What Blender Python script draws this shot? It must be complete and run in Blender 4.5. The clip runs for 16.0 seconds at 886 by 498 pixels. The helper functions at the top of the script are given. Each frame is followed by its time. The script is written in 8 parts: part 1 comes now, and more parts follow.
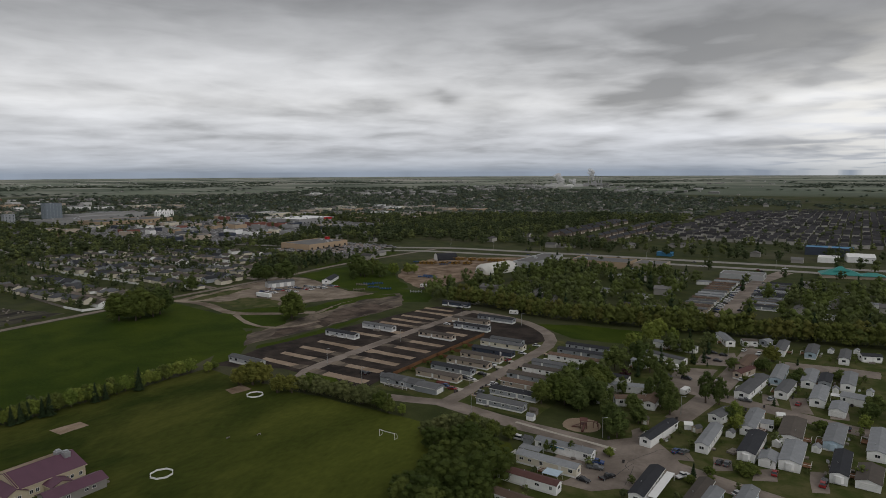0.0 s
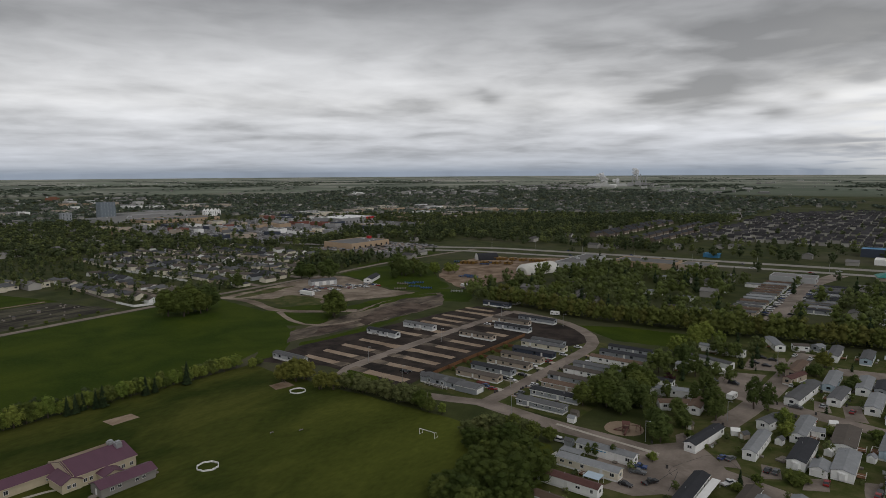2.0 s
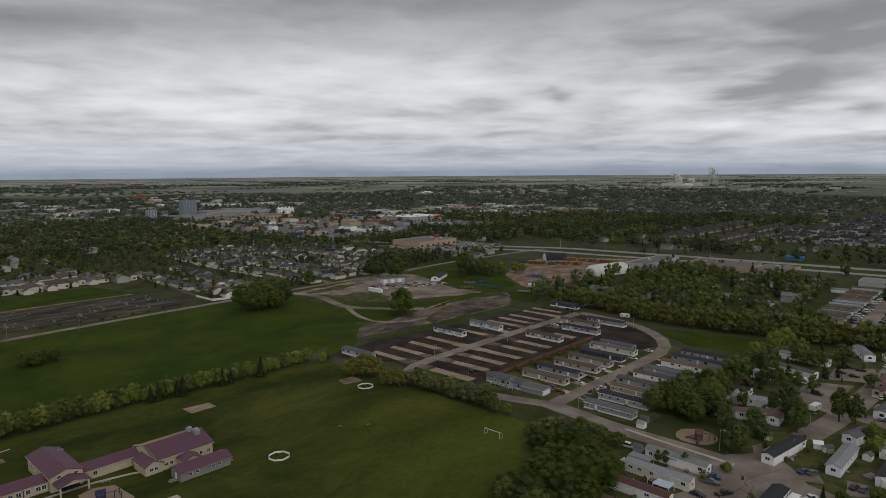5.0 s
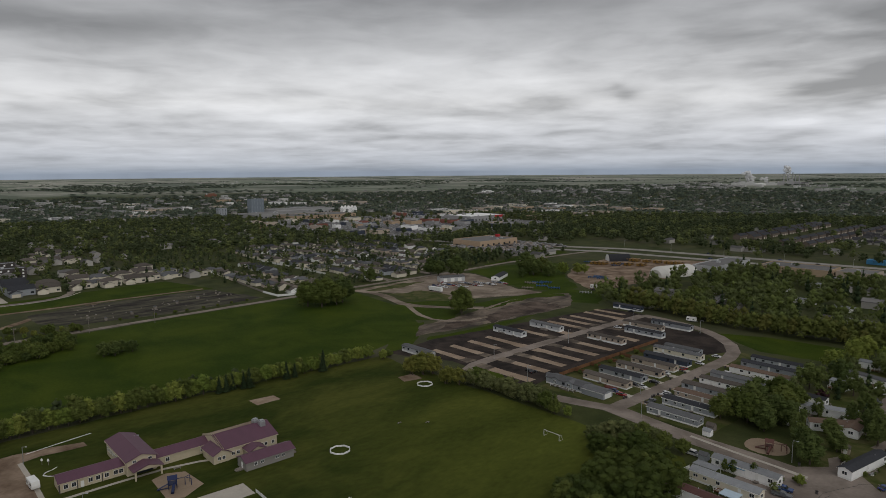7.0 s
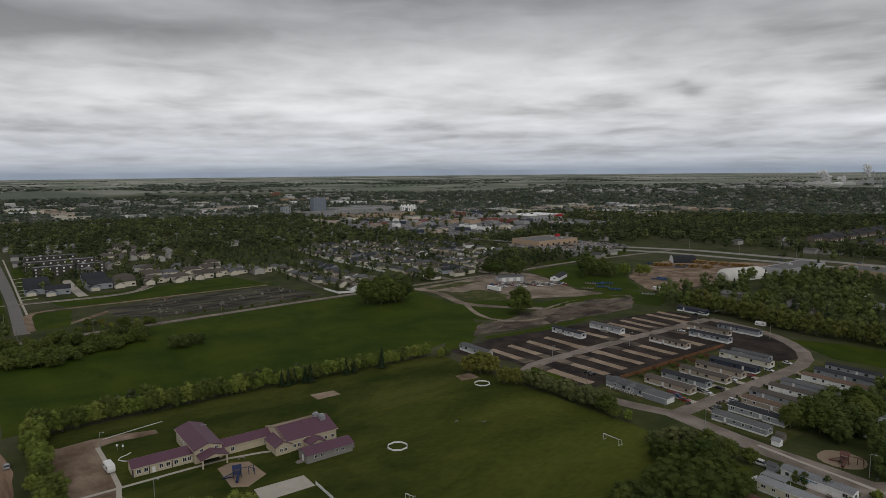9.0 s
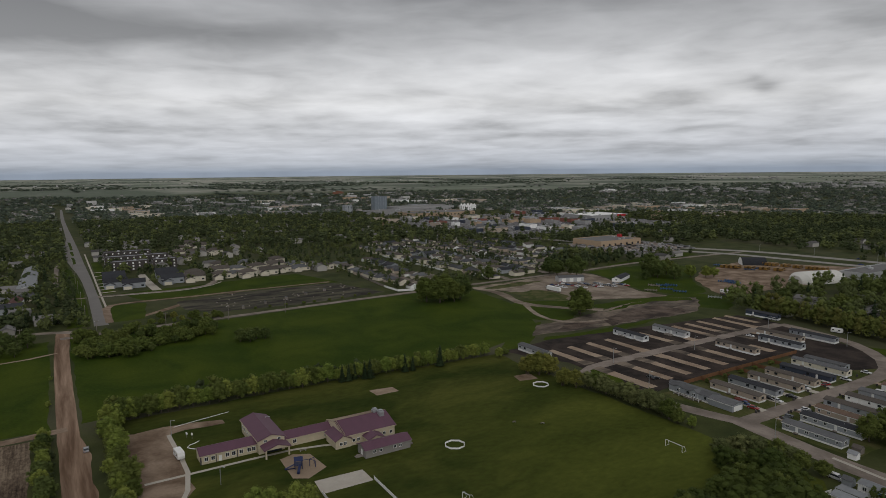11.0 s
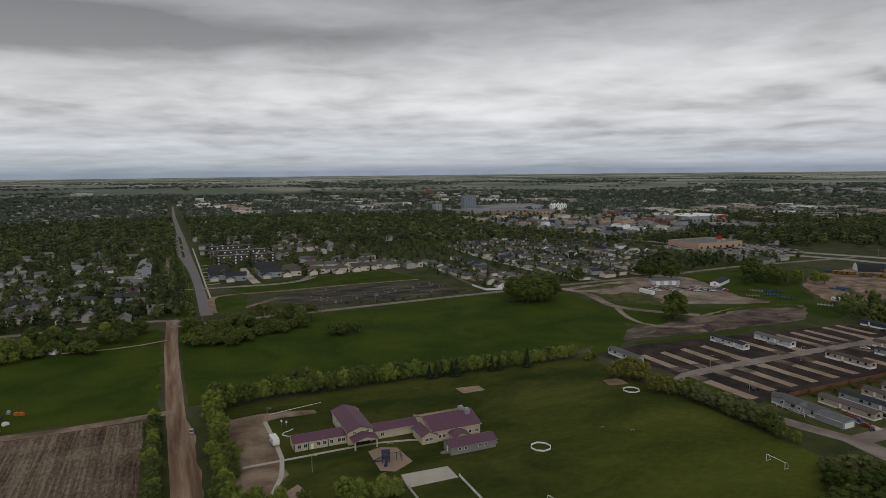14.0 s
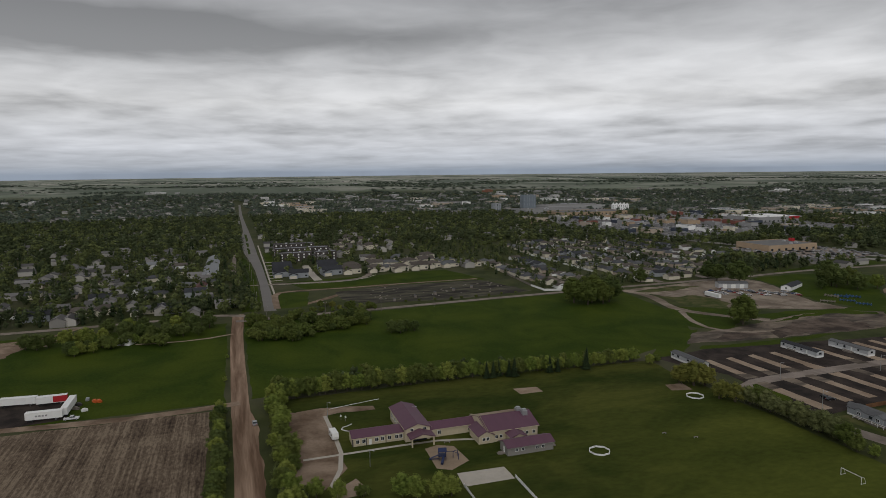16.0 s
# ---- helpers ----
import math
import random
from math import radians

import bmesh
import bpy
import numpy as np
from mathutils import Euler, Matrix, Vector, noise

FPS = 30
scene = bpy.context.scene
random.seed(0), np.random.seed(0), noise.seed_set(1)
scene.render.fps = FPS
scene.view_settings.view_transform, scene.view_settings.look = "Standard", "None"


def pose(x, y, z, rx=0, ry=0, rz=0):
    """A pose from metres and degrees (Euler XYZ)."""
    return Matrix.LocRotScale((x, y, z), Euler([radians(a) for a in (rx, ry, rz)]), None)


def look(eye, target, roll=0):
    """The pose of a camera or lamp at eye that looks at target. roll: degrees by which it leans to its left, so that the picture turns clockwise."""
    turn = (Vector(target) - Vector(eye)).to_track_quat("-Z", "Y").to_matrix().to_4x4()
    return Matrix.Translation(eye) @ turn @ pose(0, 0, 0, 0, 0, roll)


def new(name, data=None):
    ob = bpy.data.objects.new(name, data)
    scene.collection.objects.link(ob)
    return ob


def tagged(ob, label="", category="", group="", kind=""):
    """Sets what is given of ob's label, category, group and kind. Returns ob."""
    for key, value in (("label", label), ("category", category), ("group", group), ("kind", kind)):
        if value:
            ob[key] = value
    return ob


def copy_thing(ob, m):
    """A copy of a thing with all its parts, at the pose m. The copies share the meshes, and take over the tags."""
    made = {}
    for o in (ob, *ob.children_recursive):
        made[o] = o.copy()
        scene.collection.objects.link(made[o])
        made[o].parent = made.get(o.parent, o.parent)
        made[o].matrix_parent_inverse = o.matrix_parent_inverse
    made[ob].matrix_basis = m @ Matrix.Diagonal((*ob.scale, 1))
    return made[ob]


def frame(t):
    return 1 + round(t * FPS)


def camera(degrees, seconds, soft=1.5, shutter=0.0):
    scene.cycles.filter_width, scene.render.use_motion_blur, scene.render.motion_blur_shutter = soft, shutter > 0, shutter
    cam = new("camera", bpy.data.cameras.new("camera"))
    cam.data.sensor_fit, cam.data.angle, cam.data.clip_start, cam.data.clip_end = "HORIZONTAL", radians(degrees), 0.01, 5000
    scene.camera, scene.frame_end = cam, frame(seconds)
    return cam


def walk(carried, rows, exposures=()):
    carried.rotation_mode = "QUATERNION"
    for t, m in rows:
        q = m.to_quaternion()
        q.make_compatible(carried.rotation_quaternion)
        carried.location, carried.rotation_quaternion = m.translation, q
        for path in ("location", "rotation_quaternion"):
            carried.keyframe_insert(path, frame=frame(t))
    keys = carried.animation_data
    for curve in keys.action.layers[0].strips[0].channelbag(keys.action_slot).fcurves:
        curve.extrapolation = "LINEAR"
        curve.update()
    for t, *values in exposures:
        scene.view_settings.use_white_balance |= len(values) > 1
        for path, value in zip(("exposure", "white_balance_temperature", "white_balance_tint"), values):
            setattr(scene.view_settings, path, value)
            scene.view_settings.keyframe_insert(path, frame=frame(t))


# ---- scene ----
cam = camera(68.94, 16.0, 0.78)
EYE = 100.0
TURNS = [
    (0.0, 83.238, 0.293, 33.000),
    (0.5, 83.249, 0.306, 33.927),
    (1.0, 83.251, 0.296, 34.847),
    (1.5, 83.240, 0.323, 35.749),
    (2.0, 83.229, 0.353, 36.654),
    (2.5, 83.208, 0.393, 37.593),
    (3.0, 83.225, 0.386, 38.462),
    (3.5, 83.194, 0.387, 39.104),
    (4.0, 83.199, 0.402, 40.142),
    (6.5, 83.159, 0.412, 46.719),
    (7.0, 83.167, 0.442, 48.056),
    (7.5, 83.167, 0.453, 49.363),
    (8.0, 83.159, 0.456, 50.665),
    (8.5, 83.152, 0.507, 51.978),
    (9.0, 83.137, 0.529, 53.283),
    (11.5, 83.114, 0.576, 59.894),
    (12.0, 83.129, 0.571, 61.204),
    (12.5, 83.112, 0.574, 62.513),
    (13.0, 83.103, 0.588, 63.842),
    (13.5, 83.101, 0.582, 65.173),
    (14.0, 83.098, 0.590, 66.476),
    (14.5, 83.105, 0.605, 67.797),
    (15.0, 83.108, 0.614, 69.106),
    (15.5, 83.098, 0.652, 70.389),
    (16.0, 83.094, 0.644, 71.704),
]
walk(cam, [(t, pose(0, 0, EYE, rx, ry, rz)) for t, rx, ry, rz in TURNS])

# ---- sky and light ----
world = bpy.data.worlds.new("overcast_sky")
scene.world = world
world.use_nodes = True


class Nodes:
    """Short hand for building a node tree."""

    def __init__(self, tree):
        self.tree = tree
        tree.nodes.clear()

    def add(self, kind, **values):
        node = self.tree.nodes.new(kind)
        for key, value in values.items():
            if key == "op":
                node.operation = value
            elif key == "mode":
                node.blend_type = value
            elif key == "kind":
                node.data_type = value
            else:
                node.inputs[key].default_value = value
        return node

    def link(self, a, b):
        self.tree.links.new(a, b)

    def math(self, op, a, b=None, c=None, clamp=False):
        node = self.tree.nodes.new("ShaderNodeMath")
        node.operation, node.use_clamp = op, clamp
        for i, value in enumerate((a, b, c)):
            if value is None:
                continue
            if isinstance(value, (int, float)):
                node.inputs[i].default_value = value
            else:
                self.link(value, node.inputs[i])
        return node.outputs[0]

    def ramp(self, fac, stops, smooth=False):
        node = self.tree.nodes.new("ShaderNodeValToRGB")
        node.color_ramp.interpolation = "EASE" if smooth else "LINEAR"
        el = node.color_ramp.elements
        while len(el) < len(stops):
            el.new(0.5)
        for e, (p, c) in zip(el, stops):
            e.position = p
            e.color = (c, c, c, 1) if isinstance(c, (int, float)) else (*c, 1)
        self.link(fac, node.inputs[0])
        return node.outputs[0]

    def mix(self, fac, a, b, mode="MIX"):
        node = self.tree.nodes.new("ShaderNodeMix")
        node.data_type, node.blend_type = "RGBA", mode
        for socket, value in ((node.inputs[0], fac), (node.inputs[6], a), (node.inputs[7], b)):
            if isinstance(value, (int, float)):
                socket.default_value = value
            elif isinstance(value, tuple):
                socket.default_value = (*value, 1)
            else:
                self.link(value, socket)
        return node.outputs[2]

    def noise(self, vector, scale, detail=4.0, rough=0.55, warp=0.0):
        node = self.add("ShaderNodeTexNoise", Scale=scale, Detail=detail, Roughness=rough, Distortion=warp)
        self.link(vector, node.inputs["Vector"])
        return node.outputs["Fac"]

    def stretch(self, vector, scale, turn=0.0, shift=(0, 0, 0)):
        node = self.add("ShaderNodeMapping", Scale=scale, Rotation=(0, 0, radians(turn)), Location=shift)
        self.link(vector, node.inputs["Vector"])
        return node.outputs[0]


def build_sky():
    n = Nodes(world.node_tree)
    way = n.add("ShaderNodeTexCoord").outputs["Generated"]
    xyz = n.add("ShaderNodeSeparateXYZ")
    n.link(way, xyz.inputs[0])
    x, y, z = xyz.outputs
    up = n.math("MAXIMUM", z, 0.0)
    # the clouds lie on a wide flat layer overhead
    thick = n.math("ADD", up, 0.09)
    flat = n.add("ShaderNodeCombineXYZ")
    n.link(n.math("DIVIDE", x, thick), flat.inputs[0])
    n.link(n.math("DIVIDE", y, thick), flat.inputs[1])
    layer = flat.outputs[0]

    def laid(long, shift):
        node = n.add("ShaderNodeMapping", Scale=(long, 1, 1), Rotation=(0, 0, radians(52)), Location=shift)
        node.vector_type = "TEXTURE"
        n.link(layer, node.inputs["Vector"])
        return node.outputs[0]

    rolls = n.noise(laid(1.25, (0.4, 2.0, 0)), 0.75, 3, 0.38, 0.30)
    tufts = n.noise(laid(0.95, (3.1, 1.7, 0)), 2.0, 4, 0.42, 0.3)
    fluff = n.noise(laid(0.85, (1.1, 4.7, 0)), 4.6, 3, 0.44, 0.6)
    wide = n.noise(laid(1.6, (7.3, 2.2, 0)), 0.28, 3, 0.5, 0.2)
    # grey of the cloud base by height over the horizon
    base = n.ramp(up, [(0.0, (0.262, 0.306, 0.376)), (0.013, (0.440, 0.468, 0.520)), (0.040, (0.530, 0.545, 0.582)), (0.100, (0.590, 0.592, 0.602)),
                       (0.185, (0.480, 0.484, 0.496)), (0.265, (0.330, 0.334, 0.346)), (0.40, (0.36, 0.36, 0.37)), (1.0, (0.40, 0.40, 0.41))])
    total = n.math("ADD", n.math("MULTIPLY", rolls, 0.56), n.math("MULTIPLY_ADD", tufts, 0.32, 0.01))
    total = n.math("ADD", total, n.math("MULTIPLY_ADD", fluff, 0.10, -0.05))
    # broken puffs along the lower sky
    turn = n.math("ARCTAN2", n.math("MULTIPLY", x, -1.0), y)
    low = n.add("ShaderNodeCombineXYZ")
    n.link(n.math("MULTIPLY", turn, 5.5), low.inputs[0])
    n.link(n.math("MULTIPLY", z, 26.0), low.inputs[1])
    puffs = n.noise(low.outputs[0], 1.5, 6, 0.52, 0.5)
    total = n.math("ADD", total, n.math("MULTIPLY", n.math("MULTIPLY_ADD", puffs, 0.46, -0.225), n.ramp(up, [(0.0, 0.1), (0.05, 0.8), (0.16, 0.9), (0.30, 0.3)])))
    total = n.math("ADD", total, n.math("MULTIPLY", wide, 0.34))
    total = n.math("MULTIPLY_ADD", n.math("SUBTRACT", total, 0.61), n.ramp(up, [(0.0, 1.0), (0.10, 0.85), (0.20, 0.6), (0.5, 0.6)]), 0.61)
    # heavier and thinner places: heading, height, half width, half height, weight
    for az, el, wa, we, much in CLOUDS:
        u = n.math("DIVIDE", n.math("SUBTRACT", turn, radians(az)), radians(wa))
        v = n.math("DIVIDE", n.math("SUBTRACT", z, math.sin(radians(el))), radians(we))
        u = n.math("ADD", u, n.math("MULTIPLY_ADD", tufts, 1.6, -0.8))
        v = n.math("ADD", v, n.math("MULTIPLY_ADD", rolls, 1.6, -0.8))
        far = n.math("ADD", n.math("MULTIPLY", u, u), n.math("MULTIPLY", v, v))
        bell = n.math("EXPONENT", n.math("MULTIPLY", far, -1.0))
        total = n.math("ADD", total, n.math("MULTIPLY", bell, much))
    shade = n.ramp(total, [(0.40, 0.54), (0.50, 0.74), (0.60, 0.99), (0.70, 1.20), (0.85, 1.46)])
    calm = n.ramp(up, [(0.0, 0.35), (0.03, 0.75), (0.08, 1.0)])
    cloud = n.mix(1.0, base, n.mix(calm, (1.0, 1.0, 1.0), shade), "MULTIPLY")
    # a bright thin place low in the cloud; the sun lamp stands elsewhere
    gap_way = n.add("ShaderNodeVectorMath")
    gap_way.operation = "DOT_PRODUCT"
    n.link(way, gap_way.inputs[0])
    gap_way.inputs[1].default_value = GAP_GLOW
    glow = n.math("POWER", n.math("MAXIMUM", gap_way.outputs["Value"], 0.0), 170.0)
    glow = n.math("MULTIPLY", glow, n.ramp(n.math("ADD", tufts, n.math("MULTIPLY", rolls, 0.5)), [(0.62, 0.10), (0.80, 1.0)]))
    cloud = n.mix(n.math("MULTIPLY", glow, 0.5, clamp=True), cloud, (1.0, 0.97, 0.90))
    air = n.add("ShaderNodeTexSky")
    air.sky_type, air.sun_disc = "NISHITA", False
    air.sun_elevation, air.sun_rotation = SUN_HEIGHT, SUN_TURN
    thin = n.mix(1.0, air.outputs[0], (0.08, 0.08, 0.08), "MULTIPLY")
    seen = n.mix(0.97, thin, cloud)
    back = n.add("ShaderNodeBackground", Strength=1.0)
    n.link(seen, back.inputs["Color"])
    out = n.add("ShaderNodeOutputWorld")
    n.link(back.outputs[0], out.inputs[0])


CLOUDS = ((7, 10.6, 15, 2.6, -0.26), (14.5, 6.7, 2.8, 1.0, -0.26), (18.5, 6.0, 2.0, 0.5, -0.16), (9.8, 4.6, 1.7, 0.6, -0.24), (7.2, 5.6, 1.2, 0.4, -0.2), (32.4, 6.2, 1.0, 0.45, -0.15), (33.2, 7.0, 0.6, 0.25, -0.10),
          (3, 5.6, 6, 0.5, 0.30), (1, 3.6, 5, 0.8, 0.34), (12, 2.8, 4, 0.4, 0.2), (21, 3.5, 5, 0.5, 0.16), (97, 10.9, 15, 1.8, -0.34), (77, 11.4, 13, 1.2, -0.18), (44, 14.8, 26, 1.6, -0.10), (42, 8.0, 9, 1.2, 0.10), (62, 9.0, 12, 1.0, 0.08), (80, 6.5, 16, 1.2, 0.07))
SUN_HEIGHT, SUN_TURN = radians(38), radians(110)
GAP_GLOW = Vector((0.005, 0.995, 0.062)).normalized()
build_sky()
# broad sun with a chosen heading, added as fill for walls facing the viewpoint
sun = new("sun", bpy.data.lights.new("sun", "SUN"))
sun.data.energy, sun.data.angle, sun.data.color = 0.72, radians(50), (1.0, 0.97, 0.93)
sun.matrix_world = look((0, 0, 300), (-0.94 * 300, 0.34 * 300, 300 - 300 * math.tan(SUN_HEIGHT)))

# ---- materials ----


def paint(name, colour, rough=0.8, fine=(3.0, 0.12), coarse=(0.15, 0.15), bump=0.0, vary=0.0, island=0.0, metal=0.0, stretched=(1, 1, 1), tint=None, gloss=0.3, pale_end=None):
    """A surface with grain (fine) and stains (coarse), each a scale per metre and a depth; vary: difference from object to object."""
    m = bpy.data.materials.new(name)
    m.use_nodes = True
    n = Nodes(m.node_tree)
    out = n.add("ShaderNodeOutputMaterial")
    skin = n.add("ShaderNodeBsdfPrincipled", Roughness=rough, Metallic=metal)
    skin.inputs["Specular IOR Level"].default_value = gloss
    n.link(skin.outputs[0], out.inputs[0])
    at = n.stretch(n.add("ShaderNodeTexCoord").outputs["Object"], stretched)
    grain = n.noise(at, fine[0], 3, 0.6)
    stain = n.noise(at, coarse[0], 4, 0.6, 0.4)
    level = n.math("ADD", n.math("MULTIPLY_ADD", grain, 2 * fine[1], 1 - fine[1]), n.math("MULTIPLY_ADD", stain, 2.6 * coarse[1], -1.3 * coarse[1]))
    if vary:
        level = n.math("MULTIPLY", level, n.math("MULTIPLY_ADD", n.add("ShaderNodeObjectInfo").outputs["Random"], 2 * vary, 1 - vary))
    if island:
        level = n.math("MULTIPLY", level, n.math("MULTIPLY_ADD", n.add("ShaderNodeNewGeometry").outputs["Random Per Island"], 2 * island, 1 - island))
    col = colour
    if tint:
        col = n.mix(n.ramp(stain, [(0.38, 0.0), (0.62, 1.0)]), colour, tint)
        if pale_end:
            # the colour turns lighter and yellower towards one corner of a field
            xyz = n.add("ShaderNodeSeparateXYZ")
            n.link(n.add("ShaderNodeTexCoord").outputs["Object"], xyz.inputs[0])
            part_x = n.math("MULTIPLY_ADD", xyz.outputs[0], 1 / (pale_end[1] - pale_end[0]), -pale_end[0] / (pale_end[1] - pale_end[0]), clamp=True)
            part_y = n.math("MULTIPLY_ADD", xyz.outputs[1], 1 / (pale_end[3] - pale_end[2]), -pale_end[2] / (pale_end[3] - pale_end[2]), clamp=True)
            much = n.math("MULTIPLY", n.math("MULTIPLY", part_x, part_y), n.math("MULTIPLY_ADD", stain, 0.9, 0.4), clamp=True)
            col = n.mix(much, col, pale_end[4])
        n.link(n.mix(1.0, col, level, "MULTIPLY"), skin.inputs["Base Color"])
    else:
        n.link(n.mix(1.0, colour, level, "MULTIPLY"), skin.inputs["Base Color"])
    if bump:
        b = n.add("ShaderNodeBump", Strength=0.6, Distance=bump)
        n.link(grain, b.inputs["Height"])
        n.link(b.outputs[0], skin.inputs["Normal"])
    return m


def leafy(name, colour, second, island=0.28, mottle=0.0):
    """Foliage: hue drifts from plant to plant, brightness from leaf to leaf."""
    m = bpy.data.materials.new(name)
    m.use_nodes = True
    n = Nodes(m.node_tree)
    out = n.add("ShaderNodeOutputMaterial")
    skin = n.add("ShaderNodeBsdfPrincipled", Roughness=0.8)
    skin.inputs["Specular IOR Level"].default_value = 0.1
    who = n.add("ShaderNodeObjectInfo").outputs["Random"]
    leaf = n.add("ShaderNodeNewGeometry").outputs["Random Per Island"]
    spot = n.noise(n.add("ShaderNodeTexCoord").outputs["Object"], 0.35, 2)
    col = n.mix(n.math("MULTIPLY_ADD", spot, 0.8, n.math("MULTIPLY_ADD", who, 0.9, -0.35), clamp=True), colour, second)
    stand = n.noise(n.add("ShaderNodeTexCoord").outputs["Object"], 0.085, 2, 0.6)
    level = n.math("MULTIPLY_ADD", leaf, 2 * island, 1 - island)
    level = n.math("MULTIPLY", level, n.ramp(stand, [(0.30, 1.0 - mottle), (0.50, 1.0), (0.70, 1.0 + mottle)]))
    n.link(n.mix(1.0, col, level, "MULTIPLY"), skin.inputs["Base Color"])
    thin = n.add("ShaderNodeBsdfTranslucent")
    n.link(n.mix(1.0, col, level, "MULTIPLY"), thin.inputs["Color"])
    both = n.add("ShaderNodeMixShader")
    both.inputs[0].default_value = 0.22
    n.link(skin.outputs[0], both.inputs[1])
    n.link(thin.outputs[0], both.inputs[2])
    n.link(both.outputs[0], out.inputs[0])
    return m


def glassy(name, colour):
    m = bpy.data.materials.new(name)
    m.use_nodes = True
    n = Nodes(m.node_tree)
    out = n.add("ShaderNodeOutputMaterial")
    skin = n.add("ShaderNodeBsdfPrincipled", Roughness=0.06)
    skin.inputs["Base Color"].default_value = (*colour, 1)
    skin.inputs["Specular IOR Level"].default_value = 0.7
    n.link(skin.outputs[0], out.inputs[0])
    return m


def open_country(name):
    """The plain: rough grass near, farmland in large parcels far off, paled for haze."""
    m = bpy.data.materials.new(name)
    m.use_nodes = True
    n = Nodes(m.node_tree)
    out = n.add("ShaderNodeOutputMaterial")
    skin = n.add("ShaderNodeBsdfPrincipled", Roughness=0.9)
    skin.inputs["Specular IOR Level"].default_value = 0.1
    at = n.add("ShaderNodeTexCoord").outputs["Object"]
    place = n.add("ShaderNodeAttribute")
    place.attribute_name = "true_place"
    true = place.outputs["Vector"]
    tuft, drift, broad = n.noise(at, 1.2, 3, 0.65), n.noise(at, 0.05, 5, 0.6, 0.3), n.noise(at, 0.008, 3)
    # rough grass, its colour darkened to stand for shade between the town trees
    near = n.mix(n.ramp(drift, [(0.35, 0.0), (0.65, 1.0)]), (0.030, 0.041, 0.011), (0.056, 0.063, 0.020))
    near = n.mix(n.ramp(broad, [(0.48, 0.0), (0.66, 0.55)]), near, (0.090, 0.082, 0.055))
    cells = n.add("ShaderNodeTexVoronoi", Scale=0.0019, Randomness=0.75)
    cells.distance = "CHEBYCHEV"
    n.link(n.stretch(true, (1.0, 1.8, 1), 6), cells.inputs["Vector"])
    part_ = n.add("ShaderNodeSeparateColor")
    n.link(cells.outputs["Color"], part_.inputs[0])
    # field colours paled and greyed in the base colour to stand for haze
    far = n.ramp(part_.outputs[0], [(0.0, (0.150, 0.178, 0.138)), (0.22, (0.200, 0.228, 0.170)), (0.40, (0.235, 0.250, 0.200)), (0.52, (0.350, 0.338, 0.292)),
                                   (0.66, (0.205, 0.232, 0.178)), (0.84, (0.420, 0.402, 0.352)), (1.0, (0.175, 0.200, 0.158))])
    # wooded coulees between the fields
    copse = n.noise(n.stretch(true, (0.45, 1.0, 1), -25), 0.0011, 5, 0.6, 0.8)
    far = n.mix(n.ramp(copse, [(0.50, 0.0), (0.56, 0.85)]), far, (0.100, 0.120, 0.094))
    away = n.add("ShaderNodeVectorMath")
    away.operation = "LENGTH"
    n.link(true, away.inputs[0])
    # darker green over the nearer farmland, fading out with distance
    nearer_green = n.math("MULTIPLY", n.ramp(n.math("MULTIPLY", away.outputs["Value"], 0.0001), [(0.35, 0.85), (0.80, 0.0)]), n.ramp(n.noise(true, 0.0009, 3), [(0.35, 1.0), (0.62, 0.35)]))
    far = n.mix(nearer_green, far, (0.104, 0.128, 0.088))
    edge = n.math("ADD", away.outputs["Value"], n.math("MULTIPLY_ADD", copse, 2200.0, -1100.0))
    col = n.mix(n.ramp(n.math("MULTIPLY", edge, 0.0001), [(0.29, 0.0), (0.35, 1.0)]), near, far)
    level = n.math("ADD", n.math("MULTIPLY_ADD", tuft, 0.5, 0.55), n.math("MULTIPLY", drift, 0.4))
    n.link(n.mix(1.0, col, level, "MULTIPLY"), skin.inputs["Base Color"])
    n.link(skin.outputs[0], out.inputs[0])
    return m


def ploughed(name, along=0.0):
    """Stubble in long drilled rows."""
    m = bpy.data.materials.new(name)
    m.use_nodes = True
    n = Nodes(m.node_tree)
    out = n.add("ShaderNodeOutputMaterial")
    skin = n.add("ShaderNodeBsdfPrincipled", Roughness=0.95)
    skin.inputs["Specular IOR Level"].default_value = 0.05
    at = n.add("ShaderNodeTexCoord").outputs["Object"]
    rows = n.noise(n.stretch(at, (0.03, 1.0, 1), along), 0.9, 3, 0.7)
    straw = n.noise(n.stretch(at, (0.45, 1.0, 1), along), 0.9, 5, 0.7)
    swath = n.noise(n.stretch(at, (0.012, 0.3, 1), along, (5, 3, 0)), 0.75, 3, 0.55)
    blot = n.noise(at, 0.035, 4, 0.6, 0.6)
    f = n.math("ADD", n.math("MULTIPLY", rows, 0.36), n.math("ADD", n.math("MULTIPLY", swath, 0.26), n.math("MULTIPLY", blot, 0.26)))
    f = n.math("ADD", f, n.math("MULTIPLY_ADD", straw, 0.42, -0.06))
    col = n.ramp(f, [(0.44, (0.030, 0.022, 0.017)), (0.53, (0.082, 0.060, 0.043)), (0.60, (0.135, 0.102, 0.073)), (0.68, (0.225, 0.176, 0.126))])
    n.link(col, skin.inputs["Base Color"])
    n.link(skin.outputs[0], out.inputs[0])
    return m


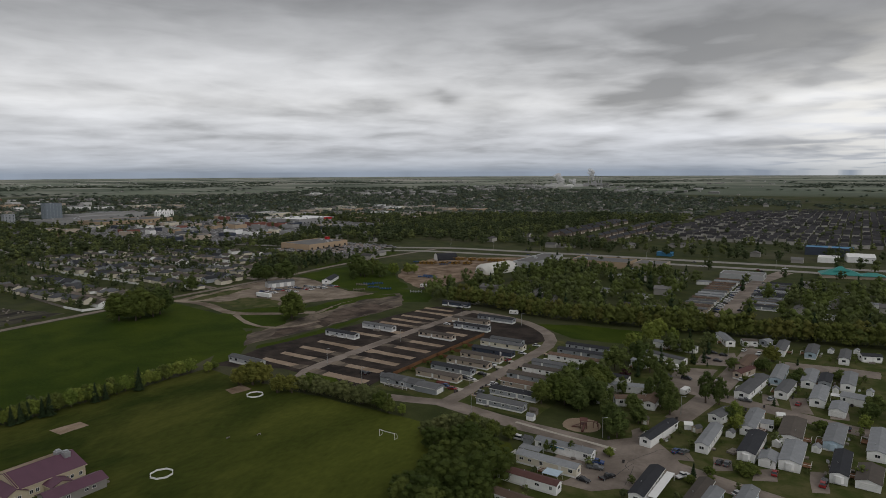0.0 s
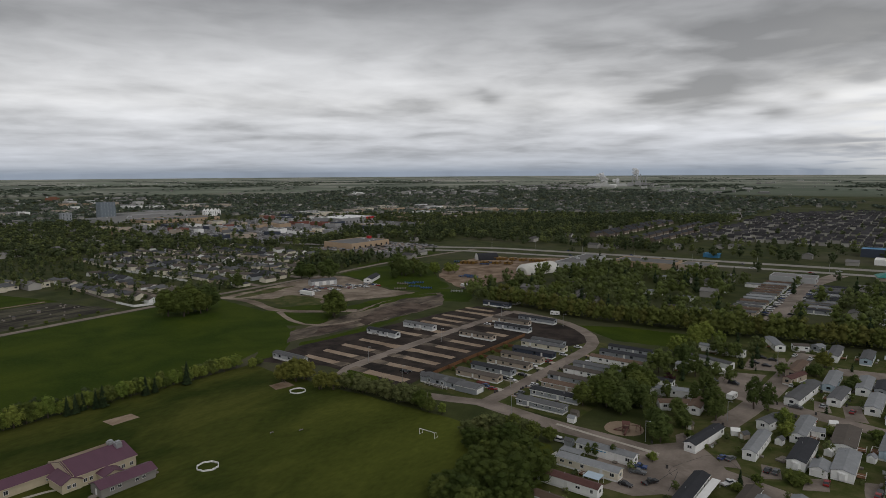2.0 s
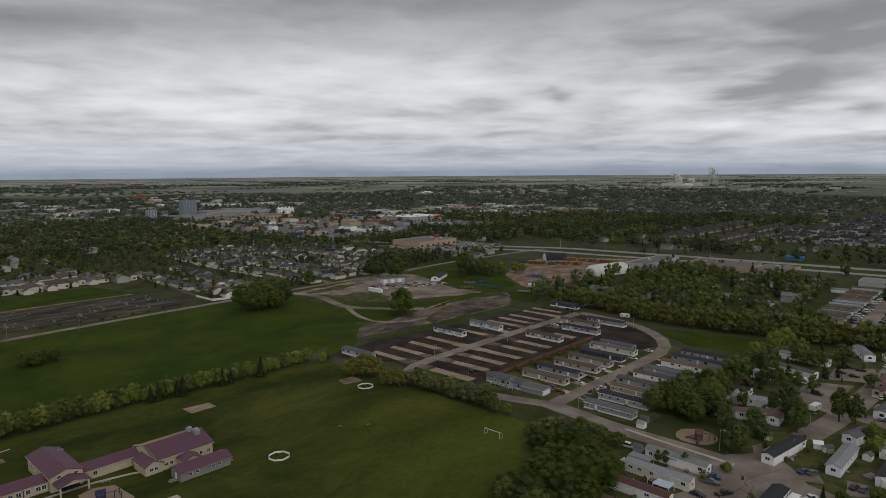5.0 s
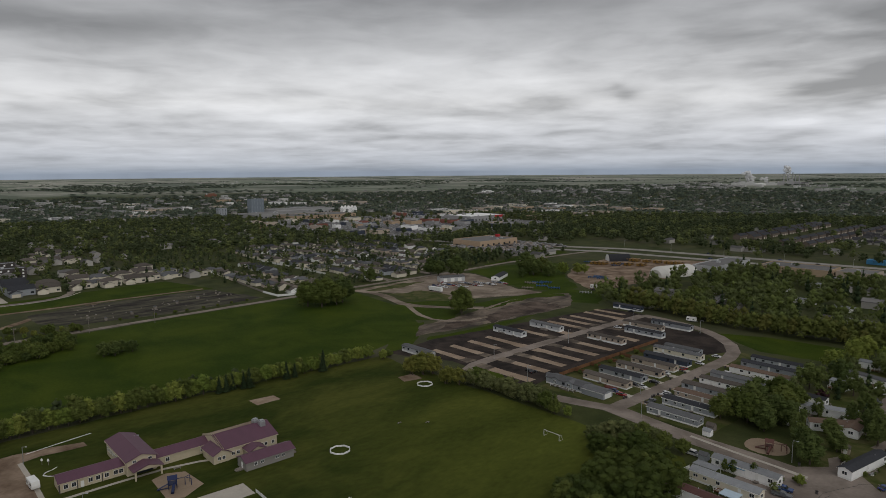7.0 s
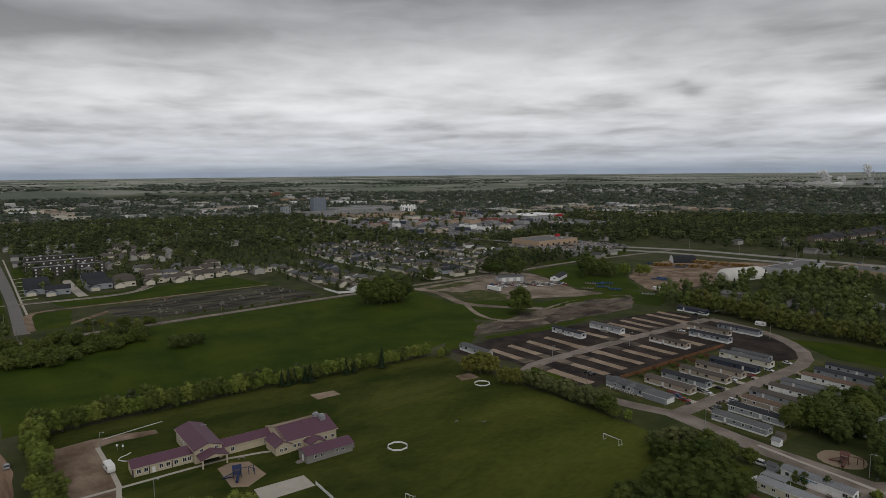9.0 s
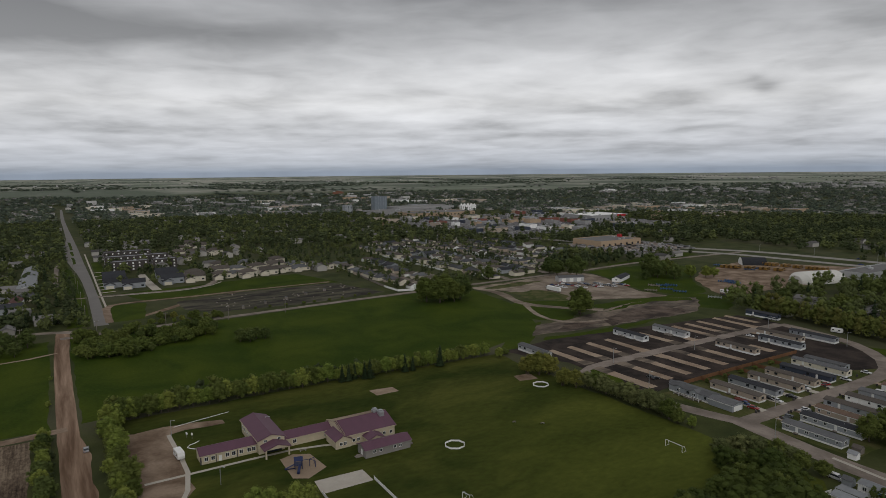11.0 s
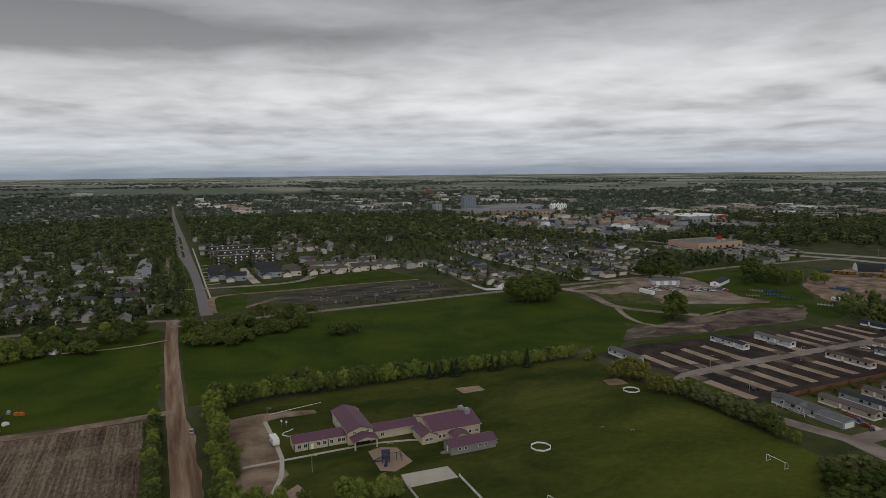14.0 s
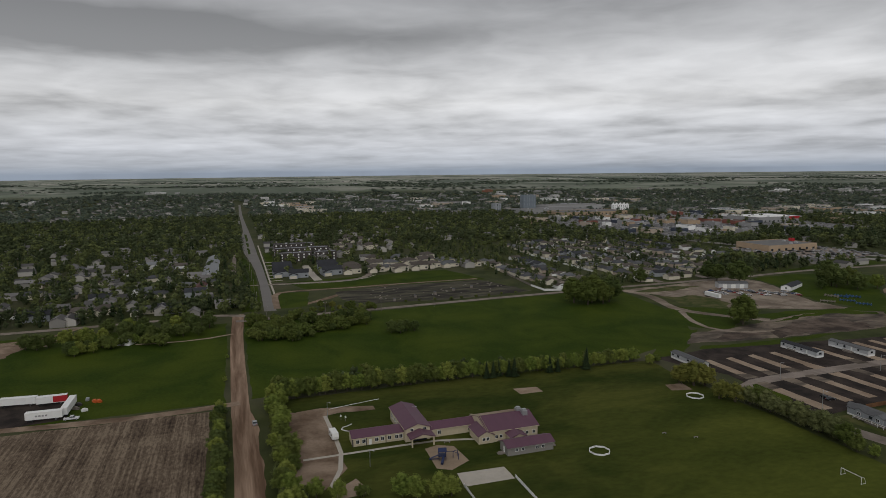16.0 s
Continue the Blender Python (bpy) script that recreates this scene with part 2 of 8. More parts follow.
GRASS = paint("meadow_grass", (0.032, 0.054, 0.007), 0.9, (0.7, 0.34), (0.03, 0.28), 0, tint=(0.046, 0.064, 0.008), gloss=0.03)
LAWN = paint("worn_lawn", (0.032, 0.046, 0.009), 0.9, (0.55, 0.38), (0.045, 0.32), 0, tint=(0.062, 0.068, 0.015), stretched=(1.0, 0.5, 1), gloss=0.03, pale_end=(-250, -150, 95, 150, (0.072, 0.085, 0.015)))
YARD = paint("yard_grass", (0.046, 0.062, 0.012), 0.9, (1.5, 0.2), (0.12, 0.3), 0, tint=(0.085, 0.082, 0.032), gloss=0.1)
SOIL = paint("black_soil", (0.024, 0.0195, 0.0178), 0.95, (1.1, 0.36), (0.09, 0.25), 0, tint=(0.050, 0.039, 0.033), gloss=0.1)
DARKEARTH = paint("dug_brown_earth", (0.052, 0.039, 0.032), 0.95, (0.8, 0.3), (0.07, 0.4), 0, tint=(0.125, 0.096, 0.076), gloss=0.1)
LOTDIRT = paint("pale_packed_dirt", (0.165, 0.130, 0.100), 0.95, (0.7, 0.25), (0.06, 0.4), 0, tint=(0.255, 0.212, 0.168), gloss=0.1)
DIRT = paint("bare_dirt", (0.150, 0.103, 0.070), 0.95, (0.8, 0.26), (0.07, 0.35), 0, tint=(0.250, 0.188, 0.138), gloss=0.1)
ROUGH = paint("disturbed_earth", (0.066, 0.055, 0.046), 0.95, (0.45, 0.45), (0.075, 0.55), 0, tint=(0.185, 0.150, 0.116), stretched=(1.0, 0.45, 1), gloss=0.1)
GRAVEL = paint("gravel", (0.262, 0.195, 0.140), 0.95, (1.6, 0.24), (0.10, 0.22), 0, tint=(0.325, 0.255, 0.190), gloss=0.1)
DIRTROAD = paint("dirt_road", (0.150, 0.093, 0.060), 0.95, (1.3, 0.25), (0.09, 0.42), 0, stretched=(0.14, 2.2, 1), tint=(0.285, 0.200, 0.142), gloss=0.1)
ROAD = paint("worn_asphalt", (0.172, 0.142, 0.119), 0.85, (0.9, 0.20), (0.07, 0.30), 0, tint=(0.236, 0.198, 0.168), gloss=0.2)
CONCRETE = paint("pale_concrete", (0.420, 0.385, 0.330), 0.85, (1.5, 0.1), (0.25, 0.15), 0)
SAND = paint("play_sand", (0.265, 0.200, 0.140), 0.95, (2.0, 0.14), (0.2, 0.2), 0)
STUBBLE = ploughed("stubble_field", 0.0)
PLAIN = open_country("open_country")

CHARCOAL = paint("charcoal_cladding", (0.066, 0.058, 0.054), 0.7, (3, 0.08), (0.4, 0.12))
WHITE = paint("white_siding", (0.84, 0.84, 0.83), 0.6, (3, 0.05), (0.5, 0.10), vary=0.08)
CREAM = paint("cream_siding", (0.66, 0.61, 0.50), 0.6, (3, 0.05), (0.5, 0.10), vary=0.06)
BEIGE = paint("beige_siding", (0.43, 0.36, 0.29), 0.6, (3, 0.05), (0.5, 0.10), vary=0.1)
SCHOOLWALL = paint("cream_stucco", (0.50, 0.435, 0.315), 0.75, (3, 0.06), (0.35, 0.14))
HOTELBLUE = paint("blue_grey_panels", (0.18, 0.215, 0.25), 0.5, (2, 0.06), (0.2, 0.1))
PALEGREY = paint("pale_grey_siding", (0.47, 0.48, 0.49), 0.6, (3, 0.05), (0.5, 0.10), vary=0.08)
ANNEXWALL = paint("warm_grey_siding", (0.235, 0.222, 0.205), 0.65, (3, 0.05), (0.5, 0.12), vary=0.05)
GREY = paint("grey_siding", (0.30, 0.32, 0.34), 0.6, (3, 0.05), (0.5, 0.10), vary=0.12)
BLUE = paint("pale_blue_siding", (0.42, 0.52, 0.60), 0.6, (3, 0.05), (0.5, 0.10), vary=0.1)
NAVY = paint("dark_blue_siding", (0.050, 0.062, 0.090), 0.6, (3, 0.05), (0.5, 0.10))
R_DARK = paint("dark_shingles", (0.034, 0.036, 0.042), 0.9, (4, 0.25), (0.4, 0.22), vary=0.2)
R_GREY = paint("grey_shingles", (0.106, 0.108, 0.112), 0.9, (4, 0.18), (0.4, 0.22), vary=0.2)
R_PALE = paint("pale_grey_shingles", (0.228, 0.238, 0.248), 0.9, (4, 0.14), (0.4, 0.22), vary=0.15)
R_SLATE = paint("slate_grey_shingles", (0.066, 0.068, 0.073), 0.9, (4, 0.2), (0.4, 0.22), vary=0.25)
R_BROWN = paint("brown_shingles", (0.125, 0.085, 0.062), 0.9, (4, 0.2), (0.4, 0.22), vary=0.2)
R_RED = paint("dark_red_shingles", (0.105, 0.052, 0.046), 0.9, (4, 0.2), (0.4, 0.22))
R_TAUPE = paint("taupe_shingles", (0.090, 0.077, 0.066), 0.9, (4, 0.2), (0.4, 0.22), vary=0.2)
PURPLE = paint("purple_metal_roof", (0.112, 0.052, 0.078), 0.55, (6, 0.08), (0.3, 0.14), stretched=(1, 0.1, 1))
TRIM = paint("white_trim", (0.78, 0.78, 0.76), 0.5, (3, 0.04), (0.5, 0.08))
DARKTRIM = paint("dark_trim", (0.06, 0.055, 0.055), 0.6, (3, 0.04), (0.5, 0.08))
GLASS = glassy("window_glass", (0.025, 0.03, 0.035))
BARK = paint("bark", (0.085, 0.068, 0.052), 0.95, (5, 0.2), (0.5, 0.2))
WOOD = paint("brown_fence_wood", (0.165, 0.082, 0.040), 0.85, (4, 0.2), (0.4, 0.25), vary=0.15)
DECK = paint("red_brown_deck", (0.155, 0.045, 0.035), 0.8, (4, 0.15), (0.4, 0.2), vary=0.1)
GREYWOOD = paint("weathered_wood", (0.21, 0.185, 0.160), 0.9, (4, 0.2), (0.4, 0.2), vary=0.15)
STEEL = paint("galvanised_steel", (0.42, 0.43, 0.44), 0.45, (3, 0.06), (0.4, 0.1), metal=0.6)
RUBBER = paint("black_rubber", (0.02, 0.02, 0.02), 0.85, (5, 0.1), (0.5, 0.1))
CANVAS = paint("white_fabric_hall", (0.60, 0.59, 0.55), 0.7, (2, 0.04), (0.15, 0.1))
TIN = paint("metal_shed_wall", (0.46, 0.47, 0.48), 0.5, (3, 0.05), (0.2, 0.12), metal=0.2)
TEAL = paint("teal_metal_roof", (0.035, 0.22, 0.195), 0.5, (3, 0.08), (0.2, 0.12))
BRIGHTBLUE = paint("bright_blue_roof", (0.06, 0.23, 0.42), 0.5, (3, 0.08), (0.2, 0.12))
PLAYBLUE = paint("dark_blue_plastic", (0.020, 0.030, 0.085), 0.5, (3, 0.08), (0.4, 0.1))
PLAYRED = paint("faded_red_plastic", (0.115, 0.052, 0.042), 0.6, (3, 0.08), (0.4, 0.1))
RED = paint("red_paint", (0.42, 0.025, 0.03), 0.5, (3, 0.06), (0.4, 0.1))
ORANGE = paint("orange_paint", (0.55, 0.12, 0.03), 0.5, (3, 0.06), (0.4, 0.1))
BUSYELLOW = paint("bus_yellow", (0.20, 0.112, 0.026), 0.5, (3, 0.06), (0.4, 0.1))
TAN = paint("tan_masonry", (0.42, 0.315, 0.215), 0.8, (2, 0.08), (0.2, 0.12))
RUST = paint("dull_red_cladding", (0.22, 0.085, 0.065), 0.7, (2, 0.08), (0.1, 0.12))
MALLGREY = paint("grey_cladding", (0.30, 0.30, 0.30), 0.7, (2, 0.08), (0.1, 0.12), vary=0.25)
FLATROOF = paint("flat_roof_membrane", (0.165, 0.162, 0.158), 0.85, (1, 0.1), (0.08, 0.2), vary=0.3)
LEAF = leafy("spring_leaves", (0.136, 0.185, 0.037), (0.215, 0.241, 0.053))
LEAFDARK = leafy("dark_leaves", (0.068, 0.096, 0.028), (0.118, 0.146, 0.042), 0.18, 0.3)
LEAFSOFT = leafy("mid_green_leaves", (0.082, 0.110, 0.025), (0.128, 0.152, 0.038), 0.2, 0.2)
LEAFWOOD = leafy("willow_wood_leaves", (0.047, 0.068, 0.016), (0.072, 0.093, 0.022), 0.16, 0.15)
LEAFOLIVE = leafy("olive_leaves", (0.138, 0.146, 0.034), (0.188, 0.184, 0.044), 0.2)
LEAFGREY = leafy("grey_green_leaves", (0.100, 0.117, 0.044), (0.142, 0.152, 0.059), 0.2)
NEEDLE = leafy("spruce_needles", (0.026, 0.042, 0.018), (0.040, 0.060, 0.026))
# dark town green with some blue put in for the haze over the town
TOWNLEAF = leafy("town_tree_leaves", (0.053, 0.072, 0.033), (0.093, 0.112, 0.048), 0.2, 0.32)
WINDOLIVE = leafy("windbreak_olive_leaves", (0.104, 0.110, 0.031), (0.134, 0.136, 0.037), 0.14, 0.15)
WINDBREAK = leafy("windbreak_leaves", (0.094, 0.116, 0.030), (0.130, 0.148, 0.038), 0.14, 0.15)
# far crowns: distance haze is mixed into these two paler, bluer leaf colours
HAZYLEAF = leafy("far_tree_leaves", (0.096, 0.122, 0.092), (0.136, 0.162, 0.120), 0.2, 0.3)
HAZYLIGHT = leafy("far_tree_spring_leaves", (0.130, 0.154, 0.108), (0.172, 0.194, 0.132), 0.2, 0.3)
TOWNLIGHT = leafy("town_tree_spring_leaves", (0.088, 0.112, 0.041), (0.142, 0.162, 0.058), 0.2, 0.30)
PLUM = leafy("purple_leaves", (0.045, 0.020, 0.024), (0.060, 0.028, 0.030))
PAINTS = {}
for key, value in (("white", (0.62, 0.62, 0.62)), ("silver", (0.32, 0.33, 0.34)), ("black", (0.018, 0.018, 0.02)), ("grey", (0.10, 0.105, 0.11)), ("red", (0.24, 0.02, 0.02)), ("blue", (0.03, 0.06, 0.17))):
    PAINTS[key] = paint(key + "_car_paint", value, 0.25, (4, 0.02), (0.5, 0.05), gloss=0.6)


# ---- shapes ----
class Shape:
    """Collects the corners and faces of one mesh."""

    def __init__(self):
        self.v, self.f = [], []

    def face(self, *pts):
        i = len(self.v)
        self.v.extend(tuple(p) for p in pts)
        self.f.append(tuple(range(i, i + len(pts))))
        return self

    def box(self, x0, x1, y0, y1, z0, z1):
        i = len(self.v)
        self.v += [(x, y, z) for z in (z0, z1) for y in (y0, y1) for x in (x0, x1)]
        self.f += [tuple(i + k for k in q) for q in ((0, 2, 3, 1), (4, 5, 7, 6), (0, 1, 5, 4), (2, 6, 7, 3), (0, 4, 6, 2), (1, 3, 7, 5))]
        return self

    def tube(self, a, b, r0, r1=None, n=6):
        r1 = r0 if r1 is None else r1
        a, b = Vector(a), Vector(b)
        turn = (b - a).to_track_quat("Z", "Y")
        i = len(self.v)
        for c, r in ((a, r0), (b, r1)):
            for k in range(n):
                w = 2 * math.pi * k / n
                self.v.append(tuple(c + turn @ Vector((r * math.cos(w), r * math.sin(w), 0))))
        self.f += [(i + k, i + (k + 1) % n, i + n + (k + 1) % n, i + n + k) for k in range(n)]
        self.f += [tuple(i + k for k in reversed(range(n))), tuple(i + n + k for k in range(n))]
        return self

    def gable(self, x0, x1, y0, y1, z0, eave, ridge):
        """Walls that end in gables at x0 and x1."""
        ym = (y0 + y1) / 2
        a = [(x0, y0, z0), (x0, y1, z0), (x0, y1, eave), (x0, ym, ridge), (x0, y0, eave)]
        b = [(x1, y, z) for _, y, z in a]
        self.face(*reversed(a)).face(*b)
        for k in (0, 1, 4):
            j = (k + 1) % 5
            self.face(a[k], a[j], b[j], b[k])
        return self

    def slopes(self, x0, x1, y0, y1, eave, ridge, over=0.35, thick=0.14):
        """Two roof slopes with overhang and thickness; the ridge runs along x."""
        ym, half = (y0 + y1) / 2, (y1 - y0) / 2
        drop = (ridge - eave) * over / half
        xa, xb = x0 - over, x1 + over
        for y, s in ((y0 - over, -1), (y1 + over, 1)):
            lo, hi = (y, eave - drop), (ym, ridge)
            q = [(xa, lo[0], lo[1] + 0.02), (xb, lo[0], lo[1] + 0.02), (xb, hi[0], hi[1] + 0.02), (xa, hi[0], hi[1] + 0.02)]
            up = [(px, py, pz + thick) for px, py, pz in q]
            self.face(*up).face(*reversed(q))
            for k in range(4):
                j = (k + 1) % 4
                self.face(q[k], q[j], up[j], up[k])
        return self

    def hip(self, x0, x1, y0, y1, eave, ridge, over=0.4, thick=0.16):
        """A hipped roof with a short ridge along x."""
        x0, x1, y0, y1 = x0 - over, x1 + over, y0 - over, y1 + over
        run, ym = min((y1 - y0) / 2, (x1 - x0) / 2 - 0.1), (y0 + y1) / 2
        c = [(x0, y0, eave), (x1, y0, eave), (x1, y1, eave), (x0, y1, eave)]
        t = [(p[0], p[1], eave + thick) for p in c]
        ra, rb = (x0 + run, ym, ridge), (x1 - run, ym, ridge)
        for k in range(4):
            j = (k + 1) % 4
            self.face(c[k], c[j], t[j], t[k])
        self.face(*reversed(c))
        self.face(t[0], t[1], rb, ra).face(t[2], t[3], ra, rb).face(t[1], t[2], rb).face(t[3], t[0], ra)
        return self

    def mesh(self, name):
        m = bpy.data.meshes.new(name)
        m.from_pydata(self.v, [], self.f)
        return m


def part(name, shape, material, parent=None, label="", m=None):
    """One mesh object under a thing or a part; a mesh may be shared."""
    if isinstance(shape, Shape):
        shape = shape.mesh(name)
    if not shape.materials:
        shape.materials.append(material)
    ob = new(name, shape)
    ob.parent = parent
    if m is not None:
        ob.matrix_basis = m
    return tagged(ob, label)


def thing(name, label, category, m=None, group="", kind=""):
    ob = new(name)
    ob.empty_display_size = 0.5
    if m is not None:
        ob.matrix_basis = m
    return tagged(ob, label, category, group, kind)


BEND, REACH = 2200.0, 1365.0


def land(x, y):
    """Height of the land: flat, then rising so that 13 km of plain lie foreshortened within 5 km."""
    r = math.hypot(x, y)
    return 0.0 if r < BEND else 100.0 * (1.0 - r / (BEND * math.exp((r - BEND) / REACH)))


def afar(x, y):
    """A true place far off, brought in on to that land, and the scale of things there."""
    d = math.hypot(x, y)
    if d <= BEND:
        return x, y, 1.0
    k = (BEND + REACH * math.log(d / BEND)) / d
    return x * k, y * k, k


def at(x, y, turn=0.0, size=1.0, lift=0.0):
    m = pose(x, y, land(x, y) + lift, 0, 0, turn)
    return m @ Matrix.Diagonal((size, size, size, 1)) if size != 1.0 else m

# ---- ground ----
def build_ground():
    rings = [0, 60, 120, 200, 300, 420, 560, 720, 900, 1100, 1300, 1500, 1700, 1900] + [BEND + 30 * k for k in range(0, 91)]
    seg = 256
    v, f, true = [(0, 0, -0.02)], [], [(0, 0, 0)]
    for r in rings[1:]:
        d = r if r < BEND else BEND * math.exp((r - BEND) / REACH)
        for k in range(seg):
            w = 2 * math.pi * k / seg
            x, y = r * math.cos(w), r * math.sin(w)
            v.append((x, y, land(x, y) - 0.02))
            true.append((d * math.cos(w), d * math.sin(w), 0))
    f += [(0, 1 + k, 1 + (k + 1) % seg) for k in range(seg)]
    for i in range(len(rings) - 2):
        a, b = 1 + i * seg, 1 + (i + 1) * seg
        f += [(a + k, b + k, b + (k + 1) % seg, a + (k + 1) % seg) for k in range(seg)]
    m = bpy.data.meshes.new("ground")
    m.from_pydata(v, [], f)
    place = m.attributes.new("true_place", "FLOAT_VECTOR", "POINT")
    place.data.foreach_set("vector", np.array(true, dtype=np.float32).ravel())
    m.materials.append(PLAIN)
    tagged(new("ground", m), "rough grassland running out to farmland at the horizon", "ground", kind="structure")


SHEETS = []


def over(pts, margin):
    """A height 4 mm above every sheet that was laid before where this one comes to lie."""
    x0, x1 = min(p[0] for p in pts) - margin, max(p[0] for p in pts) + margin
    y0, y1 = min(p[1] for p in pts) - margin, max(p[1] for p in pts) + margin
    z = 0.004 + max([s[4] for s in SHEETS if s[0] < x1 and s[1] > x0 and s[2] < y1 and s[3] > y0], default=0.0)
    SHEETS.append((x0, x1, y0, y1, z))
    return z


def patch(name, pts, material, label, ragged=0.0, step=5.0, category="ground", lift=None):
    """A sheet of ground with a plain or ragged outline, a hair above the sheets laid before it."""
    z = over(pts, ragged * 1.6) if lift is None else lift
    ring = []
    for i, (a, b) in enumerate(zip(pts, pts[1:] + pts[:1])):
        a, b = Vector(a), Vector(b)
        k = max(1, int((b - a).length / step)) if ragged else 1
        for j in range(k):
            p = a.lerp(b, j / k)
            if ragged:
                q = Vector((p.x * 0.11, p.y * 0.11, 3.3 + i * 0.01))
                p = p + Vector((noise.noise(q), noise.noise(q + Vector((9, 4, 0))))) * ragged * 1.6
            ring.append((p.x, p.y, z))
    s = Shape()
    s.face(*ring)
    m = s.mesh(name)
    if m.polygons[0].normal.z < 0:
        m.flip_normals()
    m.materials.append(material)
    return tagged(new(name, m), label, category, kind="structure")


def strip(name, pts, width, material, label, ragged=0.0, category="road", lift=None):
    """A road along a line of points, in short pieces that follow the land."""
    z = over(pts, width / 2 + ragged) if lift is None else lift
    line = []
    for a, b in zip(pts, pts[1:]):
        a, b = Vector(a), Vector(b)
        k = max(1, int((b - a).length / 12))
        line += [a.lerp(b, j / k) for j in range(k)]
    line.append(Vector(pts[-1]))
    # round the bends
    for _ in range(2):
        line = [line[0]] + [(p + 2 * q + r) / 4 for p, q, r in zip(line, line[1:], line[2:])] + [line[-1]]
    v = []
    for i, p in enumerate(line):
        d = (line[min(i + 1, len(line) - 1)] - line[max(i - 1, 0)]).normalized()
        nrm = Vector((-d.y, d.x))
        for s in (1, -1):
            w = width / 2 + (ragged * noise.noise(Vector((p.x * 0.09, p.y * 0.09, s * 7.7))) if ragged else 0)
            q = p + nrm * s * w
            v.append((q.x, q.y, land(q.x, q.y) + z))
    f = [(2 * i, 2 * i + 1, 2 * i + 3, 2 * i + 2) for i in range(len(line) - 1)]
    m = bpy.data.meshes.new(name)
    m.from_pydata(v, [], f)
    m.materials.append(material)
    return tagged(new(name, m), label, category, kind="structure")


HIGHWAY = paint("pale_highway_concrete", (0.26, 0.245, 0.225), 0.85, (0.6, 0.1), (0.05, 0.15), 0)
GARDEN = paint("garden_soil", (0.030, 0.027, 0.024), 0.95, (0.9, 0.4), (0.12, 0.4), 0, tint=(0.085, 0.080, 0.055), stretched=(1, 0.25, 1), gloss=0.1)
ASPHALT = paint("grey_avenue_asphalt", (0.175, 0.165, 0.155), 0.85, (0.6, 0.12), (0.04, 0.2), 0, gloss=0.2)
build_ground()
patch("meadow", [(-291, 5), (-450, 5), (-450, 95), (-455, 150), (-460, 255), (-458.4, 302.3), (-403.6, 295.8), (-357.6, 288.7), (-319.9, 266.1), (-304.6, 239.5), (-291, 208)],
      GRASS, "smooth dark green meadow between shelter belt and gravel road", 1.0)
patch("meadow", [(-289, -6), (-448, -6), (-452, -260), (-289, -260)], GRASS, "smooth dark green meadow beside the dirt road", 1.0)
patch("school_field", [(-284, 18), (-285, 110), (-279, 204), (-105, 206), (-60, 160), (-60, 22)], LAWN, "patchy mown school field with worn yellowish grass", 1.0)
patch("stubble_field", [(-281, -12), (-281, -260), (40, -260), (40, -12)], STUBBLE, "brown stubble field with long drilled rows", 0.8)
patch("rough_green", [(-376.6, 281.1), (-386.3, 304.8), (-364.9, 335.6), (-335.5, 318.6), (-316.5, 291.1), (-331.7, 273.8), (-351.4, 267.1)], GRASS, "green weedy patch round a lone tree", 2.0)
patch("rough_green", [(-330, 338), (-345.2, 335.3), (-341, 392), (-322, 420), (-316, 424), (-326, 372)], GRASS, "green strip between the dirt lot and the bare earth", 2.0)
patch("rough_green", [(-322.8, 342.0), (-340.7, 390.5), (-336.9, 439.9), (-303.0, 447.3), (-277.4, 408.5), (-304.3, 390.8), (-307.8, 356.0)], GRASS, "green weedy strip beside the storage yard", 2.0)
patch("rough_green", [(-286.7, 212.7), (-319.6, 244.1), (-322.9, 264.7), (-325.1, 273.8), (-302.4, 251.8), (-281.7, 228.3), (-275.0, 212.8)], GRASS, "green corner of the meadow beside the new pads", 1.0)
patch("bare_earth", [(-317.7, 264.0), (-320.0, 298.0), (-332.4, 354.1), (-336.8, 401.9), (-319.3, 426.6), (-287.0, 384.4), (-290.0, 329.3), (-292.7, 285.2), (-299.8, 245.4)],
      ROUGH, "disturbed dark earth with wheel ruts", 2.0)
patch("dark_earth", [(-306.5, 312.6), (-317.4, 341.3), (-318.3, 371.8), (-302.6, 386.0), (-289.0, 375.3), (-291, 350.7), (-292.5, 326.3), (-293.5, 305.1)], DARKEARTH, "dug-over dark brown earth", 3.5, 3.0)
patch("dark_earth", [(-303, 268), (-309, 284), (-311, 304), (-305, 309), (-299, 292), (-298, 274)], DARKEARTH, "dug-over dark brown earth", 2.5, 3.0)
patch("weed_strip", [(-291.9, 250.1), (-289.5, 271.5), (-288, 295.7), (-289, 334.0), (-287.9, 345), (-283.0, 328.8), (-281, 288.5), (-283, 262.6), (-286, 244.6)], GRASS, "strip of weeds along the edge of the soil bed", 1.6, 3.0)
patch("weed_strip", [(-338, 402), (-331, 356), (-322, 330), (-327, 360), (-326, 392), (-316, 414), (-322, 420)], GRASS, "strip of weeds beside the bare earth", 2.2, 3.0)
patch("rough_green", [(-462, 446), (-466, 500), (-450, 560), (-410, 545), (-370, 486), (-330, 452), (-338, 424), (-366, 418), (-400, 428), (-430, 440)], GRASS, "green weedy ground behind the dirt lot", 2.5)
patch("rough_green", [(-484, 496), (-500, 562), (-530, 640), (-486, 648), (-478, 600), (-484, 540), (-470, 488)], GRASS, "green roadside field", 2.0)
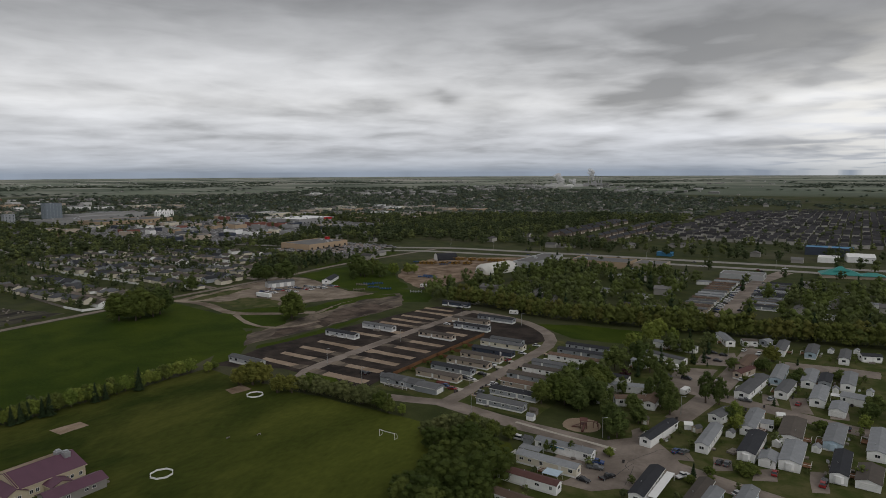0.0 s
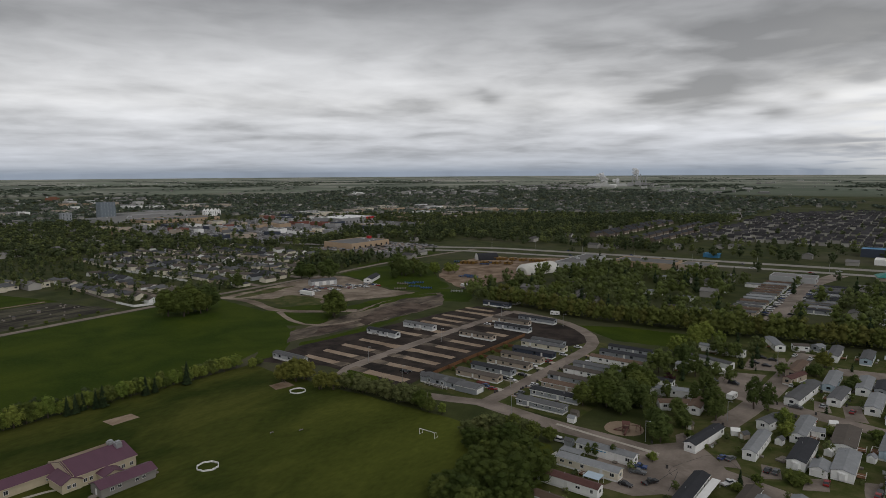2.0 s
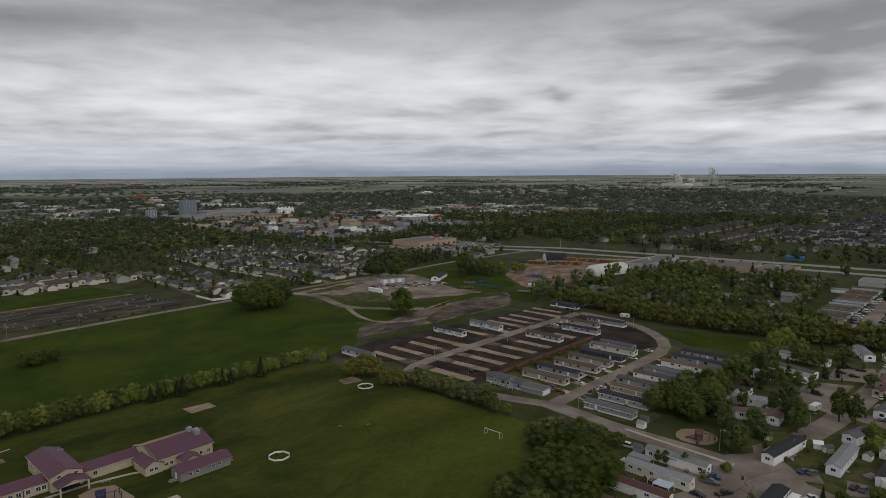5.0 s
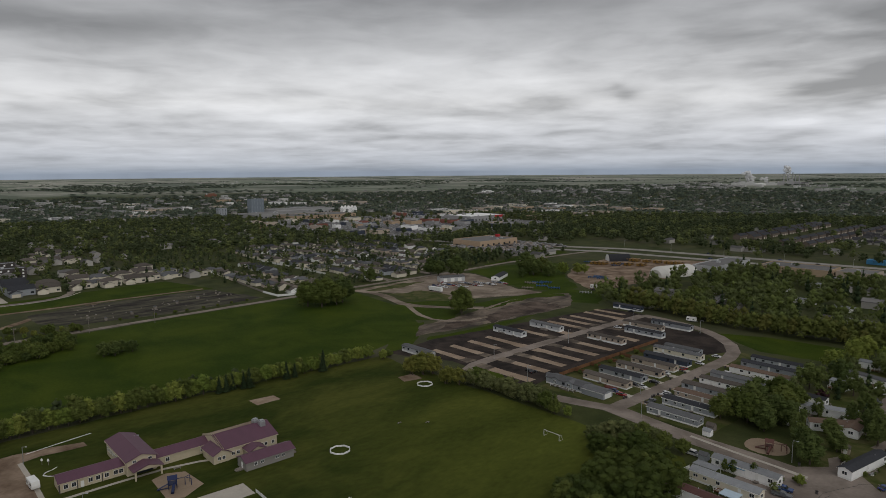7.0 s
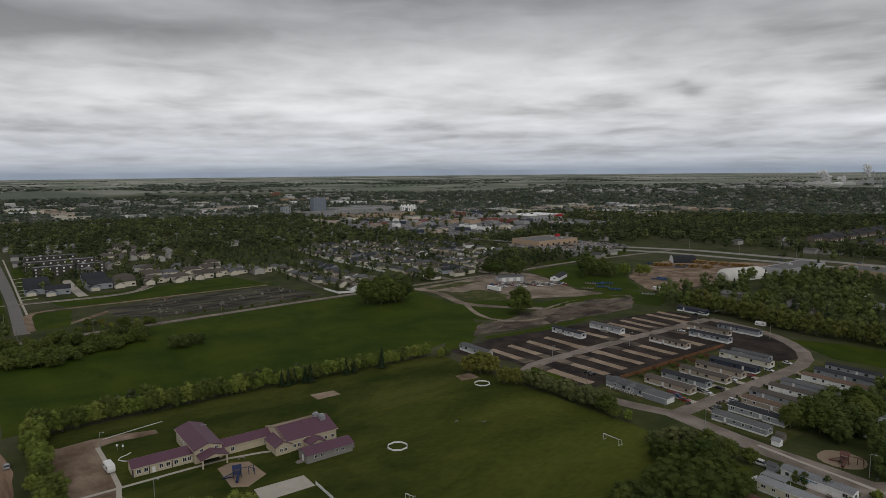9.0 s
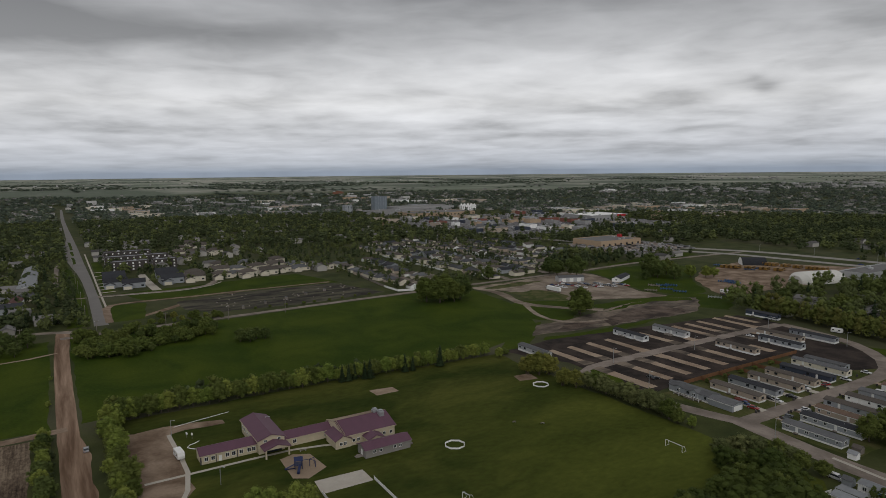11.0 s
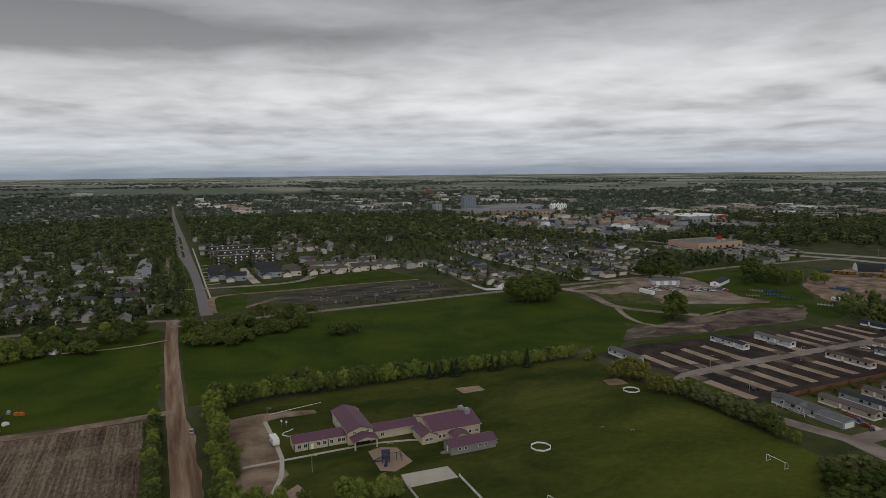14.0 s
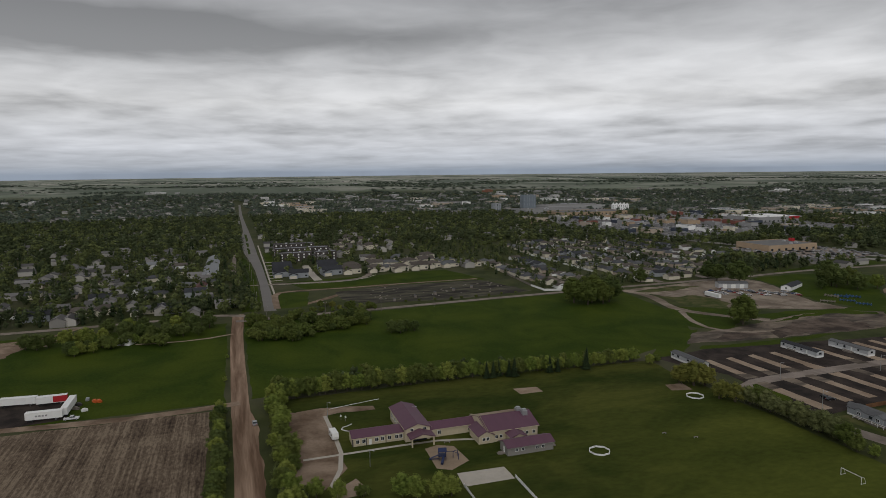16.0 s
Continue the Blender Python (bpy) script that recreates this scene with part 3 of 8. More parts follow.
patch("dirt_lot", [(-455, 302), (-458, 350), (-465, 399), (-466, 436), (-446, 440), (-420, 434), (-394, 424), (-366, 410), (-338, 416), (-342, 386), (-357, 360), (-367, 337), (-388, 322), (-420, 322), (-434, 316)],
      LOTDIRT, "bare pale dirt lot used for parking", 2.0)
patch("rough_green", [(-446, 303), (-453.5, 359), (-446, 378), (-438, 345), (-438, 321)], YARD, "green wedge of grass beside the road", 1.6, 4.0)
patch("rough_green", [(-420, 318), (-414, 351), (-392, 352), (-376, 344), (-366, 330), (-388, 316)], YARD, "weedy green patch inside the dirt lot", 4.0, 4.0)
strip("dirt_track", [(-455.0, 306), (-433, 315), (-408, 308), (-383.4, 297.9), (-366.8, 299.3), (-346.5, 317.5), (-328, 334)], 8, LOTDIRT, "bare dirt track round the parking lot", 1.5)
strip("dirt_track", [(-371.2, 298.1), (-344.9, 284.8), (-325.1, 276.4), (-307.7, 282.5), (-305.7, 315.1)], 4, LOTDIRT, "rutted dirt track past the meadow", 1.0)
patch("storage_yard", [(-368.9, 488.6), (-400.7, 537.7), (-418.6, 620.6), (-369.7, 661.5), (-329.7, 685.4), (-298.6, 628.0), (-304.2, 527.9), (-307.7, 478.4), (-303.0, 448.8), (-326.4, 456.9)],
      DIRT, "brown gravel storage yard with parked machines", 2.0)
patch("village_yard", [(-188, 228), (-188, 345), (-150, 352), (-107, 352), (-107, 232)], YARD, "uneven lawns between the mobile homes", 1.0)
patch("village_yard", [(-76, 232), (-97, 300), (-95, 395), (-30, 402), (60, 402), (60, 150), (0, 120), (-60, 140), (-100, 185), (-100, 222), (-70, 222)], YARD, "uneven lawns between the mobile homes", 1.0)
patch("village_green", [(-178, 384), (-143, 362), (-107, 366), (-100, 402), (-150, 396)], GRASS, "open green lawn behind the homes", 1.0)
patch("soil_bed", [(-281, 209), (-286, 250), (-280, 300), (-272, 360), (-264, 398), (-236, 398), (-196, 370), (-192, 322), (-194, 250), (-190, 226), (-214, 224), (-245, 226)],
      SOIL, "freshly graded black soil between the home pads", 1.0)
patch("soil_bed", [(-208, 352), (-196, 382), (-176, 378), (-152, 352), (-160, 330), (-190, 330)], SOIL, "freshly graded black soil beside the street", 1.0)
strip("garden_track", [(-488, 44), (-500, 62), (-520, 78), (-538, 100), (-546, 130)], 6, DIRT, "bare dirt track into the garden plots", 1.5)
patch("gardens", [(-535, 80), (-545, 118), (-548, 215), (-480, 236), (-470, 165), (-478, 100), (-500, 80)], GARDEN, "dug garden plots with dark soil", 1.5)
patch("park_strip", [(-600, 45), (-618, 205), (-548, 222), (-552, 60)], GRASS, "green strip of grass behind the town houses", 1.0)
strip("dirt_road", [(60, 0), (-200, 1), (-300, 0), (-404, 0), (-474, 2)], 7.6, DIRTROAD, "wide brown dirt road with wheel marks", 0.4)
patch("dirt_shoulder", [(-150, 3), (-150, 6.5), (-190, 7), (-215, 7), (-240, 6.5), (-258, 6.5), (-272, 5), (-288, 3)], DIRTROAD, "bare dirt edge of the road", 0.9, 3.0)
strip("farm_track", [(-287, 0), (-283, -28), (-284, -60), (-288, -100), (-290, -250)], 5.5, DIRT, "narrow dirt farm track along the stubble", 0.6)
patch("truck_yard", [(-322, -72), (-292, -69), (-288, -110), (-325, -115)], SOIL, "dark trampled ground under the parked trailers", 1.5)
strip("cross_street", [(-462, 14), (-474, 2), (-477, -8), (-473, -50), (-470, -95), (-469, -143), (-470, -300)], 6.5, ROAD, "grey asphalt street past the bushes", 0.2)
strip("gravel_road", [(-452, 0), (-455, 60), (-457, 109), (-463, 200), (-468, 320), (-470, 440), (-478, 520), (-474, 640), (-468, 700)], 6.5, ROAD, "pale grey country road beside the meadow", 0.3)
patch("bare_earth", [(-430, -118), (-441, -131), (-438, -160), (-400, -200), (-392, -150), (-405, -122)], DIRT, "trampled bare ground by the lane", 2.5)
strip("farm_track", [(-441, -150), (-440, -134), (-437, -116), (-450, -103.5), (-468, -98)], 4, DIRT, "pale dirt track off the street", 1.0)
strip("farm_track", [(-425, -107), (-436, -104), (-452, -102)], 2.2, DIRT, "pale dirt track off the street", 0.6)
strip("footpath", [(-411, -57), (-407.0, -31.8), (-408.2, -12.7), (-416.7, -2)], 2.2, GRAVEL, "narrow gravel lane to a farmyard", 0.4)
patch("verge", [(-480, 4), (-480, 18), (-584, 20), (-640, 20), (-700, 19), (-770, 16), (-822, 9), (-822, 6), (-640, 4), (-590, 9)], GRASS, "green verge beside the avenue", 0.6)
patch("verge", [(-484, 30), (-548, 32), (-546, 60), (-486, 52)], GRASS, "green corner beside the avenue", 0.8)
patch("verge", [(-606, 34), (-700, 35), (-830, 36), (-830, 46), (-606, 42)], GRASS, "front lawns along the avenue", 0.6)
patch("avenue", [(-478, 20), (-595, 22), (-683, 21.5), (-745, 19.5), (-787, 17), (-860, 13.5), (-980, 13.5), (-1060, 15.5), (-1160, 19.4), (-1360, 20), (-1640, 20), (-2150, 26),
                 (-2150, 32), (-1645, 27), (-1360, 27.5), (-1134, 29), (-965, 29.5), (-827, 29.3), (-700, 30), (-590, 29.5), (-478, 28.8)], ASPHALT, "long straight grey asphalt avenue", 0.1, 20, "road")
for x0, x1, y0, y1 in ((-900, -826, 18.6, 22.0), (-968, -912, 19.2, 22.6), (-1105, -985, 19.8, 23.4)):
    patch("traffic_island", [(x0, y0), (x0 + 8, y1), (x1 - 6, y1), (x1, y0 + 0.6)], GRASS, "grassed island in the avenue", 0.4, 6)
strip("service_road", [(-594, 21), (-598, 12.6), (-586, 7.4), (-604, 3), (-635, 1.3), (-700, 0), (-827, 3)], 4.2, ROAD, "narrow service road beside the avenue", 0.2)
strip("pavement", [(-484, 31.4), (-606, 31.8), (-745, 33), (-925, 34.2)], 1.6, CONCRETE, "pale concrete footpath", category="pavement")
for x in (-612, -628, -646, -664, -690, -716, -742):
    strip("driveway", [(x, 32.5), (x - 2, 44)], 3.0, CONCRETE, "pale concrete driveway off the avenue", category="driveway")
strip("driveway", [(-704, 74), (-640, 73.5), (-600, 75)], 7.5, CONCRETE, "pale concrete parking lane between the houses", category="driveway")
strip("service_road", [(-594, 29), (-590, 72), (-587, 103), (-597, 121), (-612, 128), (-659, 131)], 6, ROAD, "grey street by the town houses", 0.2)
strip("pavement", [(-591, 30), (-586, 72), (-583, 104), (-594, 124.5), (-612, 132)], 1.4, CONCRETE, "pale concrete footpath", category="pavement")
strip("garden_track", [(-484, 30), (-553, 31), (-552.3, 67), (-551, 106), (-554, 137), (-553, 215)], 5, DIRT, "bare dirt lane along the garden plots", 1.2)
strip("village_street", [(-234, 396), (-235, 300), (-234, 245), (-234, 228), (-231, 218), (-222, 213), (-190, 217), (-165, 223), (-147, 229)], 7.5, ROAD, "worn brownish grey street through the new pads", 0.3)
strip("village_street", [(-148, 226), (-147, 300), (-147, 348), (-157, 366), (-185, 388), (-215, 396), (-234, 396)], 7.5, ROAD, "worn brownish grey street between mobile homes", 0.3)
strip("village_street", [(-150, 229), (-106, 222), (-72, 224), (-30, 213), (60, 195)], 9.5, ROAD, "worn brownish grey street with cracks", 0.3)
patch("junction", [(-82, 219), (-66, 238), (-58, 236), (-44, 219), (-50, 196), (-70, 190), (-88, 200)], ROAD, "wide worn asphalt turning area", 0.8)
strip("village_street", [(-58, 262), (-53, 285), (-50, 320), (-46, 395)], 10, ROAD, "worn brownish grey street with cracks", 0.3)
strip("village_street", [(-66, 303), (-46, 300), (-10, 290), (60, 276)], 10, ROAD, "worn brownish grey street with cracks", 0.3)
strip("village_street", [(-75, 470), (-78, 540), (-76, 640), (-60, 715)], 15, ROAD, "wide asphalt lane between rows of trailers", 0.3)
for pts in ([(-67.2, 231.6), (-60.8, 230.3), (-67.7, 247.2), (-70.4, 241.9)], [(-52.9, 233.2), (-47.3, 233.3), (-43.6, 226.3), (-49.8, 224.4)], [(-38.8, 234.0), (-32.9, 234.1), (-31.0, 225.5), (-37.1, 222.1)],
            [(-24.5, 231.2), (-19.1, 235.1), (-17.5, 225.2), (-24.8, 221.7)], [(-9.7, 238.9), (-4.9, 240.5), (-3.0, 225.0), (-8.1, 223.1)], [(-74.7, 193.8), (-63.8, 202.7), (-59.8, 193.1), (-66.5, 187.0), (-77.3, 186.3)],
            [(-22.5, 314.4), (-16.2, 318.3), (-11.7, 297.4), (-20.0, 297.5)], [(-32.6, 314.1), (-27.8, 315.4), (-25.1, 302.0), (-31.0, 300.7)], [(-6.2, 308.5), (-0.1, 310.0), (1.1, 298.3), (-5.7, 296.1)],
            [(-75.9, 335.2), (-56.6, 341.6), (-57.5, 305.6), (-70.7, 297.4)], [(-69.6, 365.9), (-54.5, 379.3), (-47.7, 352.8), (-68.4, 345.7)], [(-31.8, 374.5), (-6.4, 378.7), (12.8, 379.6), (12.6, 367.0), (-5.9, 365.7), (-30.5, 361.3)]):
    patch("driveway", pts, ROAD, "worn grey driveway beside a home", 0.4, 3.0, "driveway")
strip("pavement", [(-112, 225.4), (-99.4, 223.6), (-89.9, 222.9), (-78.6, 222.5), (-69.8, 221.6)], 1.5, CONCRETE, "pale concrete footpath", category="pavement")
SANDPIT = (-88.3, 236.3)
patch("playground_sand", [(SANDPIT[0] + 7.6 * math.cos(k * math.pi / 8), SANDPIT[1] + 7.6 * math.sin(k * math.pi / 8)) for k in range(16)], SAND, "round patch of pale play sand", 0.4, 2.5)
strip("highway", [(-900, 560), (-620, 640), (-520, 692), (-450, 724), (-300, 742), (-170, 754), (20, 772), (500, 800)], 15, HIGHWAY, "grey highway carriageway", 0.2)
strip("highway", [(-520, 655), (-460, 680), (-300, 702), (-164, 716), (-20, 728), (500, 760)], 13, HIGHWAY, "grey highway carriageway", 0.2)
patch("rough_green", [(-230.4, 226.0), (-229.9, 234.0), (-218.8, 231.8), (-206.9, 225.9), (-210.1, 219.7), (-220.1, 220.1)], GRASS, "green wedge of grass inside the street bend", 0.4)
for y in (232, 248, 262, 276, 290.5, 305, 320, 349, 363):
    patch("street_apron", [(-231.5, y - 3.6), (-221, y - 2.7), (-221, y + 2.7), (-231.5, y + 3.2)], ROUGH if y % 3 else GRAVEL, "trampled apron between street and pad", 0.9, 2.5)
for y in (233, 247, 261.5, 276, 303.5, 318, 335, 347, 359.5, 376):
    patch("street_apron", [(-237.5, y - 3.4), (-245.5, y - 2.7), (-245.5, y + 2.7), (-237.5, y + 3.6)], ROUGH if y % 2 else GRAVEL, "trampled apron between street and pad", 0.9, 2.5)
for y in (232, 248, 262, 276, 290.5, 305):
    patch("gravel_pad", [(-221, y - 2.6 - (y < 240)), (-199 + (y < 240) * 4, y - 2.2 - (y < 240)), (-199 + (y < 240) * 4, y + 2.6), (-222, y + 2.4)], GRAVEL, "narrow pale gravel pad for a home", 0.25, 3.0)
for y in (233, 247, 261.5, 276, 303.5, 335, 347, 359.5, 376, 388):
    patch("gravel_pad", [(-268, y - 2.2), (-245, y - 2.6), (-244, y + 2.6), (-269, y + 2.2)], GRAVEL, "narrow pale gravel pad for a home", 0.25, 3.0)
patch("gravel_pad", [(-215, 330), (-200, 330), (-200, 336), (-215, 336)], GRAVEL, "narrow pale gravel pad for a home", 0.25, 3.0)

for y in (247, 261.5, 273.5, 287, 299.5):
    patch("driveway", [(-165, y - 2.0), (-150.5, y - 1.8), (-150.5, y + 1.8), (-165, y + 2.0)], CONCRETE, "pale driveway between two new homes", 0.2, 3.0, "driveway")
for y in (244.5, 258, 270.5, 283, 295, 308, 322.5):
    patch("driveway", [(-143.5, y - 1.8), (-130, y - 2.0), (-130, y + 2.0), (-143.5, y + 1.8)], GRAVEL, "gravel driveway between two homes", 0.3, 3.0, "driveway")
# school grounds
patch("car_park", [(-268, 19), (-262, 32), (-222, 33.5), (-209, 33), (-196, 24), (-205, 15), (-250, 18)], DIRT, "bare dirt car park of the school", 0.8)
strip("pavement", [(-262, 33), (-222, 34), (-208, 35), (-196, 26)], 1.6, CONCRETE, "pale concrete footpath", category="pavement")
strip("pavement", [(-220, 20), (-220, 35), (-220.5, 58), (-221, 70), (-220.5, 84), (-211, 86), (-210, 98)], 1.5, CONCRETE, "pale concrete footpath", category="pavement")
patch("play_area", [(-214.7, 62.9), (-216.3, 68.0), (-213.4, 73.5), (-200.5, 74.7), (-195.6, 66.7), (-198.4, 62.2)], SAND, "eight-sided bed of pale wood chips")
patch("concrete_pad", [(-192.8, 67.5), (-192.1, 84.2), (-183.1, 84.2), (-183.3, 66.6)], CONCRETE, "pale concrete ball court slab")
patch("sand_pad", [(-263, 120), (-262, 131), (-255, 131), (-255, 120)], GRAVEL, "small gravel rectangle in the grass", 0.3, 2.0)
patch("sand_pad", [(-244, 188), (-236, 186), (-234, 196), (-243, 197)], DIRT, "worn brown patch beside the ring", 0.5, 2.0)
patch("gravel_bed", [(-195.3, 28.5), (-200.5, 35), (-194.5, 36.5), (-189.5, 37), (-188.5, 26.5)], GRAVEL, "small gravel bed with a pale kerb", 0.3, 2.0)
patch("dirt_strip", [(-267.3, 22.4), (-268.9, 33.3), (-264.1, 54.3), (-259.7, 54.6), (-260.6, 39.2), (-255.6, 22.4)], DIRT, "bare strip of dirt behind the school", 0.6)

# dark tar lines over the cracks of the turning area
TAR = paint("crack_tar", (0.03, 0.03, 0.03), 0.7, (2, 0.1), (0.3, 0.1))
for pts in ([(-60.8, 207.8), (-64.1, 207.4), (-64.3, 214.0), (-61.1, 217.8), (-57.1, 227.3)], [(-63.3, 201.1), (-62.9, 208.3), (-60.8, 213.8)], [(-58.6, 196.2), (-59.0, 205.2), (-60.2, 211.7)], [(-48.6, 230.7), (-43.0, 221.7), (-36.3, 217.9)], [(-57.3, 228.2), (-55.9, 233.8), (-50.9, 232.9)]):
    strip("crack_seal", pts, 0.16, TAR, "thin dark tar line over a crack", 0.1)

# raised kerb along the village street
for a, b in (((-108.3, 225.5), (-88.5, 223.0)), ((-88.5, 223.0), (-69.4, 220.1))):
    k = Shape().box(0, math.hypot(b[0] - a[0], b[1] - a[1]), -0.22, 0.22, 0, 0.15).mesh("kerb")
    k.materials.append(CONCRETE)
    o = new("kerb", k)
    o.matrix_basis = pose(a[0], a[1], 0.02, 0, 0, math.degrees(math.atan2(b[1] - a[1], b[0] - a[0])))
    tagged(o, "pale concrete kerb along the village street", "kerb", kind="structure")

# ---- mobile homes ----
def window_meshes():
    frame_, pane = Shape(), Shape()
    for x0, x1, z0, z1 in ((-0.65, 0.65, 0.55, 0.65), (-0.65, 0.65, -0.65, -0.55), (-0.65, -0.55, -0.55, 0.55), (0.55, 0.65, -0.55, 0.55), (-0.03, 0.03, -0.55, 0.55)):
        frame_.box(x0, x1, -0.06, 0.05, z0, z1)
    pane.box(-0.55, 0.55, -0.03, 0.02, -0.55, 0.55)
    a, b = frame_.mesh("window_frame"), pane.mesh("pane")
    a.materials.append(TRIM)
    b.materials.append(GLASS)
    return a, b


WINDOW, PANE = window_meshes()
DOOR = Shape().box(-0.5, 0.5, -0.06, 0.04, 0, 2.05).mesh("door")
DOOR.materials.append(TRIM)
KNOB = Shape().tube((0.36, -0.12, 1.0), (0.36, -0.05, 1.0), 0.05, 0.05, 6).mesh("door_handle")
KNOB.materials.append(STEEL)
GARAGE = Shape()
for k in range(4):
    GARAGE.box(-1.3, 1.3, -0.07, 0.04, 0.03 + 0.55 * k, 0.55 + 0.55 * k)
GARAGE = GARAGE.mesh("garage_door")
GARAGE.materials.append(TRIM)


PLAINPANE = Shape().box(-0.6, 0.6, -0.04, 0.04, -0.6, 0.6).mesh("window")
PLAINPANE.materials.append(GLASS)


def window(parent, x, y, z, turn, sx=1.0, sz=1.0, plain=False):
    if plain:
        part("window", PLAINPANE, GLASS, parent, m=pose(x, y, z, 0, 0, turn) @ Matrix.Diagonal((sx, 1, sz, 1)))
        return
    m = pose(x, y, z, 0, 0, turn) @ Matrix.Diagonal((sx, 1, sz, 1))
    w = part("window", WINDOW, TRIM, parent, m=m)
    part("pane", PANE, GLASS, w)


def door(parent, x, y, z, turn, fine=True):
    d = part("door", DOOR, TRIM, parent, m=pose(x, y, z, 0, 0, turn))
    if fine:
        part("door_handle", KNOB, STEEL, d)


VENT = Shape().tube((0, 0, 0), (0, 0, 0.6), 0.14, 0.14, 6).mesh("roof_vent")
VENT.materials.append(STEEL)


def mobile_home(ax, ay, bx, by, wall, roof, width=5.0, steps=True, skirt=None, eave=2.9, rise=0.75, label="", group="mobile homes", name="mobile_home", bay=False, garage=False, base=0.7):
    """A long low home; its ridge runs from a to b."""
    length = math.hypot(bx - ax, by - ay)
    turn = math.degrees(math.atan2(by - ay, bx - ax))
    L, W = length / 2, width / 2
    words = label or "long low %s with %s and %s" % (name.replace("_", " "), wall.name.replace("_", " "), roof.name.replace("_", " "))
    home = thing(name, words, name.replace("_", " "), pose((ax + bx) / 2, (ay + by) / 2, 0, 0, 0, turn), group)
    floor_ = 0.1 if garage else base
    part("wall", Shape().gable(-L, L, -W, W, floor_, eave, eave + rise), wall, home)
    part("roof", Shape().slopes(-L, L, -W, W, eave, eave + rise, 0.3), roof, home)
    if not garage:
        part("skirting", Shape().box(-L + 0.04, L - 0.04, -W + 0.04, W - 0.04, -0.05, floor_), skirt or TRIM, home)
    if math.hypot(ax, ay) < 300:
        for s in (-1, 1):
            y = s * (W + 0.31)
            part("fascia", Shape().box(-L - 0.28, L + 0.28, y - 0.02, y + 0.02, eave - 0.28, eave - 0.02), TRIM, home)
    r = random.Random(int(ax * 7 + ay * 13))
    if garage:
        for s in (-1, 1):
            part("garage_door", GARAGE, TRIM, home, m=pose(s * (L + 0.02), 0, floor_, 0, 0, 90 * s) @ Matrix.Diagonal((width / 3.6, 1, 1, 1)))
        return home
    zmid = (floor_ + eave) / 2 + 0.1
    near = math.hypot(ax, ay) < 300
    fine = math.hypot(ax, ay) < 300
    for s, face in ((-1, 0), (1, 180)):
        slots = max(3, int(length / (3.6 if steps else 6)))
        doors = r.randrange(1, slots - 1)
        for k in range(slots):
            x = -L + (k + 0.5) * length / slots + r.uniform(-0.4, 0.4)
            if k == doors:
                door(home, x, s * (W + 0.03), floor_ + 0.02, face, fine)
                if steps and (near or s < 0):
                    d = Shape()
                    for j in range(3):
                        d.box(x - 0.7, x + 0.7, min(s * (W + 0.1 + 0.3 * j), s * (W + 1.3)), max(s * (W + 0.1 + 0.3 * j), s * (W + 1.3)), 0, 0.62 - 0.2 * j)
                    part("doorstep", d, GREYWOOD, home)
            elif r.random() < (0.8 if near else 0.55 if math.hypot(ax, ay) < 430 else 0.3):
                window(home, x, s * (W + 0.03), zmid, face, r.choice((0.7, 1.0, 1.25)), r.choice((0.7, 0.95)), not fine)
    for s in (-1, 1):
        window(home, s * (L + 0.03), 0, zmid, 90 * s, 1.3, 0.9, not fine)
    if bay:
        b = Shape()
        b.face((L, -1.5, 0.7), (L + 0.8, -0.8, 0.7), (L + 0.8, -0.8, 2.9), (L, -1.5, 2.9)).face((L + 0.8, -0.8, 0.7), (L + 0.8, 0.8, 0.7), (L + 0.8, 0.8, 2.9), (L + 0.8, -0.8, 2.9))
        b.face((L + 0.8, 0.8, 0.7), (L, 1.5, 0.7), (L, 1.5, 2.9), (L + 0.8, 0.8, 2.9)).face((L, -1.5, 2.9), (L + 0.8, -0.8, 2.9), (L + 0.8, 0.8, 2.9), (L, 1.5, 2.9))
        part("bay_window", b, wall, home)
    for k in range(1 if fine else 0):
        x, y = r.uniform(-L * 0.8, L * 0.8), r.choice((-0.35, 0.35)) * W
        part("roof_vent", VENT, STEEL, home, m=pose(x, y, eave + rise * (1 - abs(y) / W)))
    return home


# row of homes beside the fence; all lie across the streets
for y, wall, roof, x0, x1 in ((253.5, BEIGE, R_TAUPE, -181, -157), (266, GREY, R_DARK, -180.5, -157), (279.5, BEIGE, R_TAUPE, -179.5, -155), (292.5, BEIGE, R_TAUPE, -179, -155), (305, NAVY, R_DARK, -179, -154.5),
                              (320, CREAM, R_GREY, -182, -155)):
    mobile_home(x0, y + 2, x1, y + 2, wall, roof, 5.2)
fine_home = mobile_home(-189, 238.5, -168, 238.5, GREY, R_GREY, 7.5)
porch = part("porch", Shape().box(-6, 7, -6.0, -3.8, 0.45, 0.6), GREYWOOD, fine_home, "long porch with white railings")
part("railing", Shape().box(-6, 7, -6.0, -5.92, 1.45, 1.58).box(-6, 7, -6.0, -5.92, 0.85, 0.95), TRIM, porch)
for x in (-6, -3.4, -0.8, 1.8, 4.4, 6.9):
    part("post", Shape().box(x - 0.07, x + 0.07, -6.02, -5.88, 0, 1.6), TRIM, porch)
for x in (-5.0, 3.0):
    part("gable", Shape().gable(-4.2, 0.2, -1.8, 1.8, 0.7, 3.15, 4.05), GREY, fine_home, m=pose(x, 0, 0, 0, 0, 90))
    part("gable_roof", Shape().slopes(-4.2, 0.2, -1.8, 1.8, 3.15, 4.05, 0.25), R_GREY, fine_home, m=pose(x, 0, 0, 0, 0, 90))
    window(fine_home, x, -4.25, 2.0, 0, 1.2, 0.9)
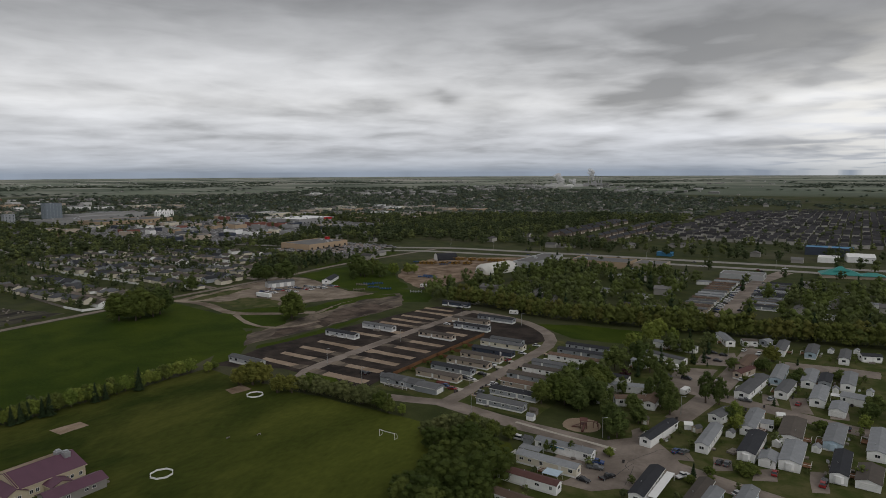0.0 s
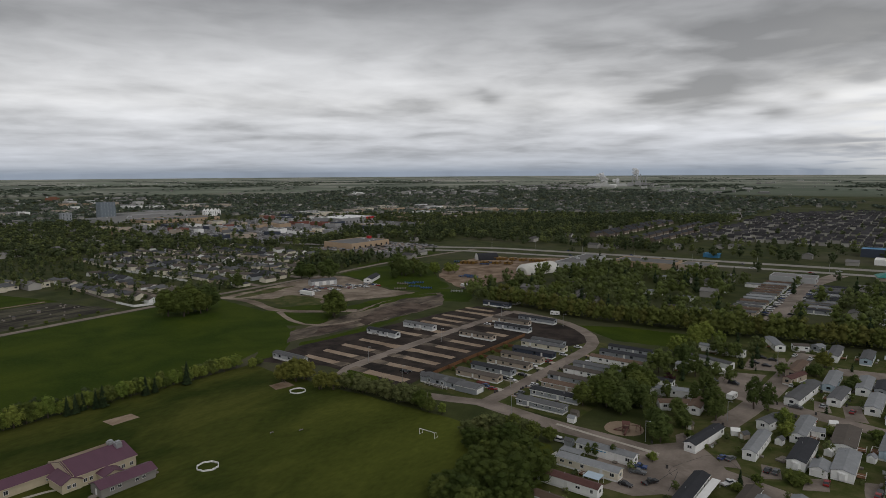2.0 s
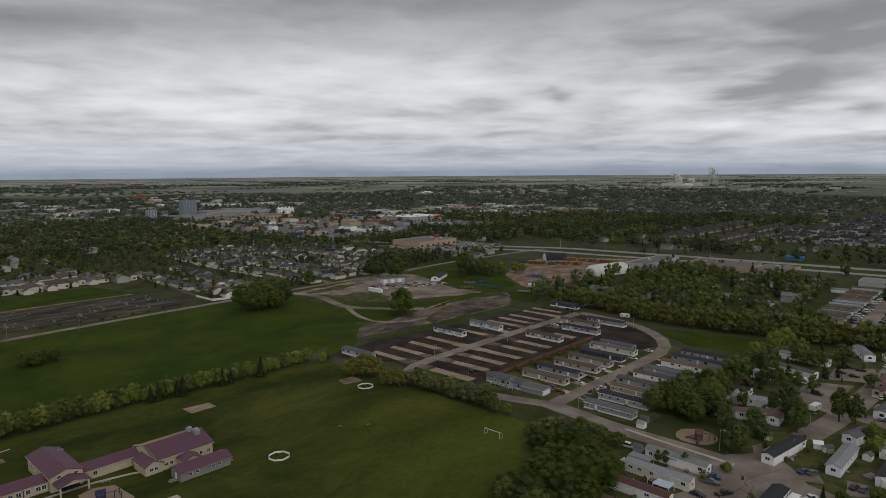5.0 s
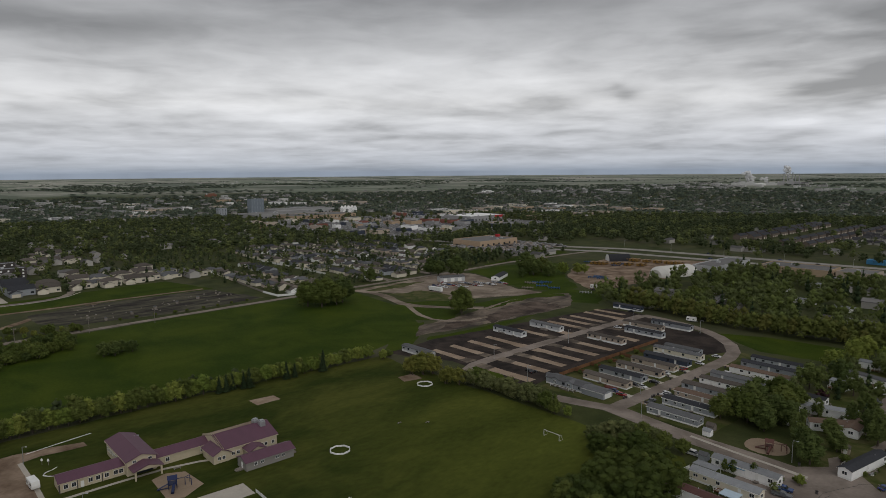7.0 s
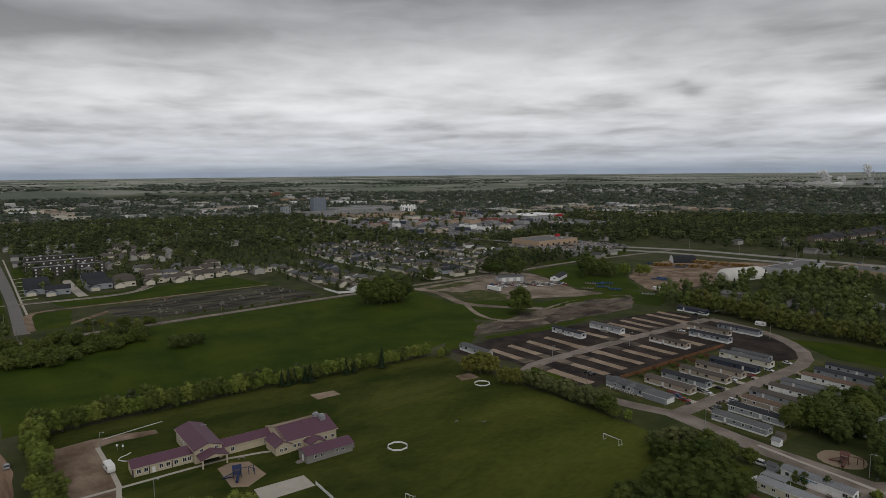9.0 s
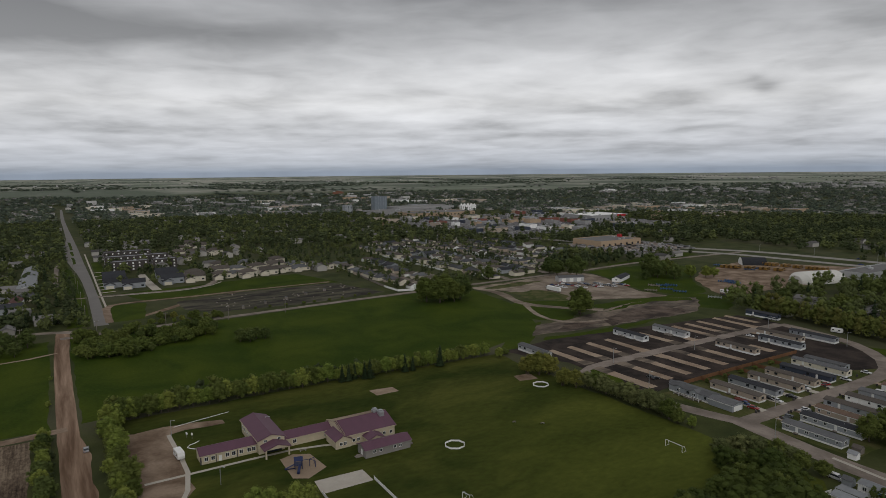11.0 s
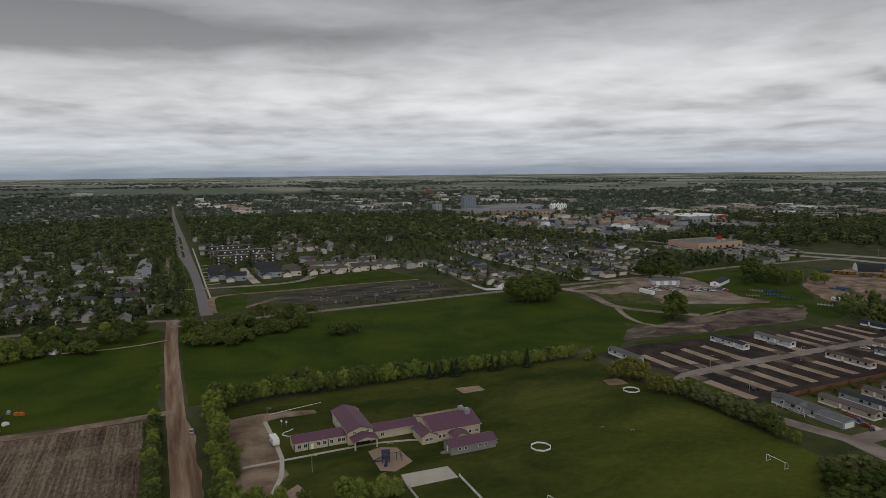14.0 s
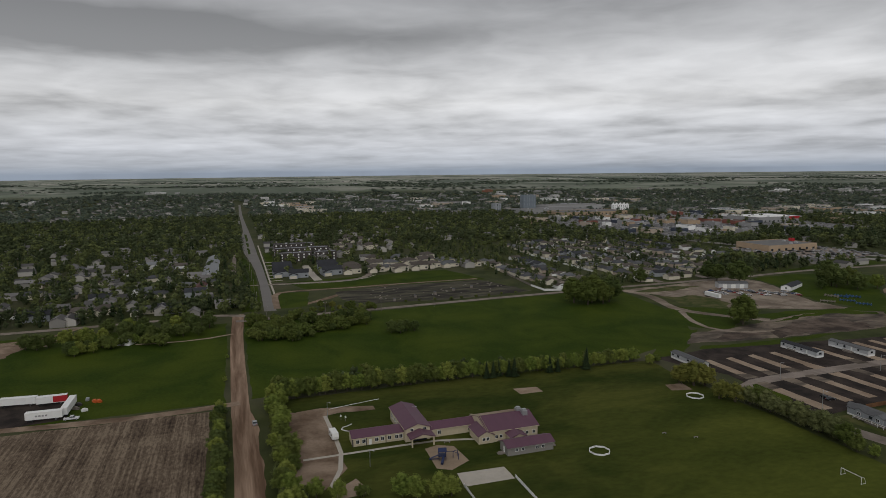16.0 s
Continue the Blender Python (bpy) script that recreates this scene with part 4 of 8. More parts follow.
mobile_home(-168, 237.5, -156.5, 237.5, GREY, R_GREY, 7.0, garage=True, name="garage")
mobile_home(-180, 330, -160, 330, GREY, R_GREY, 5.2)
for y, wall, roof, x0, x1 in ((236.5, GREY, R_GREY, -136, -114), (250.5, GREY, R_DARK, -137, -114), (263, BEIGE, R_BROWN, -138, -112), (275, GREY, R_TAUPE, -141, -113), (288, WHITE, R_TAUPE, -139, -112), (299, GREY, R_GREY, -139, -114),
                              (315, WHITE, R_BROWN, -137, -109), (328, GREY, R_DARK, -137, -109), (340, GREY, R_DARK, -137, -112)):
    mobile_home(x0, y + 1, x1, y + 1, wall, roof, 5.2)
# show homes on the new pads
for x0, x1, y, wall, roof in ((-275.5, -252, 291.5, PALEGREY, R_DARK), (-268.5, -244.5, 318.5, PALEGREY, R_GREY), (-263, -241, 405.5, NAVY, R_DARK), (-224.5, -200.5, 319.5, BEIGE, R_TAUPE), (-217.5, -192.5, 349, GREY, R_DARK),
                              (-228, -201, 363.5, BEIGE, R_TAUPE), (-216, -189.5, 377.5, GREY, R_DARK), (-279.5, -256.5, 221.5, PALEGREY, R_GREY)):
    mobile_home(x0, y, x1, y, wall, roof, 5.0, base=1.05, eave=3.15)

# ---- trees ----
def leaves(r, spots, count, size, flat=0.0, near=0.74, far=1.13):
    """Small leaf clumps scattered over the skin of several lobes."""
    v, f = [], []
    weight = [s[3] ** 2 for s in spots]
    for _ in range(count):
        cx, cy, cz, rad, squash = r.choices(spots, weight)[0]
        z, w = r.uniform(-0.8, 1), r.uniform(0, 2 * math.pi)
        q = math.sqrt(max(0, 1 - z * z))
        d = Vector((q * math.cos(w), q * math.sin(w), z))
        p = Vector((cx, cy, cz)) + Vector((d.x, d.y, d.z * squash)) * rad * r.uniform(near, far)
        nrm = (d + Vector((r.gauss(0, 0.28), r.gauss(0, 0.28), r.gauss(0, 0.28) + flat))).normalized()
        u = nrm.orthogonal().normalized()
        u.rotate(Matrix.Rotation(r.uniform(0, 6.28), 3, nrm))
        t = nrm.cross(u)
        s = size * r.uniform(0.6, 1.35)
        i = len(v)
        v += [tuple(p + u * s * r.uniform(0.7, 1)), tuple(p + t * s * r.uniform(0.5, 0.9)), tuple(p - u * s * r.uniform(0.7, 1)), tuple(p - t * s * r.uniform(0.5, 0.9) + nrm * s * 0.2)]
        f.append((i, i + 1, i + 2, i + 3))
    return v, f


def lobes(v, f, spots, shrink=0.80):
    """Solid hearts inside the lobes, so that a crown is not seen through."""
    for cx, cy, cz, rad, squash in spots:
        i = len(v)
        k = rad * shrink
        v += [(cx, cy, cz + k * squash), (cx, cy, cz - k * squash * 0.7)]
        for lift, q in ((0.45, 0.86), (-0.35, 0.86)):
            v += [(cx + k * q * math.cos(w * math.pi / 3 + lift), cy + k * q * math.sin(w * math.pi / 3 + lift), cz + k * squash * lift) for w in range(6)]
        for w in range(6):
            x = (w + 1) % 6
            f += [(i, i + 2 + w, i + 2 + x), (i + 2 + x, i + 2 + w, i + 8 + w, i + 8 + x), (i + 1, i + 8 + x, i + 8 + w)]


def crown_spots(r, h, wide, low, n):
    """Lobes of a crown between the heights low and h, of the given radius."""
    spots = []
    mid, tall = (low + h) / 2, (h - low) / 2
    for k in range(n):
        w, q = 2 * math.pi * (k * 0.382 + r.uniform(-0.08, 0.08)), r.uniform(0.3, 0.82)
        z = -0.66 + 1.3 * k / max(1, n - 1) + r.uniform(-0.12, 0.12)
        rad = wide * r.uniform(0.18, 0.34) * (1 - 0.25 * max(0, z))
        reach = wide * q * math.sqrt(max(0.1, 1 - 0.85 * z * z))
        spots.append((reach * math.cos(w), reach * math.sin(w), mid + (tall - rad * 0.6) * z, rad, min(1.2, max(0.75, tall / wide))))
    spots.append((0, 0, h - wide * 0.40, wide * 0.38, 1.0))
    spots.append((0, 0, mid - tall * 0.15, wide * 0.62, 1.0))
    return spots


def broadleaf(seed, h, wide, low, leaf, label, count=1350, size=0.36, stems=1, name="tree", n=28):
    r = random.Random(seed)
    tree = thing(name, label, "tree" if name == "tree" else "shrub")
    s = Shape()
    for k in range(stems):
        o = Vector((r.uniform(-1, 1), r.uniform(-1, 1), 0)) * (0.25 * wide if stems > 1 else 0.0)
        top = o + Vector((r.uniform(-0.4, 0.4), r.uniform(-0.4, 0.4), low + (h - low) * 0.55))
        fork = o.lerp(top, 0.45)
        s.tube(o - Vector((0, 0, 0.2)), fork, 0.028 * h, 0.020 * h, 6).tube(fork, top, 0.020 * h, 0.006 * h, 5)
        for _ in range(4):
            a = fork.lerp(top, r.uniform(0, 0.6))
            w = r.uniform(0, 6.28)
            s.tube(a, a + Vector((math.cos(w) * wide * 0.55, math.sin(w) * wide * 0.55, h * 0.18)), 0.009 * h, 0.003 * h, 4)
    part("trunk", s, BARK, tree)
    spots = crown_spots(r, h, wide, low, n)
    v, f = leaves(r, spots, count, size, 0.5)
    lobes(v, f, spots)
    m = bpy.data.meshes.new("crown")
    m.from_pydata(v, [], f)
    part("crown", m, leaf, tree)
    return tree


def spruce(seed, h, wide, label, count=420, leaf=None, name="tree"):
    r = random.Random(seed)
    tree = thing(name, label, "tree")
    part("trunk", Shape().tube((0, 0, -0.2), (0, 0, h * 0.9), 0.02 * h, 0.004 * h, 6), BARK, tree)
    v, f = [], []
    for k in range(count):
        z = r.random() ** 1.35
        w = r.uniform(0, 6.28)
        tier = 0.82 + 0.18 * math.sin(z * 40)
        out = wide * (1 - z) ** 0.85 * tier * r.uniform(0.75, 1.05) + 0.08
        p = Vector((out * math.cos(w), out * math.sin(w), 0.05 * h + 0.95 * h * z))
        d = Vector((math.cos(w), math.sin(w), -0.35)).normalized()
        side = Vector((-math.sin(w), math.cos(w), 0))
        s = r.uniform(0.35, 0.75) * (0.5 + 0.7 * (1 - z)) * wide / 2.2
        i = len(v)
        v += [tuple(p + d * s), tuple(p + side * s * 0.6), tuple(p - d * s + Vector((0, 0, 0.2 * s))), tuple(p - side * s * 0.6)]
        f.append((i, i + 1, i + 2, i + 3))
    i = len(v)
    v.append((0, 0, h))
    v += [(wide * 0.72 * math.cos(k * math.pi / 4), wide * 0.72 * math.sin(k * math.pi / 4), 0.06 * h) for k in range(8)]
    f += [(i, i + 1 + k, i + 1 + (k + 1) % 8) for k in range(8)]
    m = bpy.data.meshes.new("crown")
    m.from_pydata(v, [], f)
    part("crown", m, leaf or NEEDLE, tree)
    return tree


PLANTS = {}


def plant(kind, x, y, h, turn=None):
    """Stand one plant of the kind, h metres high; plants of a kind share a few meshes."""
    r = random.Random(int(x * 31) * 7 + int(y * 17))
    v = r.randrange(4)
    key = (kind, v)
    m = None
    first = key not in PLANTS
    if first:
        sd = hash_kind(kind) * 10 + v
        if kind == "green":
            PLANTS[key] = broadleaf(sd, 10, 4.8, 0.3, LEAF, "broad-leaved tree with fresh light green leaves", 1700, 0.30)
        elif kind == "dark":
            PLANTS[key] = broadleaf(sd, 10, 5.2, 0.2, LEAFDARK, "broad-leaved tree with dense dark green leaves", 1900, 0.29)
        elif kind == "soft":
            PLANTS[key] = broadleaf(sd, 10, 5.0, 0.2, LEAFSOFT, "full rounded tree with fine mid-green leaves", 3300, 0.225, n=36)
        elif kind == "willow":
            PLANTS[key] = broadleaf(sd, 10, 6.4, 0.0, LEAFWOOD, "broad mounded willow with fine dark green leaves", 3600, 0.215, stems=2, n=30)
        elif kind == "olive":
            PLANTS[key] = broadleaf(sd, 10, 5.6, 0.1, LEAFOLIVE, "rounded willow with olive, newly opened leaves", 2600, 0.26, stems=3, n=34)
        elif kind == "grey":
            PLANTS[key] = broadleaf(sd, 10, 7.0, 0.0, LEAFGREY, "bushy grey-green willow with many stems", 2300, 0.31, stems=3, n=34)
        elif kind == "poplar":
            PLANTS[key] = broadleaf(sd, 10, 3.0, 0.4, LEAFDARK, "narrow upright poplar with dark green leaves", 1500, 0.26)
        elif kind == "shrub":
            PLANTS[key] = broadleaf(sd, 10, 7.5, 0.2, LEAFSOFT, "low rounded shrub with green leaves", 900, 0.6, stems=3, name="shrub")
        elif kind == "plum":
            PLANTS[key] = broadleaf(sd, 10, 5.5, 1.0, PLUM, "small ornamental tree with purple leaves", 700, 0.5)
        else:
            PLANTS[key] = spruce(sd, 10, 2.0, "dark conical spruce with drooping branches")
        PLANTS[key].matrix_basis = at(x, y, r.uniform(0, 360), h / 10)
        return PLANTS[key]
    ob = PLANTS[key]
    c = copy_thing(ob, Matrix.Identity(4))
    c.matrix_basis = at(x, y, r.uniform(0, 360), h / 10 * r.uniform(0.95, 1.05))
    return c


def hash_kind(kind):
    return sum(ord(c) * (i + 3) for i, c in enumerate(kind)) % 997


def row(kinds, pts, gap, h, jitter=1.5, spread=0.2):
    """Plants along a line."""
    r = random.Random(int(pts[0][0] * 3 + pts[0][1] * 5 + len(pts)))
    for a, b in zip(pts, pts[1:]):
        a, b = Vector(a), Vector(b)
        k = max(1, round((b - a).length / gap))
        for j in range(k):
            p = a.lerp(b, (j + 0.5) / k)
            plant(r.choice(kinds), p.x + r.gauss(0, jitter * 0.5), p.y + r.gauss(0, jitter * 0.5), h * r.uniform(1 - spread, 1 + spread))


near_dark, near_light, near_olive, near_fresh, cones = [], [], [], [], []


def wood(kinds, pts, gap, h, jitter=1.5, spread=0.2):
    """Like row(), but the plants join the woodland."""
    r = random.Random(int(pts[0][0] * 3 + pts[0][1] * 5 + len(pts)))
    for a, b in zip(pts, pts[1:]):
        a, b = Vector(a), Vector(b)
        k = max(1, round((b - a).length / gap))
        for j in range(k):
            p = a.lerp(b, (j + 0.5) / k)
            kind, t = r.choice(kinds), h * r.uniform(1 - spread, 1 + spread)
            spot = (p.x + r.gauss(0, jitter * 0.5), p.y + r.gauss(0, jitter * 0.5), t, t * r.uniform(0.85, 1.15))
            {"olive": near_olive, "dark": near_dark, "light": near_light, "fresh": near_fresh, "spruce": cones}[kind].append(spot)


# shelter belt along the school field
row(["soft", "green", "grey"], [(-283, 12), (-286, 36)], 4.2, 9.5)
row(["green", "green", "soft"], [(-286, 36), (-287, 60)], 4.2, 9.5)
row(["green", "soft", "green"], [(-287, 60), (-285, 110)], 4.0, 8.6)
row(["green", "soft", "green"], [(-285, 110), (-282, 150)], 3.8, 7.6)
row(["green", "green", "soft"], [(-282, 150), (-280, 198)], 3.6, 7.0)
wood(["light", "fresh", "dark"], [(-289, 14), (-293, 60)], 6.0, 9.0)
wood(["light", "fresh", "dark"], [(-293, 60), (-290, 110), (-287, 150)], 6.0, 7.5)
wood(["light", "fresh"], [(-287, 150), (-284, 200)], 6.0, 6.2)
row(["spruce"], [(-281, 112), (-280, 130)], 3.6, 8.5, 1.0)
row(["spruce"], [(-279, 143), (-279, 153)], 5, 8.5, 1.0)
row(["spruce"], [(-277, 165), (-277, 167)], 5, 11.5, 0.5)
# bushes round the corner of the meadow, by the garden plots
row(["olive", "grey", "soft"], [(-476, 58), (-464, 79), (-455, 100)], 5.0, 6.0, 5.0, 0.35)
row(["soft", "dark"], [(-393, 92), (-388, 100), (-383, 108)], 4.2, 7.5, 2.0)
# rows on both sides of the dirt road
row(["green", "green", "soft", "green"], [(-290, 15.5), (-250, 15), (-220, 13.5), (-150, 13.5), (-90, 13)], 6.0, 8.0, 3.0, 0.3)
wood(["fresh", "light"], [(-284, 12), (-250, 11.5), (-215, 11), (-150, 11)], 3.6, 3.2, 1.5, 0.35)
row(["green", "dark", "soft"], [(-276, -8.5), (-237, -8), (-180, -9), (-110, -9)], 3.8, 6.0)
wood(["dark", "fresh"], [(-276, -6.5), (-237, -6), (-180, -7), (-110, -7)], 3.0, 3.0, 1.2, 0.3)
# willows between the field and the homes
row(["grey", "grey", "grey", "soft"], [(-216, 207), (-178, 209), (-160, 206)], 5.0, 8.2)
plant("green", -155.1, 207.0, 5)
row(["soft", "grey"], [(-136.0, 196.0), (-123.3, 205.7), (-105.3, 207.5)], 4.2, 7.8, 2)
# the small dark wood in the corner of the school field
row(["willow", "willow", "soft"], [(-110.4, 190.0), (-114.1, 174.8), (-113.9, 159.8), (-112.7, 144.7)], 5.2, 9.0, 2)
row(["willow", "willow", "willow", "soft"], [(-103.4, 190.6), (-106.5, 175.5), (-106.7, 158.1), (-103.7, 143.3)], 5.6, 9.8, 2)
row(["willow", "willow", "willow", "soft"], [(-97.0, 183.6), (-98.8, 167.8), (-97.8, 150.6), (-96.1, 135.4)], 5.6, 9.8, 2)
row(["willow", "willow", "willow", "soft"], [(-93.7, 166.7), (-91.6, 149.0), (-88.2, 129.2)], 5.0, 9.0, 2)
row(["willow", "willow", "soft"], [(-127, 186), (-118, 193), (-108, 199)], 4.4, 8.6, 2)
# the tall windbreak behind the homes
wood(["fresh", "fresh", "olive"], [(-262, 414), (-234, 416), (-175, 403), (-123, 409), (-97, 412), (-60, 417), (16, 432), (80, 440)], 5.0, 12.5)
wood(["olive", "fresh", "fresh"], [(-262, 422), (-234, 424), (-175, 411), (-123, 417), (-97, 420), (-60, 425), (16, 440), (80, 448)], 6.0, 13.5)
# single trees
for kind, x, y, h in (("soft", -424, 243, 20), ("soft", -420, 256, 22), ("dark", -418, 270, 20), ("soft", -428, 264, 21), ("soft", -414, 249, 19), ("soft", -414, 262, 18), ("soft", -324, 308, 21), ("soft", -329.5, 312, 18)):
    plant(kind, x, y, h)
for x, y, h in ((-112, 250, 12), (-103, 254, 13), (-96, 264, 12), (-106, 264, 14), (-97, 274, 13), (-109, 276, 13), (-103, 286, 13), (-97, 255, 11), (-111, 262, 12), (-95, 284, 11)):
    plant("soft" if y % 3 else "dark", x, y, h)

# ---- the older mobile home village ----
YARDS = []


def ridge_homes(rows, **more):
    for ax, ay, bx, by, w, wall, roof in rows:
        mobile_home(ax, ay, bx, by, wall, roof, w * 0.82, eave=3.3, **more)
        YARDS.append((ax, ay, bx, by, w * 0.41))


ridge_homes((
    (-94.8, 208.8, -73.4, 208.0, 5.2, WHITE, R_PALE), (-95.5, 194.8, -73.5, 194.4, 5.2, CREAM, R_PALE), (-95.2, 180.6, -74.4, 180.1, 5.0, WHITE, R_RED),
    (-97.8, 166.3, -76.9, 165.5, 5.0, WHITE, R_BROWN), (-102.6, 154.4, -79.8, 152.7, 5.0, BEIGE, R_BROWN),
    (-51.6, 208.3, -52.1, 186.0, 5.6, WHITE, R_DARK), (-36.1, 207.8, -37.5, 188.3, 5.4, WHITE, R_TAUPE),
    (-32.4, 203.1, -34.2, 185.0, 5.4, BLUE, R_PALE), (-23.5, 209.6, -24.6, 191.1, 5.4, BLUE, R_PALE),
    (-57.4, 252.7, -61.5, 229.2, 5.2, WHITE, R_DARK), (-42.1, 257.0, -43.0, 234.5, 5.4, WHITE, R_PALE)))
mobile_home(-415.5, -66.5, -412.0, -58.5, WHITE, R_PALE, 6.5, name="farmhouse", group="farmhouses", label="white farmhouse among the bushes with a pale roof")
ridge_homes((
    (-27.6, 258.0, -28.7, 235.5, 7.0, WHITE, R_DARK), (-14.9, 255.3, -15.4, 235.4, 8.0, WHITE, R_PALE), (-2.7, 281.2, -3.9, 260.8, 7.4, BLUE, R_PALE),
    (-0.3, 255.2, -1.2, 233.5, 6.2, WHITE, R_DARK)), bay=True)
ridge_homes((
    (-30.9, 282.5, -31.7, 260.0, 6.4, WHITE, R_PALE), (-40.6, 278.4, -44.5, 266.1, 6.2, WHITE, R_GREY), (-17.2, 280.3, -17.3, 258.7, 9.5, WHITE, R_TAUPE),
    (11.1, 284.8, 9.5, 259.2, 7.6, WHITE, R_PALE),
    (-35.1, 333.4, -39.8, 301.1, 7.4, WHITE, R_GREY), (-28.6, 355.8, -29.2, 330.0, 6.6, BLUE, R_PALE), (-23.2, 330.9, -25.3, 311.1, 6.4, WHITE, R_GREY),
    (-15.7, 355.0, -16.3, 333.3, 7.0, WHITE, R_PALE), (-9.4, 351.6, -9.9, 336.3, 6.0, GREY, R_DARK), (-10.3, 329.6, -11.3, 308.1, 7.0, WHITE, R_PALE),
    (0.1, 359.6, -0.7, 337.4, 7.0, WHITE, R_PALE)))
ridge_homes((
    (-2.7, 322.7, 6.0, 321.5, 9.0, WHITE, R_PALE), (-44.2, 366.3, -46.3, 343.6, 6.4, BEIGE, R_BROWN), (-41.5, 344.3, -46.1, 330.6, 5.0, BEIGE, R_RED),
    (-53.8, 398.6, -46.5, 401.7, 6.4, WHITE, R_TAUPE), (-67.2, 409.1, -58.6, 391.2, 6.4, WHITE, R_PALE), (-32.7, 408.8, -33.2, 384.7, 6.4, WHITE, R_GREY),
    (-18.0, 407.8, -18.7, 387.2, 6.6, BLUE, R_GREY), (-2.7, 405.1, -3.3, 384.5, 5.8, WHITE, R_GREY), (3.8, 398.7, 12.5, 401.7, 8.0, WHITE, R_DARK),
    (-43.3, 402.2, -40.6, 406.8, 6.2, GREY, R_PALE)))
ridge_homes((
    (-94.0, 283.4, -74.1, 288.3, 6.0, WHITE, R_PALE), (-85.0, 266.3, -70.5, 275.1, 6.6, WHITE, R_BROWN), (-71.3, 279.6, -70.6, 266.9, 6.0, WHITE, R_BROWN),
    (-92.2, 264.6, -87.2, 265.6, 5.0, WHITE, R_RED), (-99.8, 296.4, -87.7, 295.8, 5.2, WHITE, R_DARK), (-95.8, 370.8, -72.1, 367.7, 6.0, WHITE, R_PALE),
    (-94.8, 347.6, -72.3, 340.8, 6.0, WHITE, R_GREY), (-95.1, 327.0, -87.6, 325.2, 6.0, WHITE, R_PALE)))
for ax, ay, bx, by, w, wall, roof in (
        (-21.9, 242.5, -22.0, 234.2, 6.4, WHITE, R_PALE), (7.7, 248.3, 6.7, 233.6, 8.4, WHITE, R_TAUPE), (-2.8, 311.7, -3.7, 299.5, 7.2, WHITE, R_PALE)):
    mobile_home(ax, ay, bx, by, wall, roof, w * 0.82, garage=True, eave=2.7, rise=1.0, name="garage", group="garages")
mobile_home(-28.5, 271.3, -24.2, 271.7, WHITE, R_PALE, 5.0, eave=2.8, rise=0.5)


def garden_shed(x, y, turn, wall, roof, w=2.6, d=3.0):
    s = thing("garden_shed", "small %s garden shed with a pitched roof" % wall.name.replace("_", " "), "shed", at(x, y, turn), "garden sheds")
    part("wall", Shape().gable(-d / 2, d / 2, -w / 2, w / 2, 0, 2.0, 2.9), wall, s)
    part("roof", Shape().slopes(-d / 2, d / 2, -w / 2, w / 2, 2.0, 2.9, 0.2, 0.08), roof, s)
    part("door", Shape().box(-d / 2 - 0.06, -d / 2, -0.6, 0.6, 0.05, 1.85), TRIM, s)


for x, y, turn, wall, roof in (
        (-52.0, 255.2, 20, WHITE, TRIM), (-48.5, 253.8, 60, BEIGE, R_GREY), (-36.8, 256.0, 80, WHITE, R_GREY), (-21.1, 255.6, 80, WHITE, TRIM), (-22.8, 285.0, 20, CREAM, TRIM), (-8.6, 258.0, 80, WHITE, R_PALE),
        (-67.7, 251.9, 100, BEIGE, R_TAUPE), (-99.0, 209.8, 0, GREY, R_GREY), (-107.9, 230.8, 0, WHITE, R_PALE), (-5.2, 334.0, 90, WHITE, R_PALE), (2.1, 413.3, 80, WHITE, R_PALE), (-9.9, 407.1, 80, WHITE, R_GREY), (7.9, 337.8, 80, WHITE, R_PALE),
        (-184.0, 63.2, 0, GREYWOOD, R_SLATE), (-109.5, 237, 0, GREYWOOD, R_TAUPE), (-191.5, 241, 0, GREY, R_GREY)):
    garden_shed(x, y, turn, wall, roof)

# ---- school ----
SX, SY = -224.0, 74.0
school = thing("school", "long cream school building with purple metal roofs", "school", pose(SX, SY, 0))


def block(parent, x0, x1, y0, y1, eave, ridge, along, wall, roof, z0=0.0, over=0.5):
    """A gabled wing of a larger building, in the place's own measures."""
    if along == "x":
        m = Matrix.Identity(4)
        a = (x0 - SX, x1 - SX, y0 - SY, y1 - SY)
    else:
        m = pose(0, 0, 0, 0, 0, 90)
        a = (y0 - SY, y1 - SY, -(x1 - SX), -(x0 - SX))
    w = part("wall", Shape().gable(*a, z0, eave, ridge), wall, parent, m=m)
    part("roof", Shape().slopes(*a, eave, ridge, over, 0.18), roof, parent, m=m)
    low = eave - (ridge - eave) * over / ((a[3] - a[2]) / 2)
    for y in (a[2] - over - 0.04, a[3] + over + 0.04):
        part("fascia", Shape().box(a[0] - over, a[1] + over, y - 0.04, y + 0.04, low - 0.12, low + 0.10), wall, parent, m=m)
    return w


block(school, -232.5, -225.0, 38.5, 59.5, 3.3, 4.7, "y", SCHOOLWALL, PURPLE)
block(school, -246.5, -222.5, 57.8, 67.2, 5.0, 6.6, "x", SCHOOLWALL, PURPLE)
block(school, -230.5, -223.4, 67.2, 86.2, 3.3, 4.7, "y", SCHOOLWALL, PURPLE)
block(school, -229.0, -211.8, 86.2, 106.6, 4.3, 7.0, "y", SCHOOLWALL, PURPLE)
block(school, -212.6, -206.6, 93.5, 99.5, 3.0, 4.2, "x", SCHOOLWALL, PURPLE)
block(school, -221.0, -211.4, 82.6, 88.4, 3.2, 4.7, "x", SCHOOLWALL, PURPLE)
